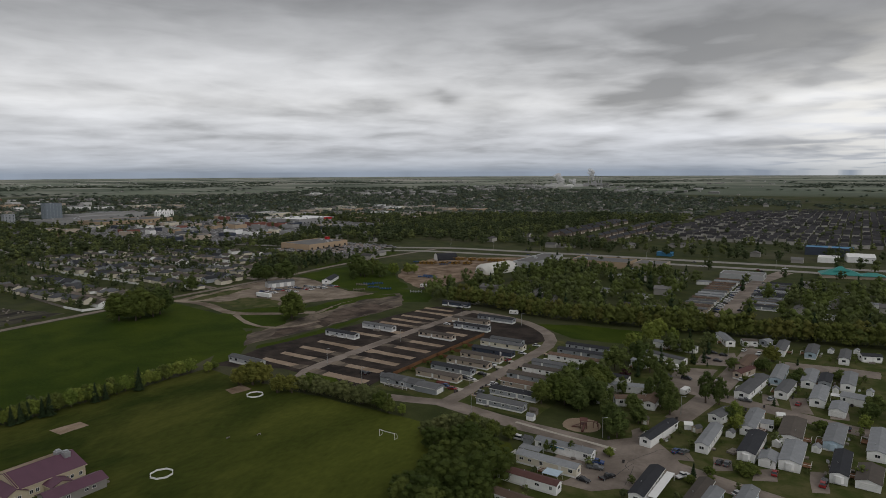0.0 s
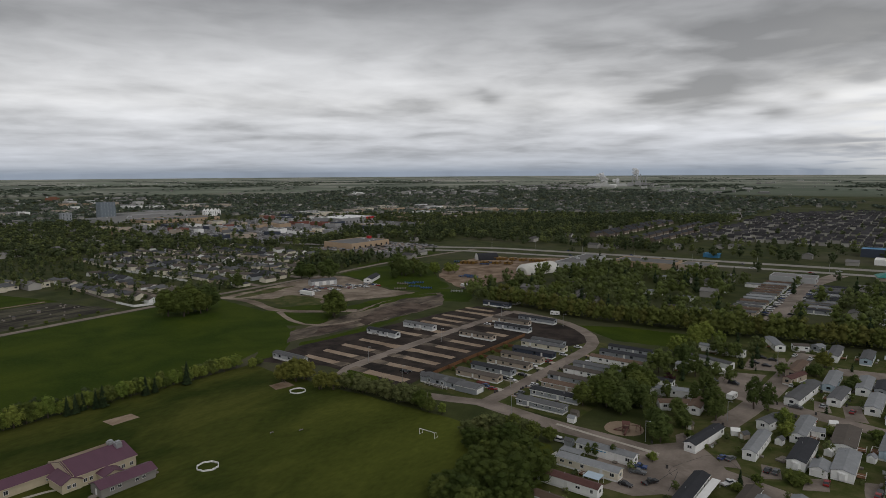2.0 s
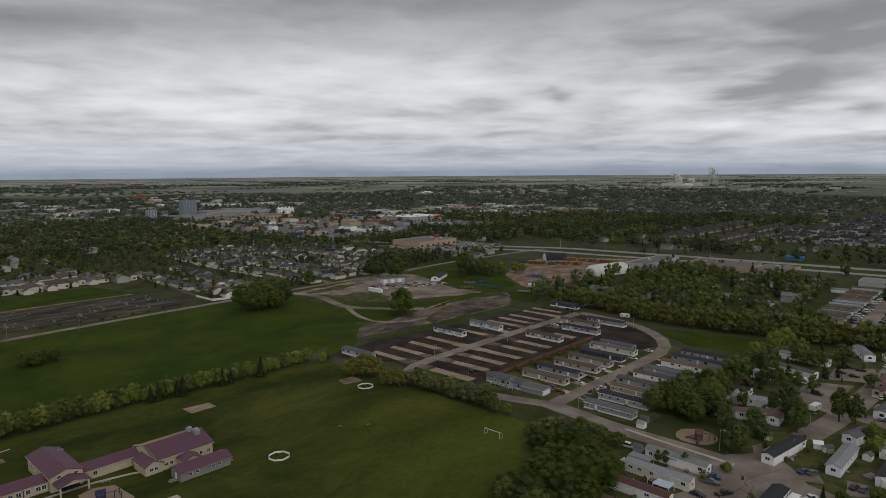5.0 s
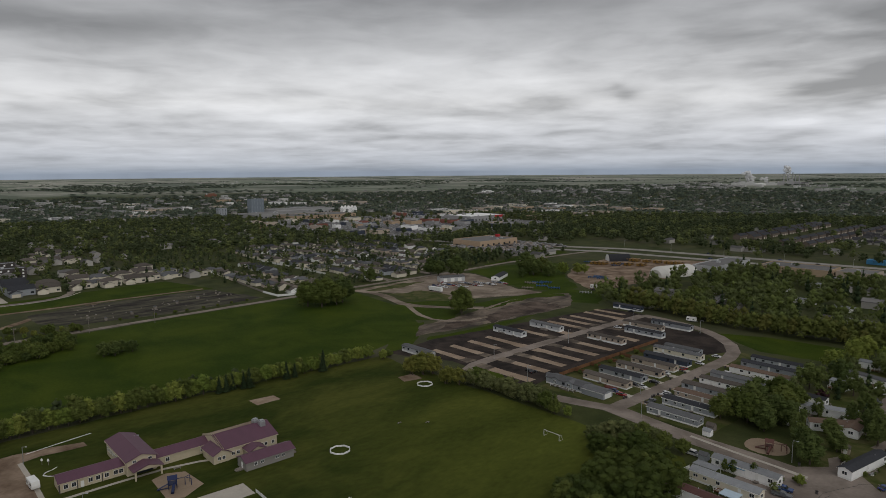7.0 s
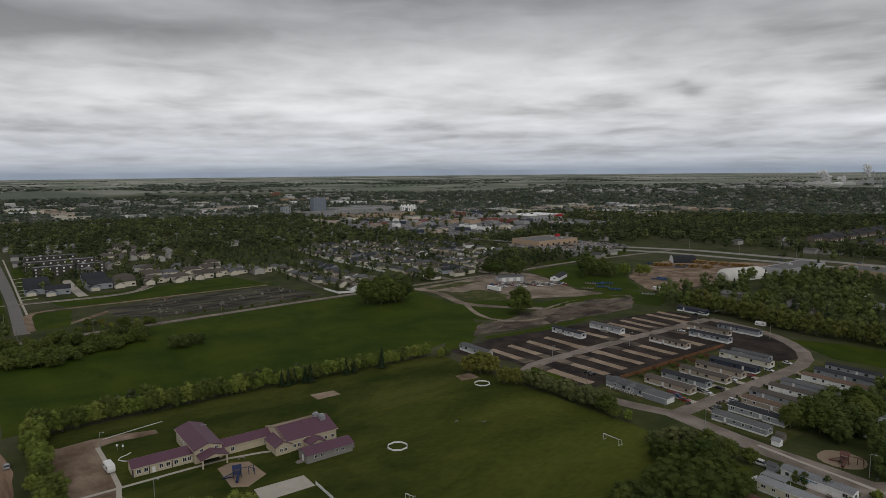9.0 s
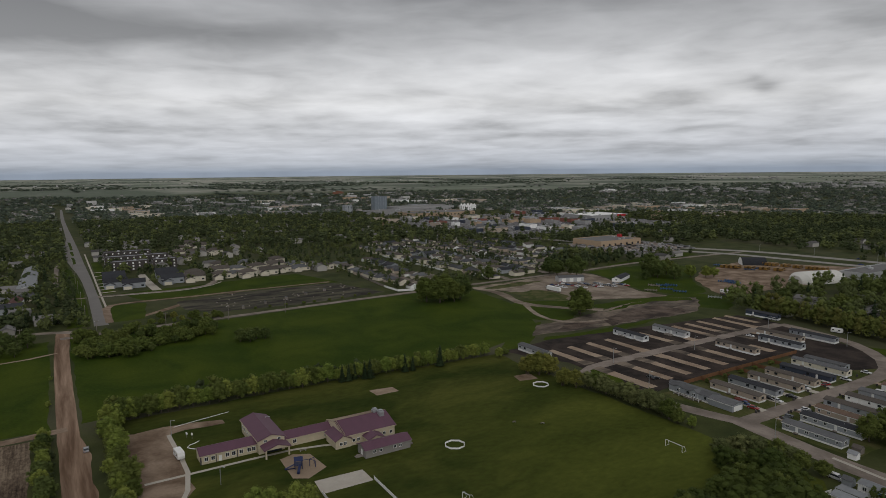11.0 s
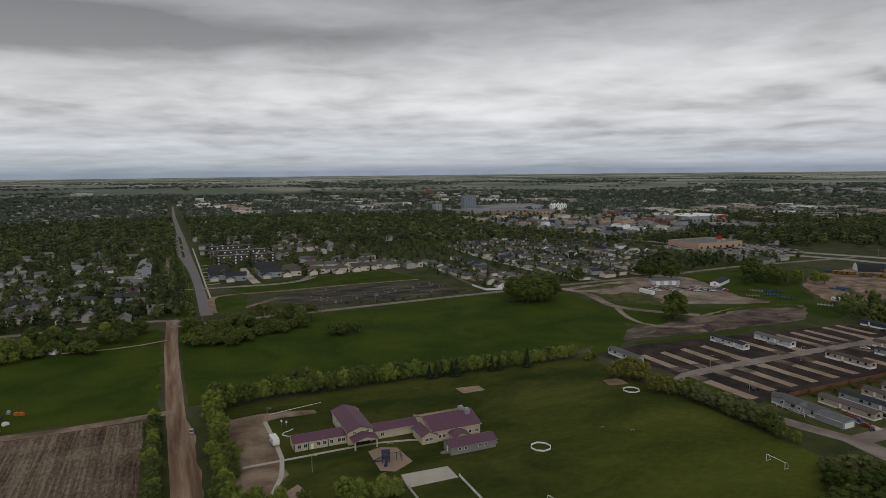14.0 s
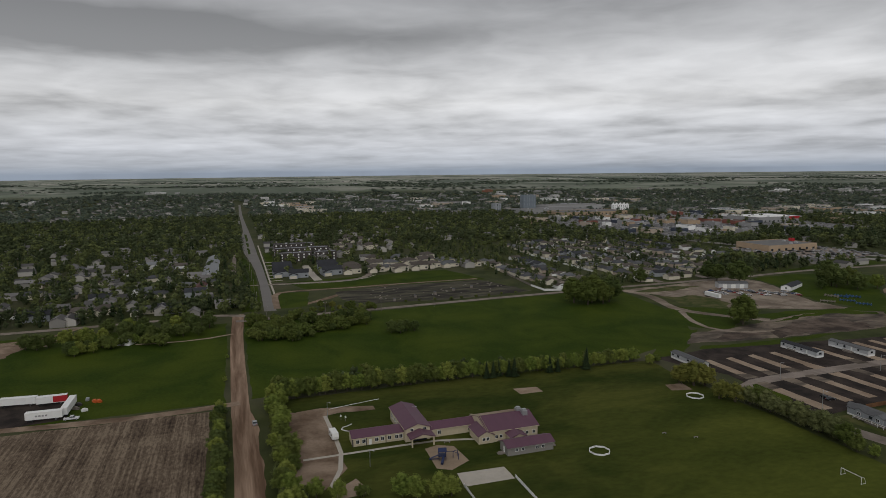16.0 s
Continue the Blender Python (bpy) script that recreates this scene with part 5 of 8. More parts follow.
part("coping", Shape().gable(85.8 - SY, 86.4 - SY, -(-211.6 - SX), -(-229.2 - SX), 0, 4.85, 7.55), SCHOOLWALL, school, "cream coping wall", m=pose(0, 0, 0, 0, 0, 90))
part("back_roof", Shape().face((-229.6 - SX, 85.7 - SY, 4.35), (-220.5 - SX, 85.7 - SY, 7.24), (-220.5 - SX, 107.1 - SY, 7.24), (-229.6 - SX, 107.1 - SY, 4.35)), GRAVEL, school, "tan gravelled back slope")
porch = part("porch", Shape().slopes(-222.0 - SX, -217.0 - SX, 58.5 - SY, 67.5 - SY, 3.2, 4.6, 0.4, 0.18), PURPLE, school, "purple porch roof over the entrance")
part("porch_gable", Shape().face((-217.0 - SX, 58.7 - SY, 3.1), (-217.0 - SX, 67.3 - SY, 3.1), (-217.0 - SX, 63.0 - SY, 4.5)), SCHOOLWALL, porch)
for y in (58.9, 67.1):
    part("porch_post", Shape().box(-217.4 - SX, -216.9 - SX, y - 0.25 - SY, y + 0.25 - SY, 0, 3.3), SCHOOLWALL, porch)
part("entrance_doors", Shape().box(-222.4 - SX, -222.3 - SX, 60.0 - SY, 66.0 - SY, 0.0, 2.6), GLASS, school)
for y in (40.3, 42.6, 47.4, 49.6, 52.2, 55.0, 56.6, 71.2, 83.4):
    window(school, -224.97 - SX + (1.6 if y > 60 else 0), y - SY, 1.7, 90, 1.1, 1.2)
for x in (-244.5, -242.0, -239.5, -237.0, -234.5):
    window(school, x - SX, 57.77 - SY, 2.6, 0, 0.9, 1.3)
for y in (60.2, 65.2):
    window(school, -222.46 - SX, y - SY, 4.5, 90, 1.0, 0.7)
for y in (89.8, 91.6, 100.6, 102.2, 105.0):
    window(school, -211.76 - SX, y - SY, 1.9, 90, 0.9, 1.0)
for y in (84.6, 86.2):
    window(school, -211.37 - SX, y - SY, 1.7, 90, 0.9, 1.0)
door(school, -224.95 - SX, 45.0 - SY, 0.1, 90)
part("corner_trim", Shape().box(-225.3 - SX, -224.9 - SX, 38.3 - SY, 38.7 - SY, 0, 3.3), DARKTRIM, school)
for x, y in ((-221.2, 102.8), (-218.4, 104.0)):
    u = part("ventilation_unit", Shape().box(x - 1.1 - SX, x + 1.1 - SX, y - 1.0 - SY, y + 1.0 - SY, 6.2, 8.0), STEEL, school, "grey rooftop ventilation unit")
    part("vent_hood", Shape().box(x - 0.7 - SX, x + 0.7 - SX, y - 0.7 - SY, y + 0.7 - SY, 8.0, 8.5), STEEL, u)
for y in (43.6, 50.9, 57.9):
    part("pilaster", Shape().box(-225.0 - SX, -224.9 - SX, y - 0.15 - SY, y + 0.15 - SY, 0, 3.2), DARKTRIM, school)
annex = thing("portable_classroom", "long grey portable classroom with a purple roof", "classroom", pose(SX, SY, 0))
block(annex, -205.6, -198.8, 88.6, 106.4, 3.1, 4.4, "y", ANNEXWALL, PURPLE)
for y in (92.0, 94.4, 100.0, 102.3):
    window(annex, -198.76 - SX, y - SY, 1.9, 90, 1.0, 0.8)
door(annex, -202.0 - SX, 88.56 - SY, 0.4, 0)
part("steps", Shape().box(-203 - SX, -201 - SX, 86.6 - SY, 88.5 - SY, 0, 0.4).box(-202.8 - SX, -201.2 - SX, 86.0 - SY, 86.6 - SY, 0, 0.2), GREYWOOD, annex)
part("ramp", Shape().box(-203 - SX, -201 - SX, 106.5 - SY, 108.6 - SY, 0, 0.5), GREYWOOD, annex)


def ring_barrier(x, y, r=3.6):
    b = thing("ring_barrier", "low white eight-sided board ring on the grass", "barrier", at(x, y, 11), "board rings")
    for k in range(8):
        part("board", Shape().box(-r * 0.40, r * 0.40, -0.12, 0.12, 0, 0.55), TRIM, b, m=Matrix.Rotation(k * math.pi / 4, 4, "Z") @ Matrix.Translation((0, r * 0.96, 0)))


ring_barrier(-191.6, 121.0)
ring_barrier(-226.5, 190.9)


def soccer_goal(ax, ay, bx, by):
    g = thing("soccer_goal", "white metal soccer goal frame on worn grass", "goal", pose((ax + bx) / 2, (ay + by) / 2, 0, 0, 0, math.degrees(math.atan2(by - ay, bx - ax))))
    w = math.hypot(bx - ax, by - ay) / 2
    part("crossbar", Shape().tube((-w, 0, 2.4), (w, 0, 2.4), 0.09), TRIM, g)
    for s in (-1, 1):
        part("post", Shape().tube((s * w, 0, 0), (s * w, 0, 2.4), 0.09), TRIM, g)
        part("back_stay", Shape().tube((s * w, 0, 2.4), (s * w, 1.2, 2.0), 0.05).tube((s * w, 1.2, 2.0), (s * w, 2.0, 0), 0.05).tube((s * w, 0, 0.06), (s * w, 2.0, 0.06), 0.05), TRIM, g)


soccer_goal(-149.9, 185.3, -142.7, 185.3)
soccer_goal(-157.1, 101.8, -154.3, 102.6)


pipe = thing("water_pipe", "thin pale irrigation pipe lying along the shelter belt", "pipe")
part("tube", Shape().tube((-266, 36, 0.1), (-268.5, 46.5, 0.1), 0.11).tube((-268.5, 46.5, 0.1), (-271, 58.5, 0.1), 0.11), TRIM, pipe)
edging = thing("garden_edging", "curved white edging of a flower bed", "edging")
for (x0, y0), (x1, y1) in zip(((-246.6, 42.0), (-245.3, 40.3), (-244.5, 38.2), (-242.5, 37.1), (-240.4, 38.6)), ((-245.3, 40.3), (-244.5, 38.2), (-242.5, 37.1), (-240.4, 38.6), (-239.6, 40.0))):
    part("stone", Shape().tube((x0, y0, 0.12), (x1, y1, 0.12), 0.16, 0.16, 5), TRIM, edging)
for x, y in ((-252.3, 38.6), (-250.5, 40.2)):
    t = thing("garden_post", "short pale post with a birdhouse in the school garden", "post", at(x, y), "garden posts")
    part("stake", Shape().box(-0.07, 0.07, -0.07, 0.07, 0, 1.5), GREYWOOD, t)
    part("birdhouse", Shape().gable(-0.35, 0.35, -0.3, 0.3, 1.5, 2.0, 2.3), TRIM, t)


def playground(x, y, turn, skin, label):
    p = thing("climbing_frame", label, "playground", at(x, y, turn))
    for k, (px, py, h) in enumerate(((-2.4, -1.5, 3.4), (0, -1.5, 3.4), (-2.4, 1.2, 3.4), (0, 1.2, 3.4), (2.6, 0, 2.6), (4.2, 1.4, 2.4), (4.4, -1.2, 2.2))):
        part("post", Shape().tube((px, py, 0), (px, py, h), 0.12), skin, p)
    part("platform", Shape().box(-2.5, 0.1, -1.6, 1.3, 1.4, 1.6), skin, p)
    part("canopy", Shape().slopes(-2.5, 0.1, -1.6, 1.3, 3.2, 4.0, 0.2, 0.08), skin, p)
    part("slide", Shape().face((-2.4, -0.8, 1.6), (-2.4, 0.2, 1.6), (-5.8, 0.2, 0.2), (-5.8, -0.8, 0.2)).box(-5.8, -2.4, -0.86, -0.78, 0.2, 0.5), skin, p)
    part("tube_slide", Shape().tube((-0.8, -1.6, 1.7), (-1.6, -5.0, 0.4), 0.5, 0.5, 8), skin, p)
    part("overhead_bar", Shape().tube((0, 0, 2.5), (2.6, 0, 2.6), 0.1).tube((2.6, 0, 2.6), (4.2, 1.4, 2.4), 0.1).tube((2.6, 0, 2.6), (4.4, -1.2, 2.2), 0.1), skin, p)


playground(-204.7, 67.5, 75, PLAYBLUE, "dark blue climbing frame with slides on wood chips")
playground(-85.9, 235.1, 20, PLAYRED, "faded red climbing frame on pale sand")


def board_fence(pts, h, skin, label, gap=3.6, name="fence", wide=True):
    """Posts and boards along a line."""
    f = thing(name, label, "fence", pose(*pts[0], 0))
    o = Vector(pts[0])
    for a, b in zip(pts, pts[1:]):
        a, b = Vector(a) - o, Vector(b) - o
        k = max(1, round((b - a).length / gap))
        turn = math.degrees(math.atan2(b.y - a.y, b.x - a.x))
        step = (b - a).length / k
        for j in range(k):
            p = a.lerp(b, (j + 0.5) / k)
            q = a.lerp(b, j / k)
            part("panel", fence_mesh("panel", step, h, skin), skin, f, m=pose(p.x, p.y, 0, 0, 0, turn))
            part("post", fence_mesh("post", 0.12, h + 0.12, skin), skin, f, m=pose(q.x, q.y, 0, 0, 0, turn))
    return f


FENCES = {}


def fence_mesh(name, w, h, skin):
    key = (name, round(w, 2), round(h, 2), skin.name)
    if key not in FENCES:
        d = 0.06 if name == "post" else 0.025
        FENCES[key] = Shape().box(-w / 2, w / 2, -d, d, 0.02, h).mesh(name)
    return FENCES[key]


board_fence([(-183.6, 84.6), (-168, 84.4), (-140, 84.0)], 1.1, TRIM, "low white board fence along the court")
board_fence([(-183.4, 66.6), (-160, 66.7)], 1.1, TRIM, "low white board fence along the court")
board_fence([(-190.5, 247), (-191, 290), (-191, 340)], 1.8, WOOD, "tall red-brown wooden board fence")
for y in (259.5, 273, 286.5, 299.5, 313):
    board_fence([(-190.5, y), (-180, y)], 1.8, WOOD, "tall red-brown wooden board fence")
board_fence([(-500, 244.4), (-475, 245), (-470, 264), (-467, 292)], 1.8, TRIM, "long white board fence along the road")
board_fence([(-500, 244.4), (-557, 249.8), (-618, 258)], 1.8, GREYWOOD, "weathered board fence behind the houses")
board_fence([(-685.3, 332.9), (-546.3, 334.3)], 1.8, TRIM, "long white board fence between the gardens")
board_fence([(-100.0, 187.0), (-98.8, 199.3)], 1.6, TRIM, "white board fence beside a home")
board_fence([(-100.2, 185.3), (-100.0, 175.5)], 1.6, DECK, "red wooden fence beside a home")


def deck(x, y, turn, w, d, skin):
    t = thing("deck", "raised %s with railings beside a home" % skin.name.replace("_", " "), "deck", at(x, y, turn), "decks")
    part("platform", Shape().box(-w / 2, w / 2, -d / 2, d / 2, 0.5, 0.65), skin, t)
    part("skirt", Shape().box(-w / 2 + 0.05, w / 2 - 0.05, -d / 2 + 0.05, d / 2 - 0.05, 0, 0.5), skin, t)
    part("railing", Shape().box(-w / 2, w / 2, -d / 2, -d / 2 + 0.08, 1.4, 1.5).box(-w / 2, -w / 2 + 0.08, -d / 2, d / 2, 1.4, 1.5), skin, t)
    for k in range(5):
        part("baluster", Shape().box(-w / 2 + k * (w - 0.1) / 4, -w / 2 + k * (w - 0.1) / 4 + 0.1, -d / 2, -d / 2 + 0.08, 0.65, 1.4), skin, t)


deck(-80.1, 179.7, 0, 7, 2.4, DECK)
deck(-90.7, 180.8, 0, 2.0, 2.0, DECK)
deck(-76.9, 208.5, 0, 5, 3, GREYWOOD)
deck(-33.5, 241.6, 70, 4.5, 3, GREYWOOD)
for y in (250, 276.5, 289.5, 302):
    deck(-163, y, 0, 6, 2.6, DECK if y in (250, 302) else GREYWOOD)
for x, y in ((-268, 289.6), (-255, 314.5), (-177, 233.6)):
    deck(x, y, 0, 5, 2.4, GREYWOOD)


def carport(x, y, turn, w, d, skin, label):
    c = thing("carport", label, "carport", at(x, y, turn), "carports")
    part("roof", Shape().box(-w / 2, w / 2, -d / 2, d / 2, 2.5, 2.62), skin, c)
    for px in (-w / 2 + 0.15, w / 2 - 0.15):
        for py in (-d / 2 + 0.15, d / 2 - 0.15):
            part("post", Shape().box(px - 0.06, px + 0.06, py - 0.06, py + 0.06, 0, 2.5), TRIM, c)


ax, ay, bx, by = -47.2, 208.2, -48.0, 188.5
carport((ax + bx) / 2, (ay + by) / 2, math.degrees(math.atan2(by - ay, bx - ax)), math.hypot(bx - ax, by - ay), 2.6, TRIM, "flat white patio roof beside a home")
carport(-86.9, 207.5, 0, 7.0, 3.0, BRIGHTBLUE, "flat bright blue porch roof beside a home")
carport(-79.9, 187.7, 0, 5.5, 4.5, BLUE, "flat pale blue porch roof beside a home")
carport(-93.9, 201.2, 0, 8.0, 4.0, R_PALE, "flat grey carport between two homes")
carport(-4.3, 321.8, 0, 5.0, 4.0, TRIM, "flat white carport beside a home")

# ---- town houses and suburb ----
LOT = paint("grey_car_park", (0.105, 0.104, 0.104), 0.85, (0.5, 0.12), (0.03, 0.3), 0, tint=(0.190, 0.182, 0.175))
def suburb_house(seed, wall, roof, w, d, hip, garage=True):
    """A bungalow with an attached garage."""
    r = random.Random(seed)
    h = thing("house", "%s bungalow with %s%s" % (wall.name.replace("_", " "), roof.name.replace("_", " "), " and attached garage" if garage else ""), "house", group="suburban houses")
    eave = 3.0 if seed % 3 else 4.2
    L, W = w / 2, d / 2
    if hip:
        part("wall", Shape().box(-L, L, -W, W, 0, eave), wall, h)
        part("roof", Shape().hip(-L, L, -W, W, eave, eave + 2.3), roof, h)
    else:
        part("wall", Shape().gable(-L, L, -W, W, 0, eave, eave + 2.2), wall, h)
        part("roof", Shape().slopes(-L, L, -W, W, eave, eave + 2.2, 0.45), roof, h)
    if garage:
        m = pose(-L + 3.2, -W - 2.2, 0, 0, 0, 90)
        part("garage_wall", Shape().gable(-2.6, 3.0, -3.2, 3.2, 0, 2.8, 4.3), wall, h, m=m)
        part("garage_roof", Shape().slopes(-2.6, 3.0, -3.2, 3.2, 2.8, 4.3, 0.4), roof, h, m=m)
        part("garage_door", SUBGATE, CREAM, h, m=pose(-L + 3.2, -W - 4.84, 0, 0, 0, 0) @ Matrix.Diagonal((1.9, 1, 1, 1)))
    for x, y in ((L - 1.9, -W - 0.03),):
        part("window", Shape().box(x - 0.9, x + 0.9, y - 0.04, y + 0.04, 1.1, 2.3), GLASS, h)
    return h


SUBURB = []
SUBGATE = GARAGE.copy()
SUBGATE.materials.clear()
SUBGATE.materials.append(CREAM)
KINDS = ((CREAM, R_TAUPE, 14, 10, True), (CREAM, R_SLATE, 15, 10.5, True), (BEIGE, R_SLATE, 14, 11, True), (GREY, R_DARK, 15, 10, False), (CREAM, R_GREY, 16, 10.5, True), (WHITE, R_TAUPE, 13, 10, False), (CREAM, R_TAUPE, 15, 11, False))
for k in range(14):
    SUBURB.append(suburb_house(k, *KINDS[k % 7], k < 7))
USED = set()


def house(k, x, y, turn, size=1.0):
    ob = SUBURB[k]
    if k in USED:
        ob = copy_thing(ob, Matrix.Identity(4))
    USED.add(k)
    ob.matrix_basis = at(x, y, turn, size)


r = random.Random(21)
# streets of the suburb run along x; houses back on to one another
for y, x0, x1 in ((279, -478, -672), (314, -476, -560), (362, -474, -800), (414, -478, -815), (466, -520, -850), (518, -560, -860)):
    strip("suburb_street", [(x0, y - 3), (x0 - 60, y + 2), ((x0 + x1) / 2, y + 3), (x1, y - 6)], 7, ROAD, "pale grey suburban street", 0.1)
for y, x0, x1, turn in ((262, -486, -655, 180), (298, -490, -668, 0), (346, -488, -780, 180), (378, -490, -800, 0), (398, -492, -800, 180), (430, -494, -815, 0), (450, -520, -830, 180), (482, -524, -850, 0), (502, -560, -850, 180), (534, -585, -850, 0)):
    x = x0 + r.uniform(0, 5)
    while x > x1:
        sway = 4 * math.sin(x * 0.021 + y)
        house(r.randrange(7) + (7 if y > 425 else 0), x, y + sway + r.uniform(-1.5, 1.5), turn + r.choice((0, 0, 0, 90, -90)) + r.uniform(-6, 6), r.uniform(0.80, 1.02))
        x -= r.uniform(16.0, 20.5)
for x, y, k, size in ((-634, 136, 0, 1.2), (-640, 150, 4, 1.1), (-630, 160, 0, 1.2), (-634, 182, 6, 1.2), (-640, 198, 0, 1.1), (-640, 216, 4, 1.2), (-632, 240, 0, 1.2),
                      (-668, 142, 6, 1.2), (-672, 160, 4, 1.2), (-668, 180, 0, 1.2), (-674, 200, 6, 1.2), (-670, 222, 4, 1.2), (-706, 150, 0, 1.2), (-712, 180, 4, 1.2), (-708, 212, 0, 1.2),
                      (-640, 46, 3, 1.25), (-662, 47, 3, 1.25), (-684, 48, 3, 1.25), (-628, 60, 3, 1.2), (-634, 92, 3, 1.3), (-658, 92, 3, 1.3), (-682, 94, 3, 1.25), (-634, 112, 6, 1.2), (-660, 116, 0, 1.2),
                      (-838, 130, 0, 1.3), (-832, 150, 6, 1.3), (-828, 172, 0, 1.3), (-880, 140, 0, 1.4), (-900, 165, 6, 1.4), (-940, 160, 0, 1.4), (-790, 128, 6, 1.2)):
    house(k, x, y, 90 + r.uniform(-6, 6), size)
# houses among the trees across the avenue
for x, y, k in ((-505, -130, 3), (-508, -105, 0), (-512, -88, 0), (-505, -62, 4), (-500, -45, 3), (-520, -150, 5), (-560, -100, 3), (-565, -60, 1), (-560, -30, 3), (-600, -40, 4), (-610, -20, 1), (-590, -130, 2), (-600, -160, 1), (-640, -120, 0), (-655, -70, 1),
                (-660, -160, 2), (-700, -100, 5), (-690, -140, 1), (-690, -50, 1), (-720, -60, 1), (-740, -90, 1), (-745, -150, 2), (-560, -200, 2), (-610, -220, 1), (-660, -240, 5), (-520, -190, 1)):
    house(k, x, y, 90 + r.uniform(-8, 8) + (180 if k % 2 else 0), 1.1)


def big_building(name, label, category, x0, x1, y0, y1, h, wall, roof, parapet=0.7, strips=True, group=""):
    """A flat-roofed building with a parapet, roof units and a band of openings."""
    cx, cy = (x0 + x1) / 2, (y0 + y1) / 2
    L, W = (x1 - x0) / 2, (y1 - y0) / 2
    b = thing(name, label, category, at(cx, cy), group)
    part("wall", Shape().box(-L, L, -W, W, -1, h).box(-L, L, -W, -W + 0.4, h, h + parapet).box(-L, L, W - 0.4, W, h, h + parapet).box(-L, -L + 0.4, -W + 0.4, W - 0.4, h, h + parapet).box(L - 0.4, L, -W + 0.4, W - 0.4, h, h + parapet), wall, b)
    part("roof", Shape().box(-L + 0.4, L - 0.4, -W + 0.4, W - 0.4, h, h + 0.06), roof, b)
    q = random.Random(int(x0 * 3 + y0))
    for k in range(min(4, 1 + int(L * W / 350)) if x0 > -1500 else 0):
        x, y = q.uniform(-L * 0.7, L * 0.7), q.uniform(-W * 0.7, W * 0.7)
        part("roof_unit", Shape().box(x - 1.6, x + 1.6, y - 1.2, y + 1.2, h, h + 1.8), TIN, b)
    if strips:
        k = max(2, int(W / 5))
        for j in range(k):
            y = -W + (j + 0.5) * 2 * W / k
            part("shop_window", Shape().box(L, L + 0.05, y - 1.6, y + 1.6, 0.6, min(3.4, h - 0.8)), GLASS, b)
    return b


def storey_block(name, label, x0, x1, y0, y1, storeys, wall, roof, stripe=None, group=""):
    """A block of flats or a hotel with rows of windows on the sides that are seen."""
    h = storeys * 3.1
    b = big_building(name, label, "building", x0, x1, y0, y1, h, wall, roof, 0.9, False, group)
    L, W = (x1 - x0) / 2, (y1 - y0) / 2
    pane = Shape().box(-0.04, 0.04, -0.8, 0.8, -0.8, 0.8).mesh("window")
    pane.materials.append(stripe or GLASS)
    for s in range(storeys):
        z = 3.1 * s + 1.7
        k = max(3, int(2 * W / 6))
        for j in range(k):
            part("window", pane, GLASS, b, m=pose(L + 0.03, -W + (j + 0.5) * 2 * W / k, z))
        k = max(2, int(2 * L / 6))
        for j in range(k):
            part("window", pane, GLASS, b, m=pose(-L + (j + 0.5) * 2 * L / k, -W - 0.03, z, 0, 0, 90))
    return b


storey_block("apartment_building", "white and dark three-storey apartment row with a grey roof", -752, -738, 50, 86, 3, CHARCOAL, R_PALE, TRIM, group="apartment rows")
storey_block("apartment_building", "white and dark three-storey apartment row with a grey roof", -752, -738, 90, 114, 3, CHARCOAL, R_PALE, TRIM, group="apartment rows")
storey_block("apartment_building", "white and dark three-storey apartment row with a grey roof", -800, -786, 48, 112, 3, CHARCOAL, R_PALE, TRIM, group="apartment rows")
storey_block("apartment_building", "white and dark three-storey apartment row with a grey roof", -850, -836, 50, 100, 3, CHARCOAL, R_PALE, TRIM, group="apartment rows")
storey_block("hotel", "tall grey-blue slab hotel above the shops", -1486, -1466, 695, 729, 12, HOTELBLUE, FLATROOF, GREY)
storey_block("hotel", "dark mid-rise block beside the shopping centre", -1470, -1455, 610, 630, 6, GREY, FLATROOF)
storey_block("hotel", "white hotel with gabled roofline", -1375, -1362, 888, 930, 4, WHITE, TRIM)
for j in range(4):
    part("gable", Shape().gable(-6, 6, -4.5, 4.5, 0, 0.4, 6.0), WHITE, bpy.data.objects["hotel.002"], m=pose(0, -15.5 + j * 10.4, 12.4))
big_building("store", "tan masonry store with a flat grey roof", "store", -652, -600, 604, 678, 7, TAN, FLATROOF)
part("sign_tower", Shape().box(-2.6, 2.6, -2.2, 2.2, 9, 12.5), RED, bpy.data.objects["store"], "bright red entrance tower", m=pose(6, 18, 0))
big_building("store", "long white store at the shopping centre", "store", -1010, -930, 910, 1010, 9, MALLGREY, TRIM)
part("sign_band", Shape().box(40.1, 40.4, 20, 45, 5, 9.5), RED, bpy.data.objects["store.001"])
big_building("shopping_centre", "long low grey shopping centre", "mall", -1420, -1330, 640, 800, 8, MALLGREY, FLATROOF)
big_building("shopping_centre", "long low grey shopping centre", "mall", -1330, -1250, 690, 850, 6, TAN, FLATROOF)
big_building("shopping_centre", "low brown arena with a wide roof", "mall", -1500, -1420, 740, 900, 10, MALLGREY, FLATROOF)
r = random.Random(5)
for k in range(74):
    x, y = r.uniform(-1220, -740), r.uniform(540, 1000)
    if (x > -960 and y > 900) or (x > -800 and y < 640):
        continue
    w, d = r.uniform(10, 34), r.uniform(9, 30)
    big_building("store", "low flat-roofed shop with a pale front", "store", x - w / 2, x + w / 2, y - d / 2, y + d / 2, r.uniform(4, 6.5), r.choice((CREAM, BEIGE, MALLGREY, TAN, NAVY, WHITE, RUST)), r.choice((FLATROOF, R_GREY, R_GREY, R_TAUPE, R_PALE, R_SLATE)), strips=False, group="roadside shops")
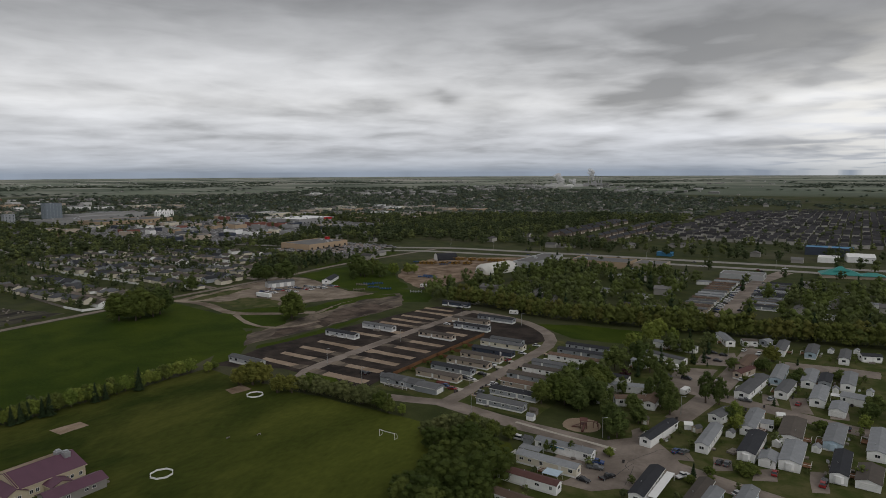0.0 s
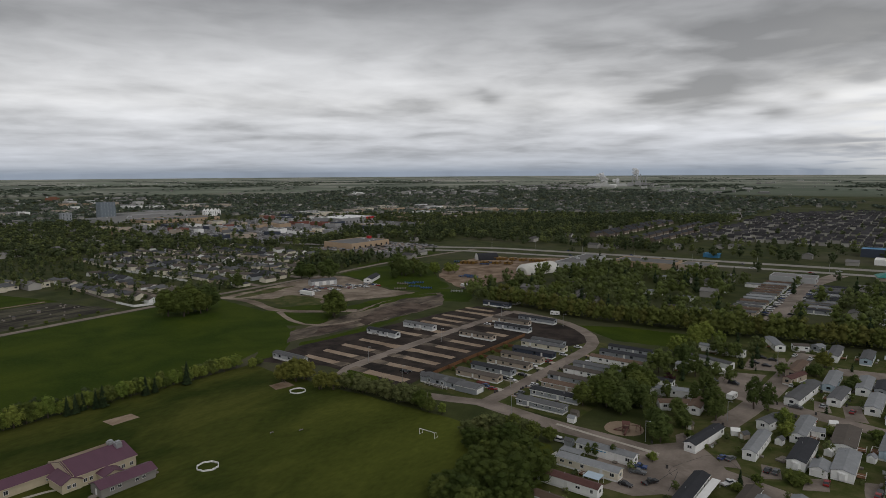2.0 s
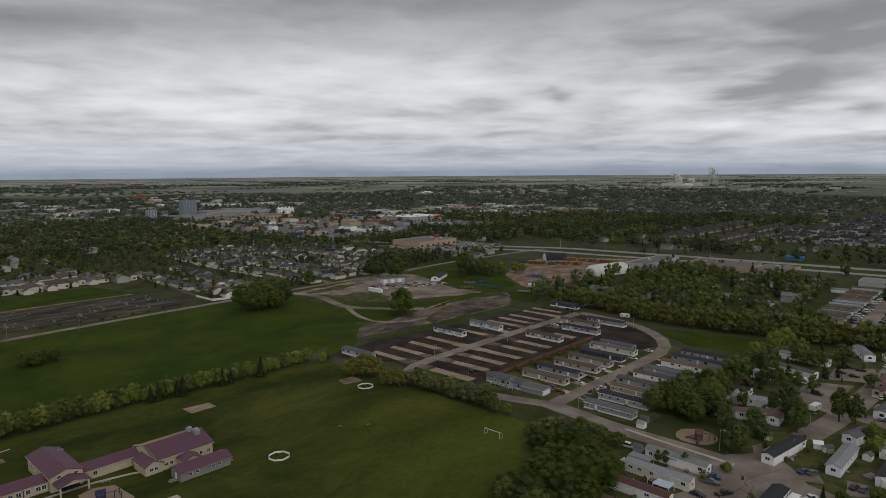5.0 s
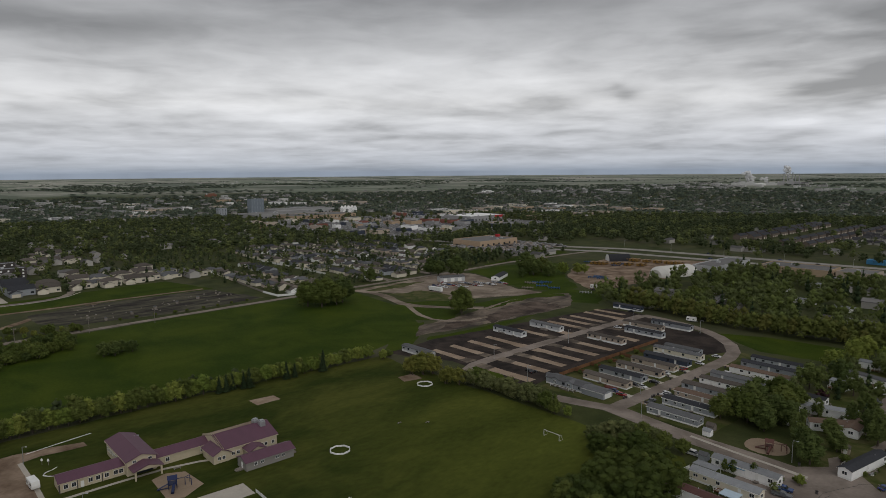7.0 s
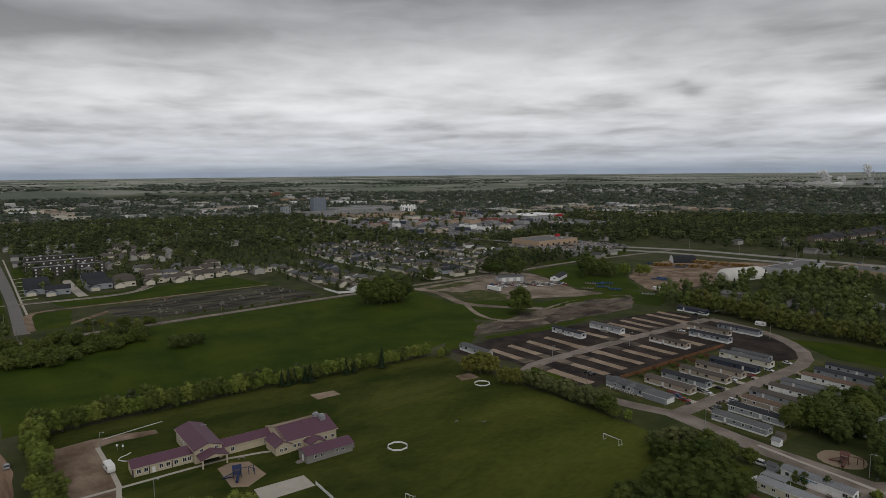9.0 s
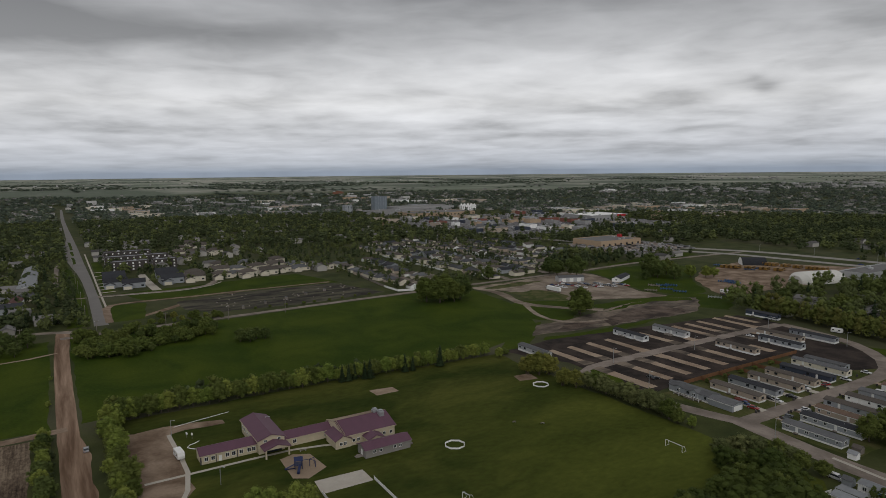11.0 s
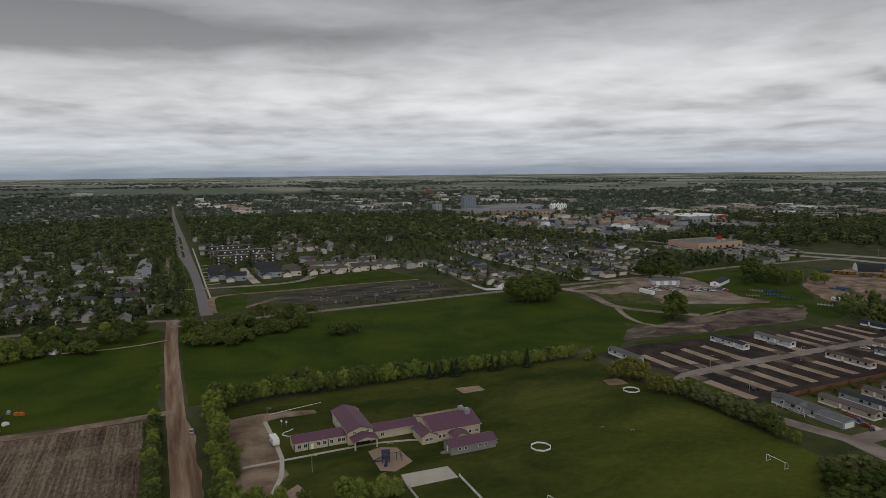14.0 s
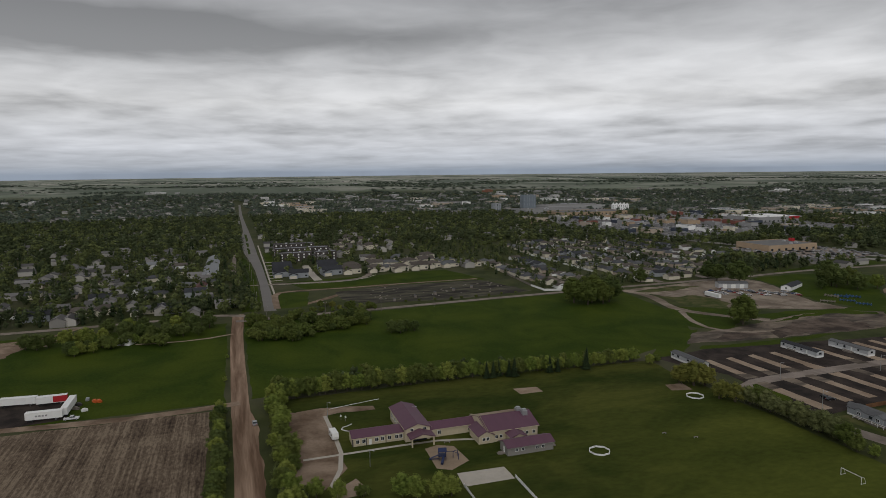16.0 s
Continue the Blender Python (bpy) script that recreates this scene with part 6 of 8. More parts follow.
for k in range(78):
    x, y = r.uniform(-2150, -1500), r.uniform(60, 1250)
    if k > 44:
        x, y = r.uniform(-1250, -780), r.uniform(1020, 1500)
    w, d = r.uniform(14, 50), r.uniform(20, 60)
    big_building("store", "low flat-roofed shop with a pale front", "store", x - w / 2, x + w / 2, y - d / 2, y + d / 2, r.uniform(6, 8.5), r.choice((BEIGE, MALLGREY, TAN, CREAM, WHITE)), r.choice((FLATROOF, R_GREY, R_TAUPE, R_PALE)), strips=False, group="roadside shops")
patch("car_park", [(-1200, 545), (-760, 545), (-740, 720), (-780, 1010), (-1060, 1010), (-1230, 850)], LOT, "wide asphalt car parks round the shops", 4.0, 12)
patch("car_park", [(-660, 590), (-560, 575), (-520, 640), (-540, 700), (-650, 705)], ROAD, "asphalt car park beside the tan store", 2.0, 8)

# ---- yards, halls and roadside places ----
hall = thing("fabric_hall", "long white fabric storage hall with a rounded roof", "hall", pose(-308, 572, 0, 0, 0, 74))
arch = Shape()
R, seg = 13.0, 14
ring = [(-math.cos(math.pi * k / seg) * R, math.sin(math.pi * k / seg) * R * 0.72) for k in range(seg + 1)]
for (y0, z0), (y1, z1) in zip(ring, ring[1:]):
    arch.face((-17, y0, z0), (20, y0, z0), (20, y1, z1), (-17, y1, z1))
arch.face(*[(20, y, z) for y, z in ring])
for k in range(seg):
    arch.face((-17, *ring[k]), (-17, *ring[k + 1]), (-22, ring[k + 1][0] * 0.6, ring[k + 1][1] * 0.7), (-22, ring[k][0] * 0.6, ring[k][1] * 0.7))
arch.face(*[(-22, y * 0.6, z * 0.7) for y, z in ring])
part("fabric_skin", arch, CANVAS, hall)
part("door", Shape().box(-22.1, -22.0, -3, 3, 0, 4), TIN, hall)
big_building("warehouse", "long pale metal warehouse by the highway", "warehouse", -309, -285, 612, 690, 5.5, TIN, FLATROOF)
big_building("shop", "tan low shop building near the highway", "store", -262, -200, 655, 690, 6, TAN, FLATROOF)
big_building("shop", "white low workshop by the highway", "store", -195, -165, 660, 690, 6, BEIGE, FLATROOF)
big_building("motel", "grey flat-roofed roadside plaza", "store", -109, -72, 645, 668, 4.2, TIN, FLATROOF)
big_building("workshop", "blue-fronted store by the highway", "store", -55, -5, 880, 905, 9, NAVY, BRIGHTBLUE)
big_building("workshop", "white sheds with pale roofs", "store", -38, -18, 812, 836, 5, WHITE, TRIM)
mobile_home(-12, 838, 14, 842, WHITE, TRIM, 22, eave=6, rise=3, steps=False, name="barn", group="barns", label="white barn with a pale roof")
big_building("workshop", "small blue-roofed shop by the highway", "store", -203, -186, 780, 792, 4.0, BRIGHTBLUE, BRIGHTBLUE)
lodge = thing("roadhouse", "roadhouse with broad teal hipped roofs", "restaurant", pose(-14, 708, 0, 0, 0, 10) @ Matrix.Diagonal((0.8, 0.8, 0.8, 1)))
part("wall", Shape().box(-20, 20, -12, 12, 0, 4), BEIGE, lodge)
part("roof", Shape().hip(-20, 20, -12, 12, 4, 10, 1.5, 0.3), TEAL, lodge)
part("side_wall", Shape().box(20, 44, -8, 8, 0, 3.5), BEIGE, lodge)
part("side_roof", Shape().hip(20, 44, -8, 8, 3.5, 7.0, 1.5, 0.3), TEAL, lodge)
part("turret_roof", Shape().hip(-8, 8, -6, 6, 8, 13, 0.5, 0.2), TEAL, lodge)
quonset = thing("machine_shed", "dark grey rounded machine shed with a white end", "shed", pose(-401, 622, 0, 0, 0, 50))
half = Shape()
ring = [(-math.cos(math.pi * k / 10) * 8, math.sin(math.pi * k / 10) * 7.5) for k in range(11)]
for (y0, z0), (y1, z1) in zip(ring, ring[1:]):
    half.face((-12, y0, z0), (12, y0, z0), (12, y1, z1), (-12, y1, z1))
part("shell", half, R_DARK, quonset)
part("end_wall", Shape().face(*[(11.9, y, z) for y, z in ring]), TRIM, quonset)
part("end_wall", Shape().face(*[(-11.9, y, z) for y, z in reversed(ring)]), TRIM, quonset)
depot = thing("workshop", "long low blue-grey metal workshop in the dirt lot", "workshop", pose(-432, 397, 0, 0, 0, 68))
part("wall", Shape().gable(-12, 12, -4.5, 4.5, 0, 4.2, 5.4), TIN, depot)
part("roof", Shape().slopes(-12, 12, -4.5, 4.5, 4.2, 5.4, 0.3), R_GREY, depot)
for x in (-7, 0, 7):
    part("bay_door", Shape().box(x - 1.8, x + 1.8, -4.58, -4.5, 0, 3.4), TRIM, depot)
mobile_home(-405.0, 427.6, -418.1, 453.1, WHITE, R_DARK, 8, eave=3, rise=1.6, steps=False, name="cottage", group="cottages", label="small white cottage with dark roof")
for ax, ay, bx, by, w, roof in ((-633.1, -22.0, -777.6, -19.1, 13, R_PALE), (-735.1, -92.8, -743.7, -73.7, 11, R_PALE), (-567.3, -76.2, -579.1, -63.5, 11, R_GREY), (-560.3, -29.6, -588.8, -25.9, 9, R_RED), (-716.5, -60.0, -721.1, -41.0, 10, R_TAUPE)):
    mobile_home(ax, ay, bx, by, WHITE, roof, w, eave=5.2, rise=2.4, steps=False, name="terrace_house", group="terraces", label="two-storey pale terrace house with gabled roof")
# rows of trailers by the highway
for y in range(478, 632, 11):
    mobile_home(-107, y, -88, y + 1, r.choice((WHITE, BEIGE, GREY)), r.choice((R_PALE, R_PALE, R_GREY, R_BROWN)), 5.6, steps=False, group="trailer rows")
    if y > 500:
        mobile_home(-66, y, -47, y + 1, r.choice((WHITE, BEIGE, GREY)), r.choice((R_PALE, R_GREY, R_DARK)), 5.6, steps=False, group="trailer rows")
for x, y in ((-214, 560), (-200, 600), (-225, 590), (-180, 520), (-140, 560), (-150, 510), (-190, 640), (-240, 545), (-20, 500), (-30, 540), (0, 560), (20, 520), (-10, 600), (30, 600), (-130, 470), (-120, 600)):
    mobile_home(x, y, x + 15, y + r.uniform(-2, 2), WHITE, R_PALE, 5.6, steps=False, group="trailers among trees")
r = random.Random(31)
DULLBRICK = paint("brown_brick_cladding", (0.150, 0.120, 0.100), 0.85, (2, 0.1), (0.2, 0.15))
# long rows of dark-roofed town houses past the highway
for x, y0, y1 in ((-405, 930, 1220), (-385, 930, 1220), (-330, 890, 1220), (-300, 890, 1220)):
    y = y0
    while y < y1:
        big = thing("town_house", "long brown-grey row of town houses", "town house", at(x, y + 13, 90), "town house rows")
        part("wall", Shape().gable(-13, 13, -5, 5, 0, 5.5, 8.1), DULLBRICK, big)
        part("roof", Shape().slopes(-13, 13, -5, 5, 5.5, 8.1, 0.4), R_DARK, big)
        for j in range(4):
            part("garage_door", SUBGATE, CREAM, big, m=pose(-9.5 + 6.4 * j, -5.03, 0))
        y += 32

# ---- more trees by hand ----
r = random.Random(3)
for k in range(64):
    # thicket at the corner of the meadow
    q = (k + 0.5) / 64
    y = 8 + 78 * q
    x = r.uniform(-445, -399 + 16 * math.sin(math.pi * min(1, q * 1.7)) * (q < 0.6) - 6 * q)
    plant(r.choice(("shrub", "soft", "dark", "shrub", "soft")), x, y, r.uniform(5.5, 8.5))
plant("dark", -384, 92, 9), plant("dark", -381, 97, 8), plant("dark", -386, 99, 8), plant("spruce", -446, 10, 8)
row(["shrub", "green"], [(-462, 40), (-462, 100)], 8, 4, 2)
row(["dark", "shrub", "green"], [(-405, -40), (-412, -62), (-404, -88)], 5, 7, 4)
row(["dark", "green", "dark"], [(-420, -22), (-428, -50), (-425, -85), (-415, -120)], 6, 10, 5)
row(["dark", "dark", "green"], [(-437, -10), (-444, -40), (-443, -80)], 7, 10, 5)
row(["dark", "green"], [(-398, -70), (-400, -95)], 7, 8, 4)
row(["green"], [(-300, -6), (-340, -7), (-380, -6)], 30, 2.5, 1)
wood(["spruce", "dark", "spruce"], [(-500, -10), (-497, -50), (-500, -110), (-505, -170)], 7, 10, 5)
wood(["spruce", "dark"], [(-478, -60), (-480, -100), (-482, -150)], 6, 7, 3)
wood(["dark", "light"], [(-470, 12), (-520, 10), (-580, 2), (-640, -4)], 9, 9, 5)
row(["shrub"], [(-474, 120), (-470, 165), (-478, 225)], 12, 2.2, 2)
wood(["spruce"], [(-622, 118), (-626, 200)], 14, 6, 3)
wood(["dark", "light"], [(-486, 245), (-488, 330)], 13, 7, 3)
# trees round the school
for kind, x, y, h in (("green", -183.7, 46.3, 8.5), ("green", -181.1, 49.9, 8), ("green", -179.7, 57.1, 8.5), ("green", -179.2, 60.9, 7), ("shrub", -188.5, 34.5, 4), ("green", -191.8, 21.0, 7), ("green", -188.5, 27.5, 7)):
    plant(kind, x, y, h)
# olive willows at the corner of the field
for kind, x, y, h in (("olive", -242.8, 196.8, 10), ("olive", -239.6, 200.4, 12), ("olive", -235.9, 203.4, 11), ("olive", -219.6, 199.4, 9), ("olive", -215.4, 202.4, 9), ("green", -273.1, 201.2, 6), ("shrub", -276.3, 207.0, 4)):
    plant(kind, x, y, h)
# big trees by the lots
for kind, x, y, h in (("dark", -406.7, 478.1, 20), ("dark", -414.9, 482.5, 22), ("dark", -400.6, 476.6, 18), ("soft", -406.9, 496.5, 17), ("dark", -386.8, 483.0, 15), ("dark", -400.0, 459.7, 10), ("green", -383.5, 500.6, 13), ("green", -376.3, 513.3, 12), ("green", -372.7, 519.7, 10), ("dark", -440.4, 412.6, 22),
                      ("dark", -463.6, 410.0, 16), ("dark", -472.6, 407.5, 17), ("dark", -480.6, 341.9, 14), ("green", -297, 470.3, 9), ("soft", -303, 477.5, 8), ("dark", -280.4, 476.3, 9), ("soft", -236, 472, 12), ("soft", -228, 476, 12)):
    plant(kind, x, y, h)
wood(["dark", "dark", "spruce"], [(-492, 425), (-495, 470), (-500, 520), (-490, 560)], 8, 14, 5)
wood(["dark", "light"], [(-512, 440), (-520, 500), (-520, 560)], 9, 15, 5)
for off, h in ((0, 12), (9, 14), (18, 15), (28, 15)):
    wood(["dark", "spruce", "dark"], [(-744 - off, 735 + off), (-625 - off, 815 + off), (-560 - off, 905 + off), (-520 - off, 966 + off), (-470 - off, 1180 + off), (-455 - off, 1390 + off)], 8, h, 4)
# the village
for kind, x, y, h in (("poplar", -74.0, 295.3, 13), ("poplar", -61.7, 265.9, 15), ("poplar", -64.7, 271.6, 12), ("poplar", -52.0, 288.5, 15), ("poplar", -46.7, 289.5, 13), ("dark", -100.6, 314.1, 14), ("poplar", -84.3, 318.8, 13), ("dark", -72.7, 231.9, 11), ("poplar", -75.7, 236.3, 12),
                      ("green", -35.3, 261.9, 8), ("shrub", -20.3, 277.9, 3.4), ("dark", -94.7, 335.2, 12), ("green", -102.0, 349.7, 12), ("green", -99.0, 372.5, 14), ("green", -98.3, 388.1, 13), ("green", -89.5, 385.8, 9)):
    plant(kind, x, y, h)
for kind, x, y, h in (("poplar", -89.9, 205.8, 5), ("poplar", -87.4, 206.5, 5), ("poplar", -81.4, 208.0, 6), ("spruce", -82.2, 207.5, 5), ("green", -69.5, 213.9, 4), ("shrub", -26.7, 223.9, 3.2), ("shrub", -24.7, 227.2, 3.0), ("shrub", -36.2, 213.4, 2.4), ("plum", -91.7, 301.5, 6),
                      ("dark", -76.1, 365.8, 9), ("olive", -35.5, 372.2, 9), ("dark", -22.2, 337.3, 6), ("dark", 9.7, 310.9, 9), ("dark", 7.3, 302.2, 8), ("green", 5.8, 291.1, 6), ("dark", -50.6, 345.4, 7), ("shrub", -41.9, 329.8, 3), ("dark", -38.6, 352.9, 6)):
    plant(kind, x, y, h)
r = random.Random(77)
for k in range(40):
    x, y = r.uniform(-95, 40), r.uniform(240, 398)
    if abs(x + 49) < 9 or abs(y - (291 - 0.22 * x - 11)) < 8:
        continue
    wood([r.choice(("dark", "light", "dark", "spruce"))], [(x, y), (x + 1, y)], 5, r.uniform(2.5, 6.5), 0.5)
row(["shrub", "dark"], [(-186, 252), (-186, 315)], 13, 2.2, 1)
for k in range(34):
    # overgrown gardens on the near side of the village street
    x, y = r.uniform(-104, -62), r.uniform(292, 392)
    if abs(x + 49) > 10:
        wood([r.choice(("dark", "dark", "light", "spruce"))], [(x, y), (x + 1, y)], 5, r.uniform(5, 10), 0.5)
for x, y, h in ((-90, 262, 11), (-95, 250, 10), (-84, 252, 11), (-80, 244, 9), (-76, 262, 8), (-70, 250, 8), (-68, 276, 10), (-74, 280, 11), (-86, 280, 9)):
    plant("dark" if y % 4 else "poplar", x, y, h)

# clipped bushes and small trees in the front gardens
for kind, x, y, h in (("shrub", -29.0, 226.7, 4), ("shrub", -26.7, 227.3, 4), ("shrub", -22.7, 275.7, 4), ("green", -38.4, 274.6, 8), ("dark", -39.5, 272.4, 6), ("shrub", -8.1, 280.4, 4.5), ("dark", -20.7, 346.9, 6), ("dark", -18.5, 342.4, 5), ("dark", -4.5, 353.8, 6), ("dark", -36.4, 353.0, 7),
                      ("shrub", -41.4, 209.4, 3), ("spruce", -41.4, 214.0, 5), ("shrub", -37.5, 218.5, 3), ("dark", -89.6, 317.2, 8), ("shrub", -59.4, 236.8, 1.6), ("shrub", -57.8, 236.7, 1.6), ("shrub", -65.4, 242.7, 3), ("shrub", -71.2, 216.0, 2), ("shrub", -62.2, 235.2, 1.5), ("dark", -78.3, 243.0, 9), ("shrub", -73.8, 239.4, 4)):
    plant(kind, x, y, h)

for ax, ay, bx, by, half in YARDS:
    # low bushes along the walls of the older homes
    u = Vector((bx - ax, by - ay)).normalized()
    side = Vector((-u.y, u.x))
    for k in range(4):
        q = Vector((ax, ay)) + u * r.uniform(-2, math.hypot(bx - ax, by - ay) + 2) + side * r.choice((-1, 1)) * (half + r.uniform(0.8, 3.2))
        h = r.choice((1.2, 1.6, 2.2, 3.4))
        (near_dark if k % 3 else near_light).append((q.x, q.y, h, h * r.uniform(0.9, 1.4)))

# ---- woods and far gardens: too many trees to count ----
def template(seed, count, size, hearty, cone=False):
    q = random.Random(seed)
    if cone:
        spots = [(0, 0, 0.16, 0.24, 1), (0, 0, 0.4, 0.19, 1), (0, 0, 0.62, 0.13, 1.3), (0, 0, 0.84, 0.07, 1.8)]
    else:
        spots = [(a * 10 ** -1, b * 10 ** -1, c * 10 ** -1, d * 10 ** -1, e) for a, b, c, d, e in crown_spots(q, 10, 5.0, 0.2, 8)]
    v, f = leaves(q, spots, count, size, 0.5, 0.84, 1.06)
    hearts = []
    for cx, cy, cz, rad, squash in spots[-hearty:]:
        i, k = len(v), rad * 0.85
        v += [(cx + k, cy, cz), (cx, cy + k, cz), (cx - k, cy, cz), (cx, cy - k, cz), (cx, cy, cz + k * squash), (cx, cy, cz - k * squash)]
        hearts += [(i, i + 1, i + 4), (i + 1, i + 2, i + 4), (i + 2, i + 3, i + 4), (i + 3, i, i + 4), (i + 1, i, i + 5), (i + 2, i + 1, i + 5), (i + 3, i + 2, i + 5), (i, i + 3, i + 5)]
    return np.array(v, dtype=np.float32), np.array(f, dtype=np.int32), np.array(hearts, dtype=np.int32)


def stamp(name, label, spots, templates, material, category="trees"):
    """One mesh out of many stamped crowns; a spot is x, y, height, width."""
    q = np.random.RandomState(len(spots))
    vs, fs, loops, count = [], [], [], 0
    for k, (x, y, h, w) in enumerate(spots):
        v, quads, tris = templates[q.randint(len(templates))]
        a = q.uniform(0, 6.28)
        c, s = math.cos(a), math.sin(a)
        p = np.empty_like(v)
        x, y, size = afar(x, y)
        p[:, 0] = (v[:, 0] * c - v[:, 1] * s) * w * size + x
        p[:, 1] = (v[:, 0] * s + v[:, 1] * c) * w * size + y
        p[:, 2] = v[:, 2] * h * size + land(x, y)
        vs.append(p)
        fs.append((quads + count, tris + count))
        count += len(v)
    verts = np.concatenate(vs)
    quads = np.concatenate([a for a, b in fs])
    tris = np.concatenate([b for a, b in fs])
    m = bpy.data.meshes.new(name)
    m.vertices.add(len(verts))
    m.vertices.foreach_set("co", verts.ravel())
    idx = np.concatenate([quads.ravel(), tris.ravel()])
    m.loops.add(len(idx))
    m.loops.foreach_set("vertex_index", idx)
    m.polygons.add(len(quads) + len(tris))
    start = np.concatenate([np.arange(len(quads)) * 4, len(quads) * 4 + np.arange(len(tris)) * 3])
    m.polygons.foreach_set("loop_start", start.astype(np.int32))
    m.update(calc_edges=True)
    m.materials.append(material)
    return tagged(new(name, m), label, category, kind="stuff")


BOXES = (  # x0, x1, y0, y1, trees, houses
    (-464, 70, -400, 412, 0, 0), (-480, -440, -400, 720, 0, 0), (-624, -462, 36, 240, 0, 0), (-2400, -470, 12, 42, 0, 0), (-700, -624, 36, 215, 0.25, 0), (-860, -478, 240, 560, 1.15, 0), (-1050, -720, 42, 240, 0.75, 0.8),
    (-1200, -740, 540, 1010, 0.10, 0), (-1510, -1200, 600, 950, 0.14, 0), (-480, -300, 330, 700, 0, 0), (-120, -42, 465, 650, 0.05, 0), (-330, -265, 500, 700, 0.15, 0), (-330, 130, 420, 640, 0.80, 0.5), (-662, -540, 560, 710, 0, 0),
    (-560, 700, 640, 790, 0.03, 0), (-430, -280, 860, 1250, 0.06, 0), (-770, -440, 830, 1180, 1.2, 0), (-250, 320, 800, 985, 0.10, 0.1), (-300, 400, 960, 2000, 0.04, 0), (-150, 900, 2100, 5000, 0.03, 0),
    (-1000, -850, 120, 260, 1.8, 0), (-1200, -860, 240, 540, 0.95, 1.0), (-1200, -470, -600, 12, 1.25, 1.2))


def zone(x, y):
    for x0, x1, y0, y1, trees, houses in BOXES:
        if x0 < x < x1 and y0 < y < y1:
            return trees, houses
    d = math.hypot(x, y)
    if d < edge_of_town(x, y):
        return 0.92, 0.5
    thin = noise.noise(Vector((x * 0.0011, y * 0.0016, 4.4)))
    return (0.9 if thin > 0.2 else 0.0), 0.03


TOWN_EDGE = ((-12, 1900), (0, 2250), (5, 2450), (13, 2950), (20, 3600), (27, 4500), (33, 4400), (42, 3700), (56, 3050), (70, 3000), (86, 3050), (103, 3250), (118, 3300))


def edge_of_town(x, y):
    """How far the town reaches in the direction of a place."""
    az = math.degrees(math.atan2(-x, y))
    d = TOWN_EDGE[-1][1]
    for (a, da), (b, db) in zip(TOWN_EDGE, TOWN_EDGE[1:]):
        if a <= az <= b:
            d = da + (db - da) * (az - a) / (b - a)
    return d * (1.0 + 0.12 * noise.noise(Vector((az * 0.25, 2.2, 0.7))))


mid_dark, mid_light, far_dark, far_light, roofs = [], [], [], [], []
r = random.Random(99)


def spread(r0, r1, count, put):
    for _ in range(count):
        d = math.sqrt(r.uniform(r0 * r0, r1 * r1))
        w = radians(r.uniform(-12, 116))
        put(-math.sin(w) * d, math.cos(w) * d)


def near_tree(x, y):
    if r.random() < zone(x, y)[0] * 0.62:
        h = r.uniform(4, 8.5) if x > -860 and y > 240 and x < -478 else r.uniform(9, 16) if x > -330 else r.uniform(5, 12)
        if r.random() < 0.10:
            cones.append((x, y, h * 1.15, h * 1.0))
        else:
            (near_light if r.random() < 0.5 else near_dark).append((x, y, h, h * r.uniform(0.85, 1.15)))


def mid_tree(x, y):
    if r.random() < zone(x, y)[0] * 0.8:
        h = r.uniform(8, 13)
        (mid_light if r.random() < 0.3 else mid_dark).append((x, y, h, h * r.uniform(1.0, 1.5)))


def far_tree(x, y):
    if r.random() < zone(x, y)[0]:
        h, d = r.uniform(6.5, 10.5), math.hypot(x, y)
        (far_light if r.random() < 0.25 else far_dark).append((x, y, h, r.uniform(15, 23) * (0.6 + d / 2400)))


def far_house(x, y):
    if r.random() < zone(x, y)[1] * 0.5:
        roofs.append((x, y))


def recede(d0, d1, count, put):
    """Like spread(), thinning out with the distance."""
    for _ in range(count):
        d = d0 * (d1 / d0) ** r.random()
        w = radians(r.uniform(-12, 116))
        put(-math.sin(w) * d, math.cos(w) * d)


spread(420, 900, 8500, near_tree)
spread(900, 1500, 15000, mid_tree)
recede(1500, 8000, 31000, far_tree)
spread(480, 1500, 2600, far_house)
recede(1500, 4600, 8500, far_house)
for k in range(110):
    # hedgerows and farmyards out on the plain
    d, w = 3000 * (4.0 ** r.random()), radians(r.uniform(-12, 116))
    x, y, turn, run = -math.sin(w) * d, math.cos(w) * d, r.choice((0, 90)), r.uniform(200, 1200)
    for j in range(int(run / 70)):
        far_dark.append((x + math.cos(radians(turn)) * 60 * j, y + math.sin(radians(turn)) * 60 * j, r.uniform(5, 9), r.uniform(60, 95)))
T_NEAR = [template(k, 74, 0.076, 6) for k in range(5)]
T_FINE = [template(80 + k, 230, 0.046, 6) for k in range(5)]
T_MID = [template(20 + k, 26, 0.13, 4) for k in range(4)]
T_FAR = [template(40 + k, 4, 0.12, 3) for k in range(5)]
T_CONE = [template(60 + k, 50, 0.065, 4, True) for k in range(3)]
def grove(spot):
    return -335 < spot[0] < 135 and 235 < spot[1] < 660


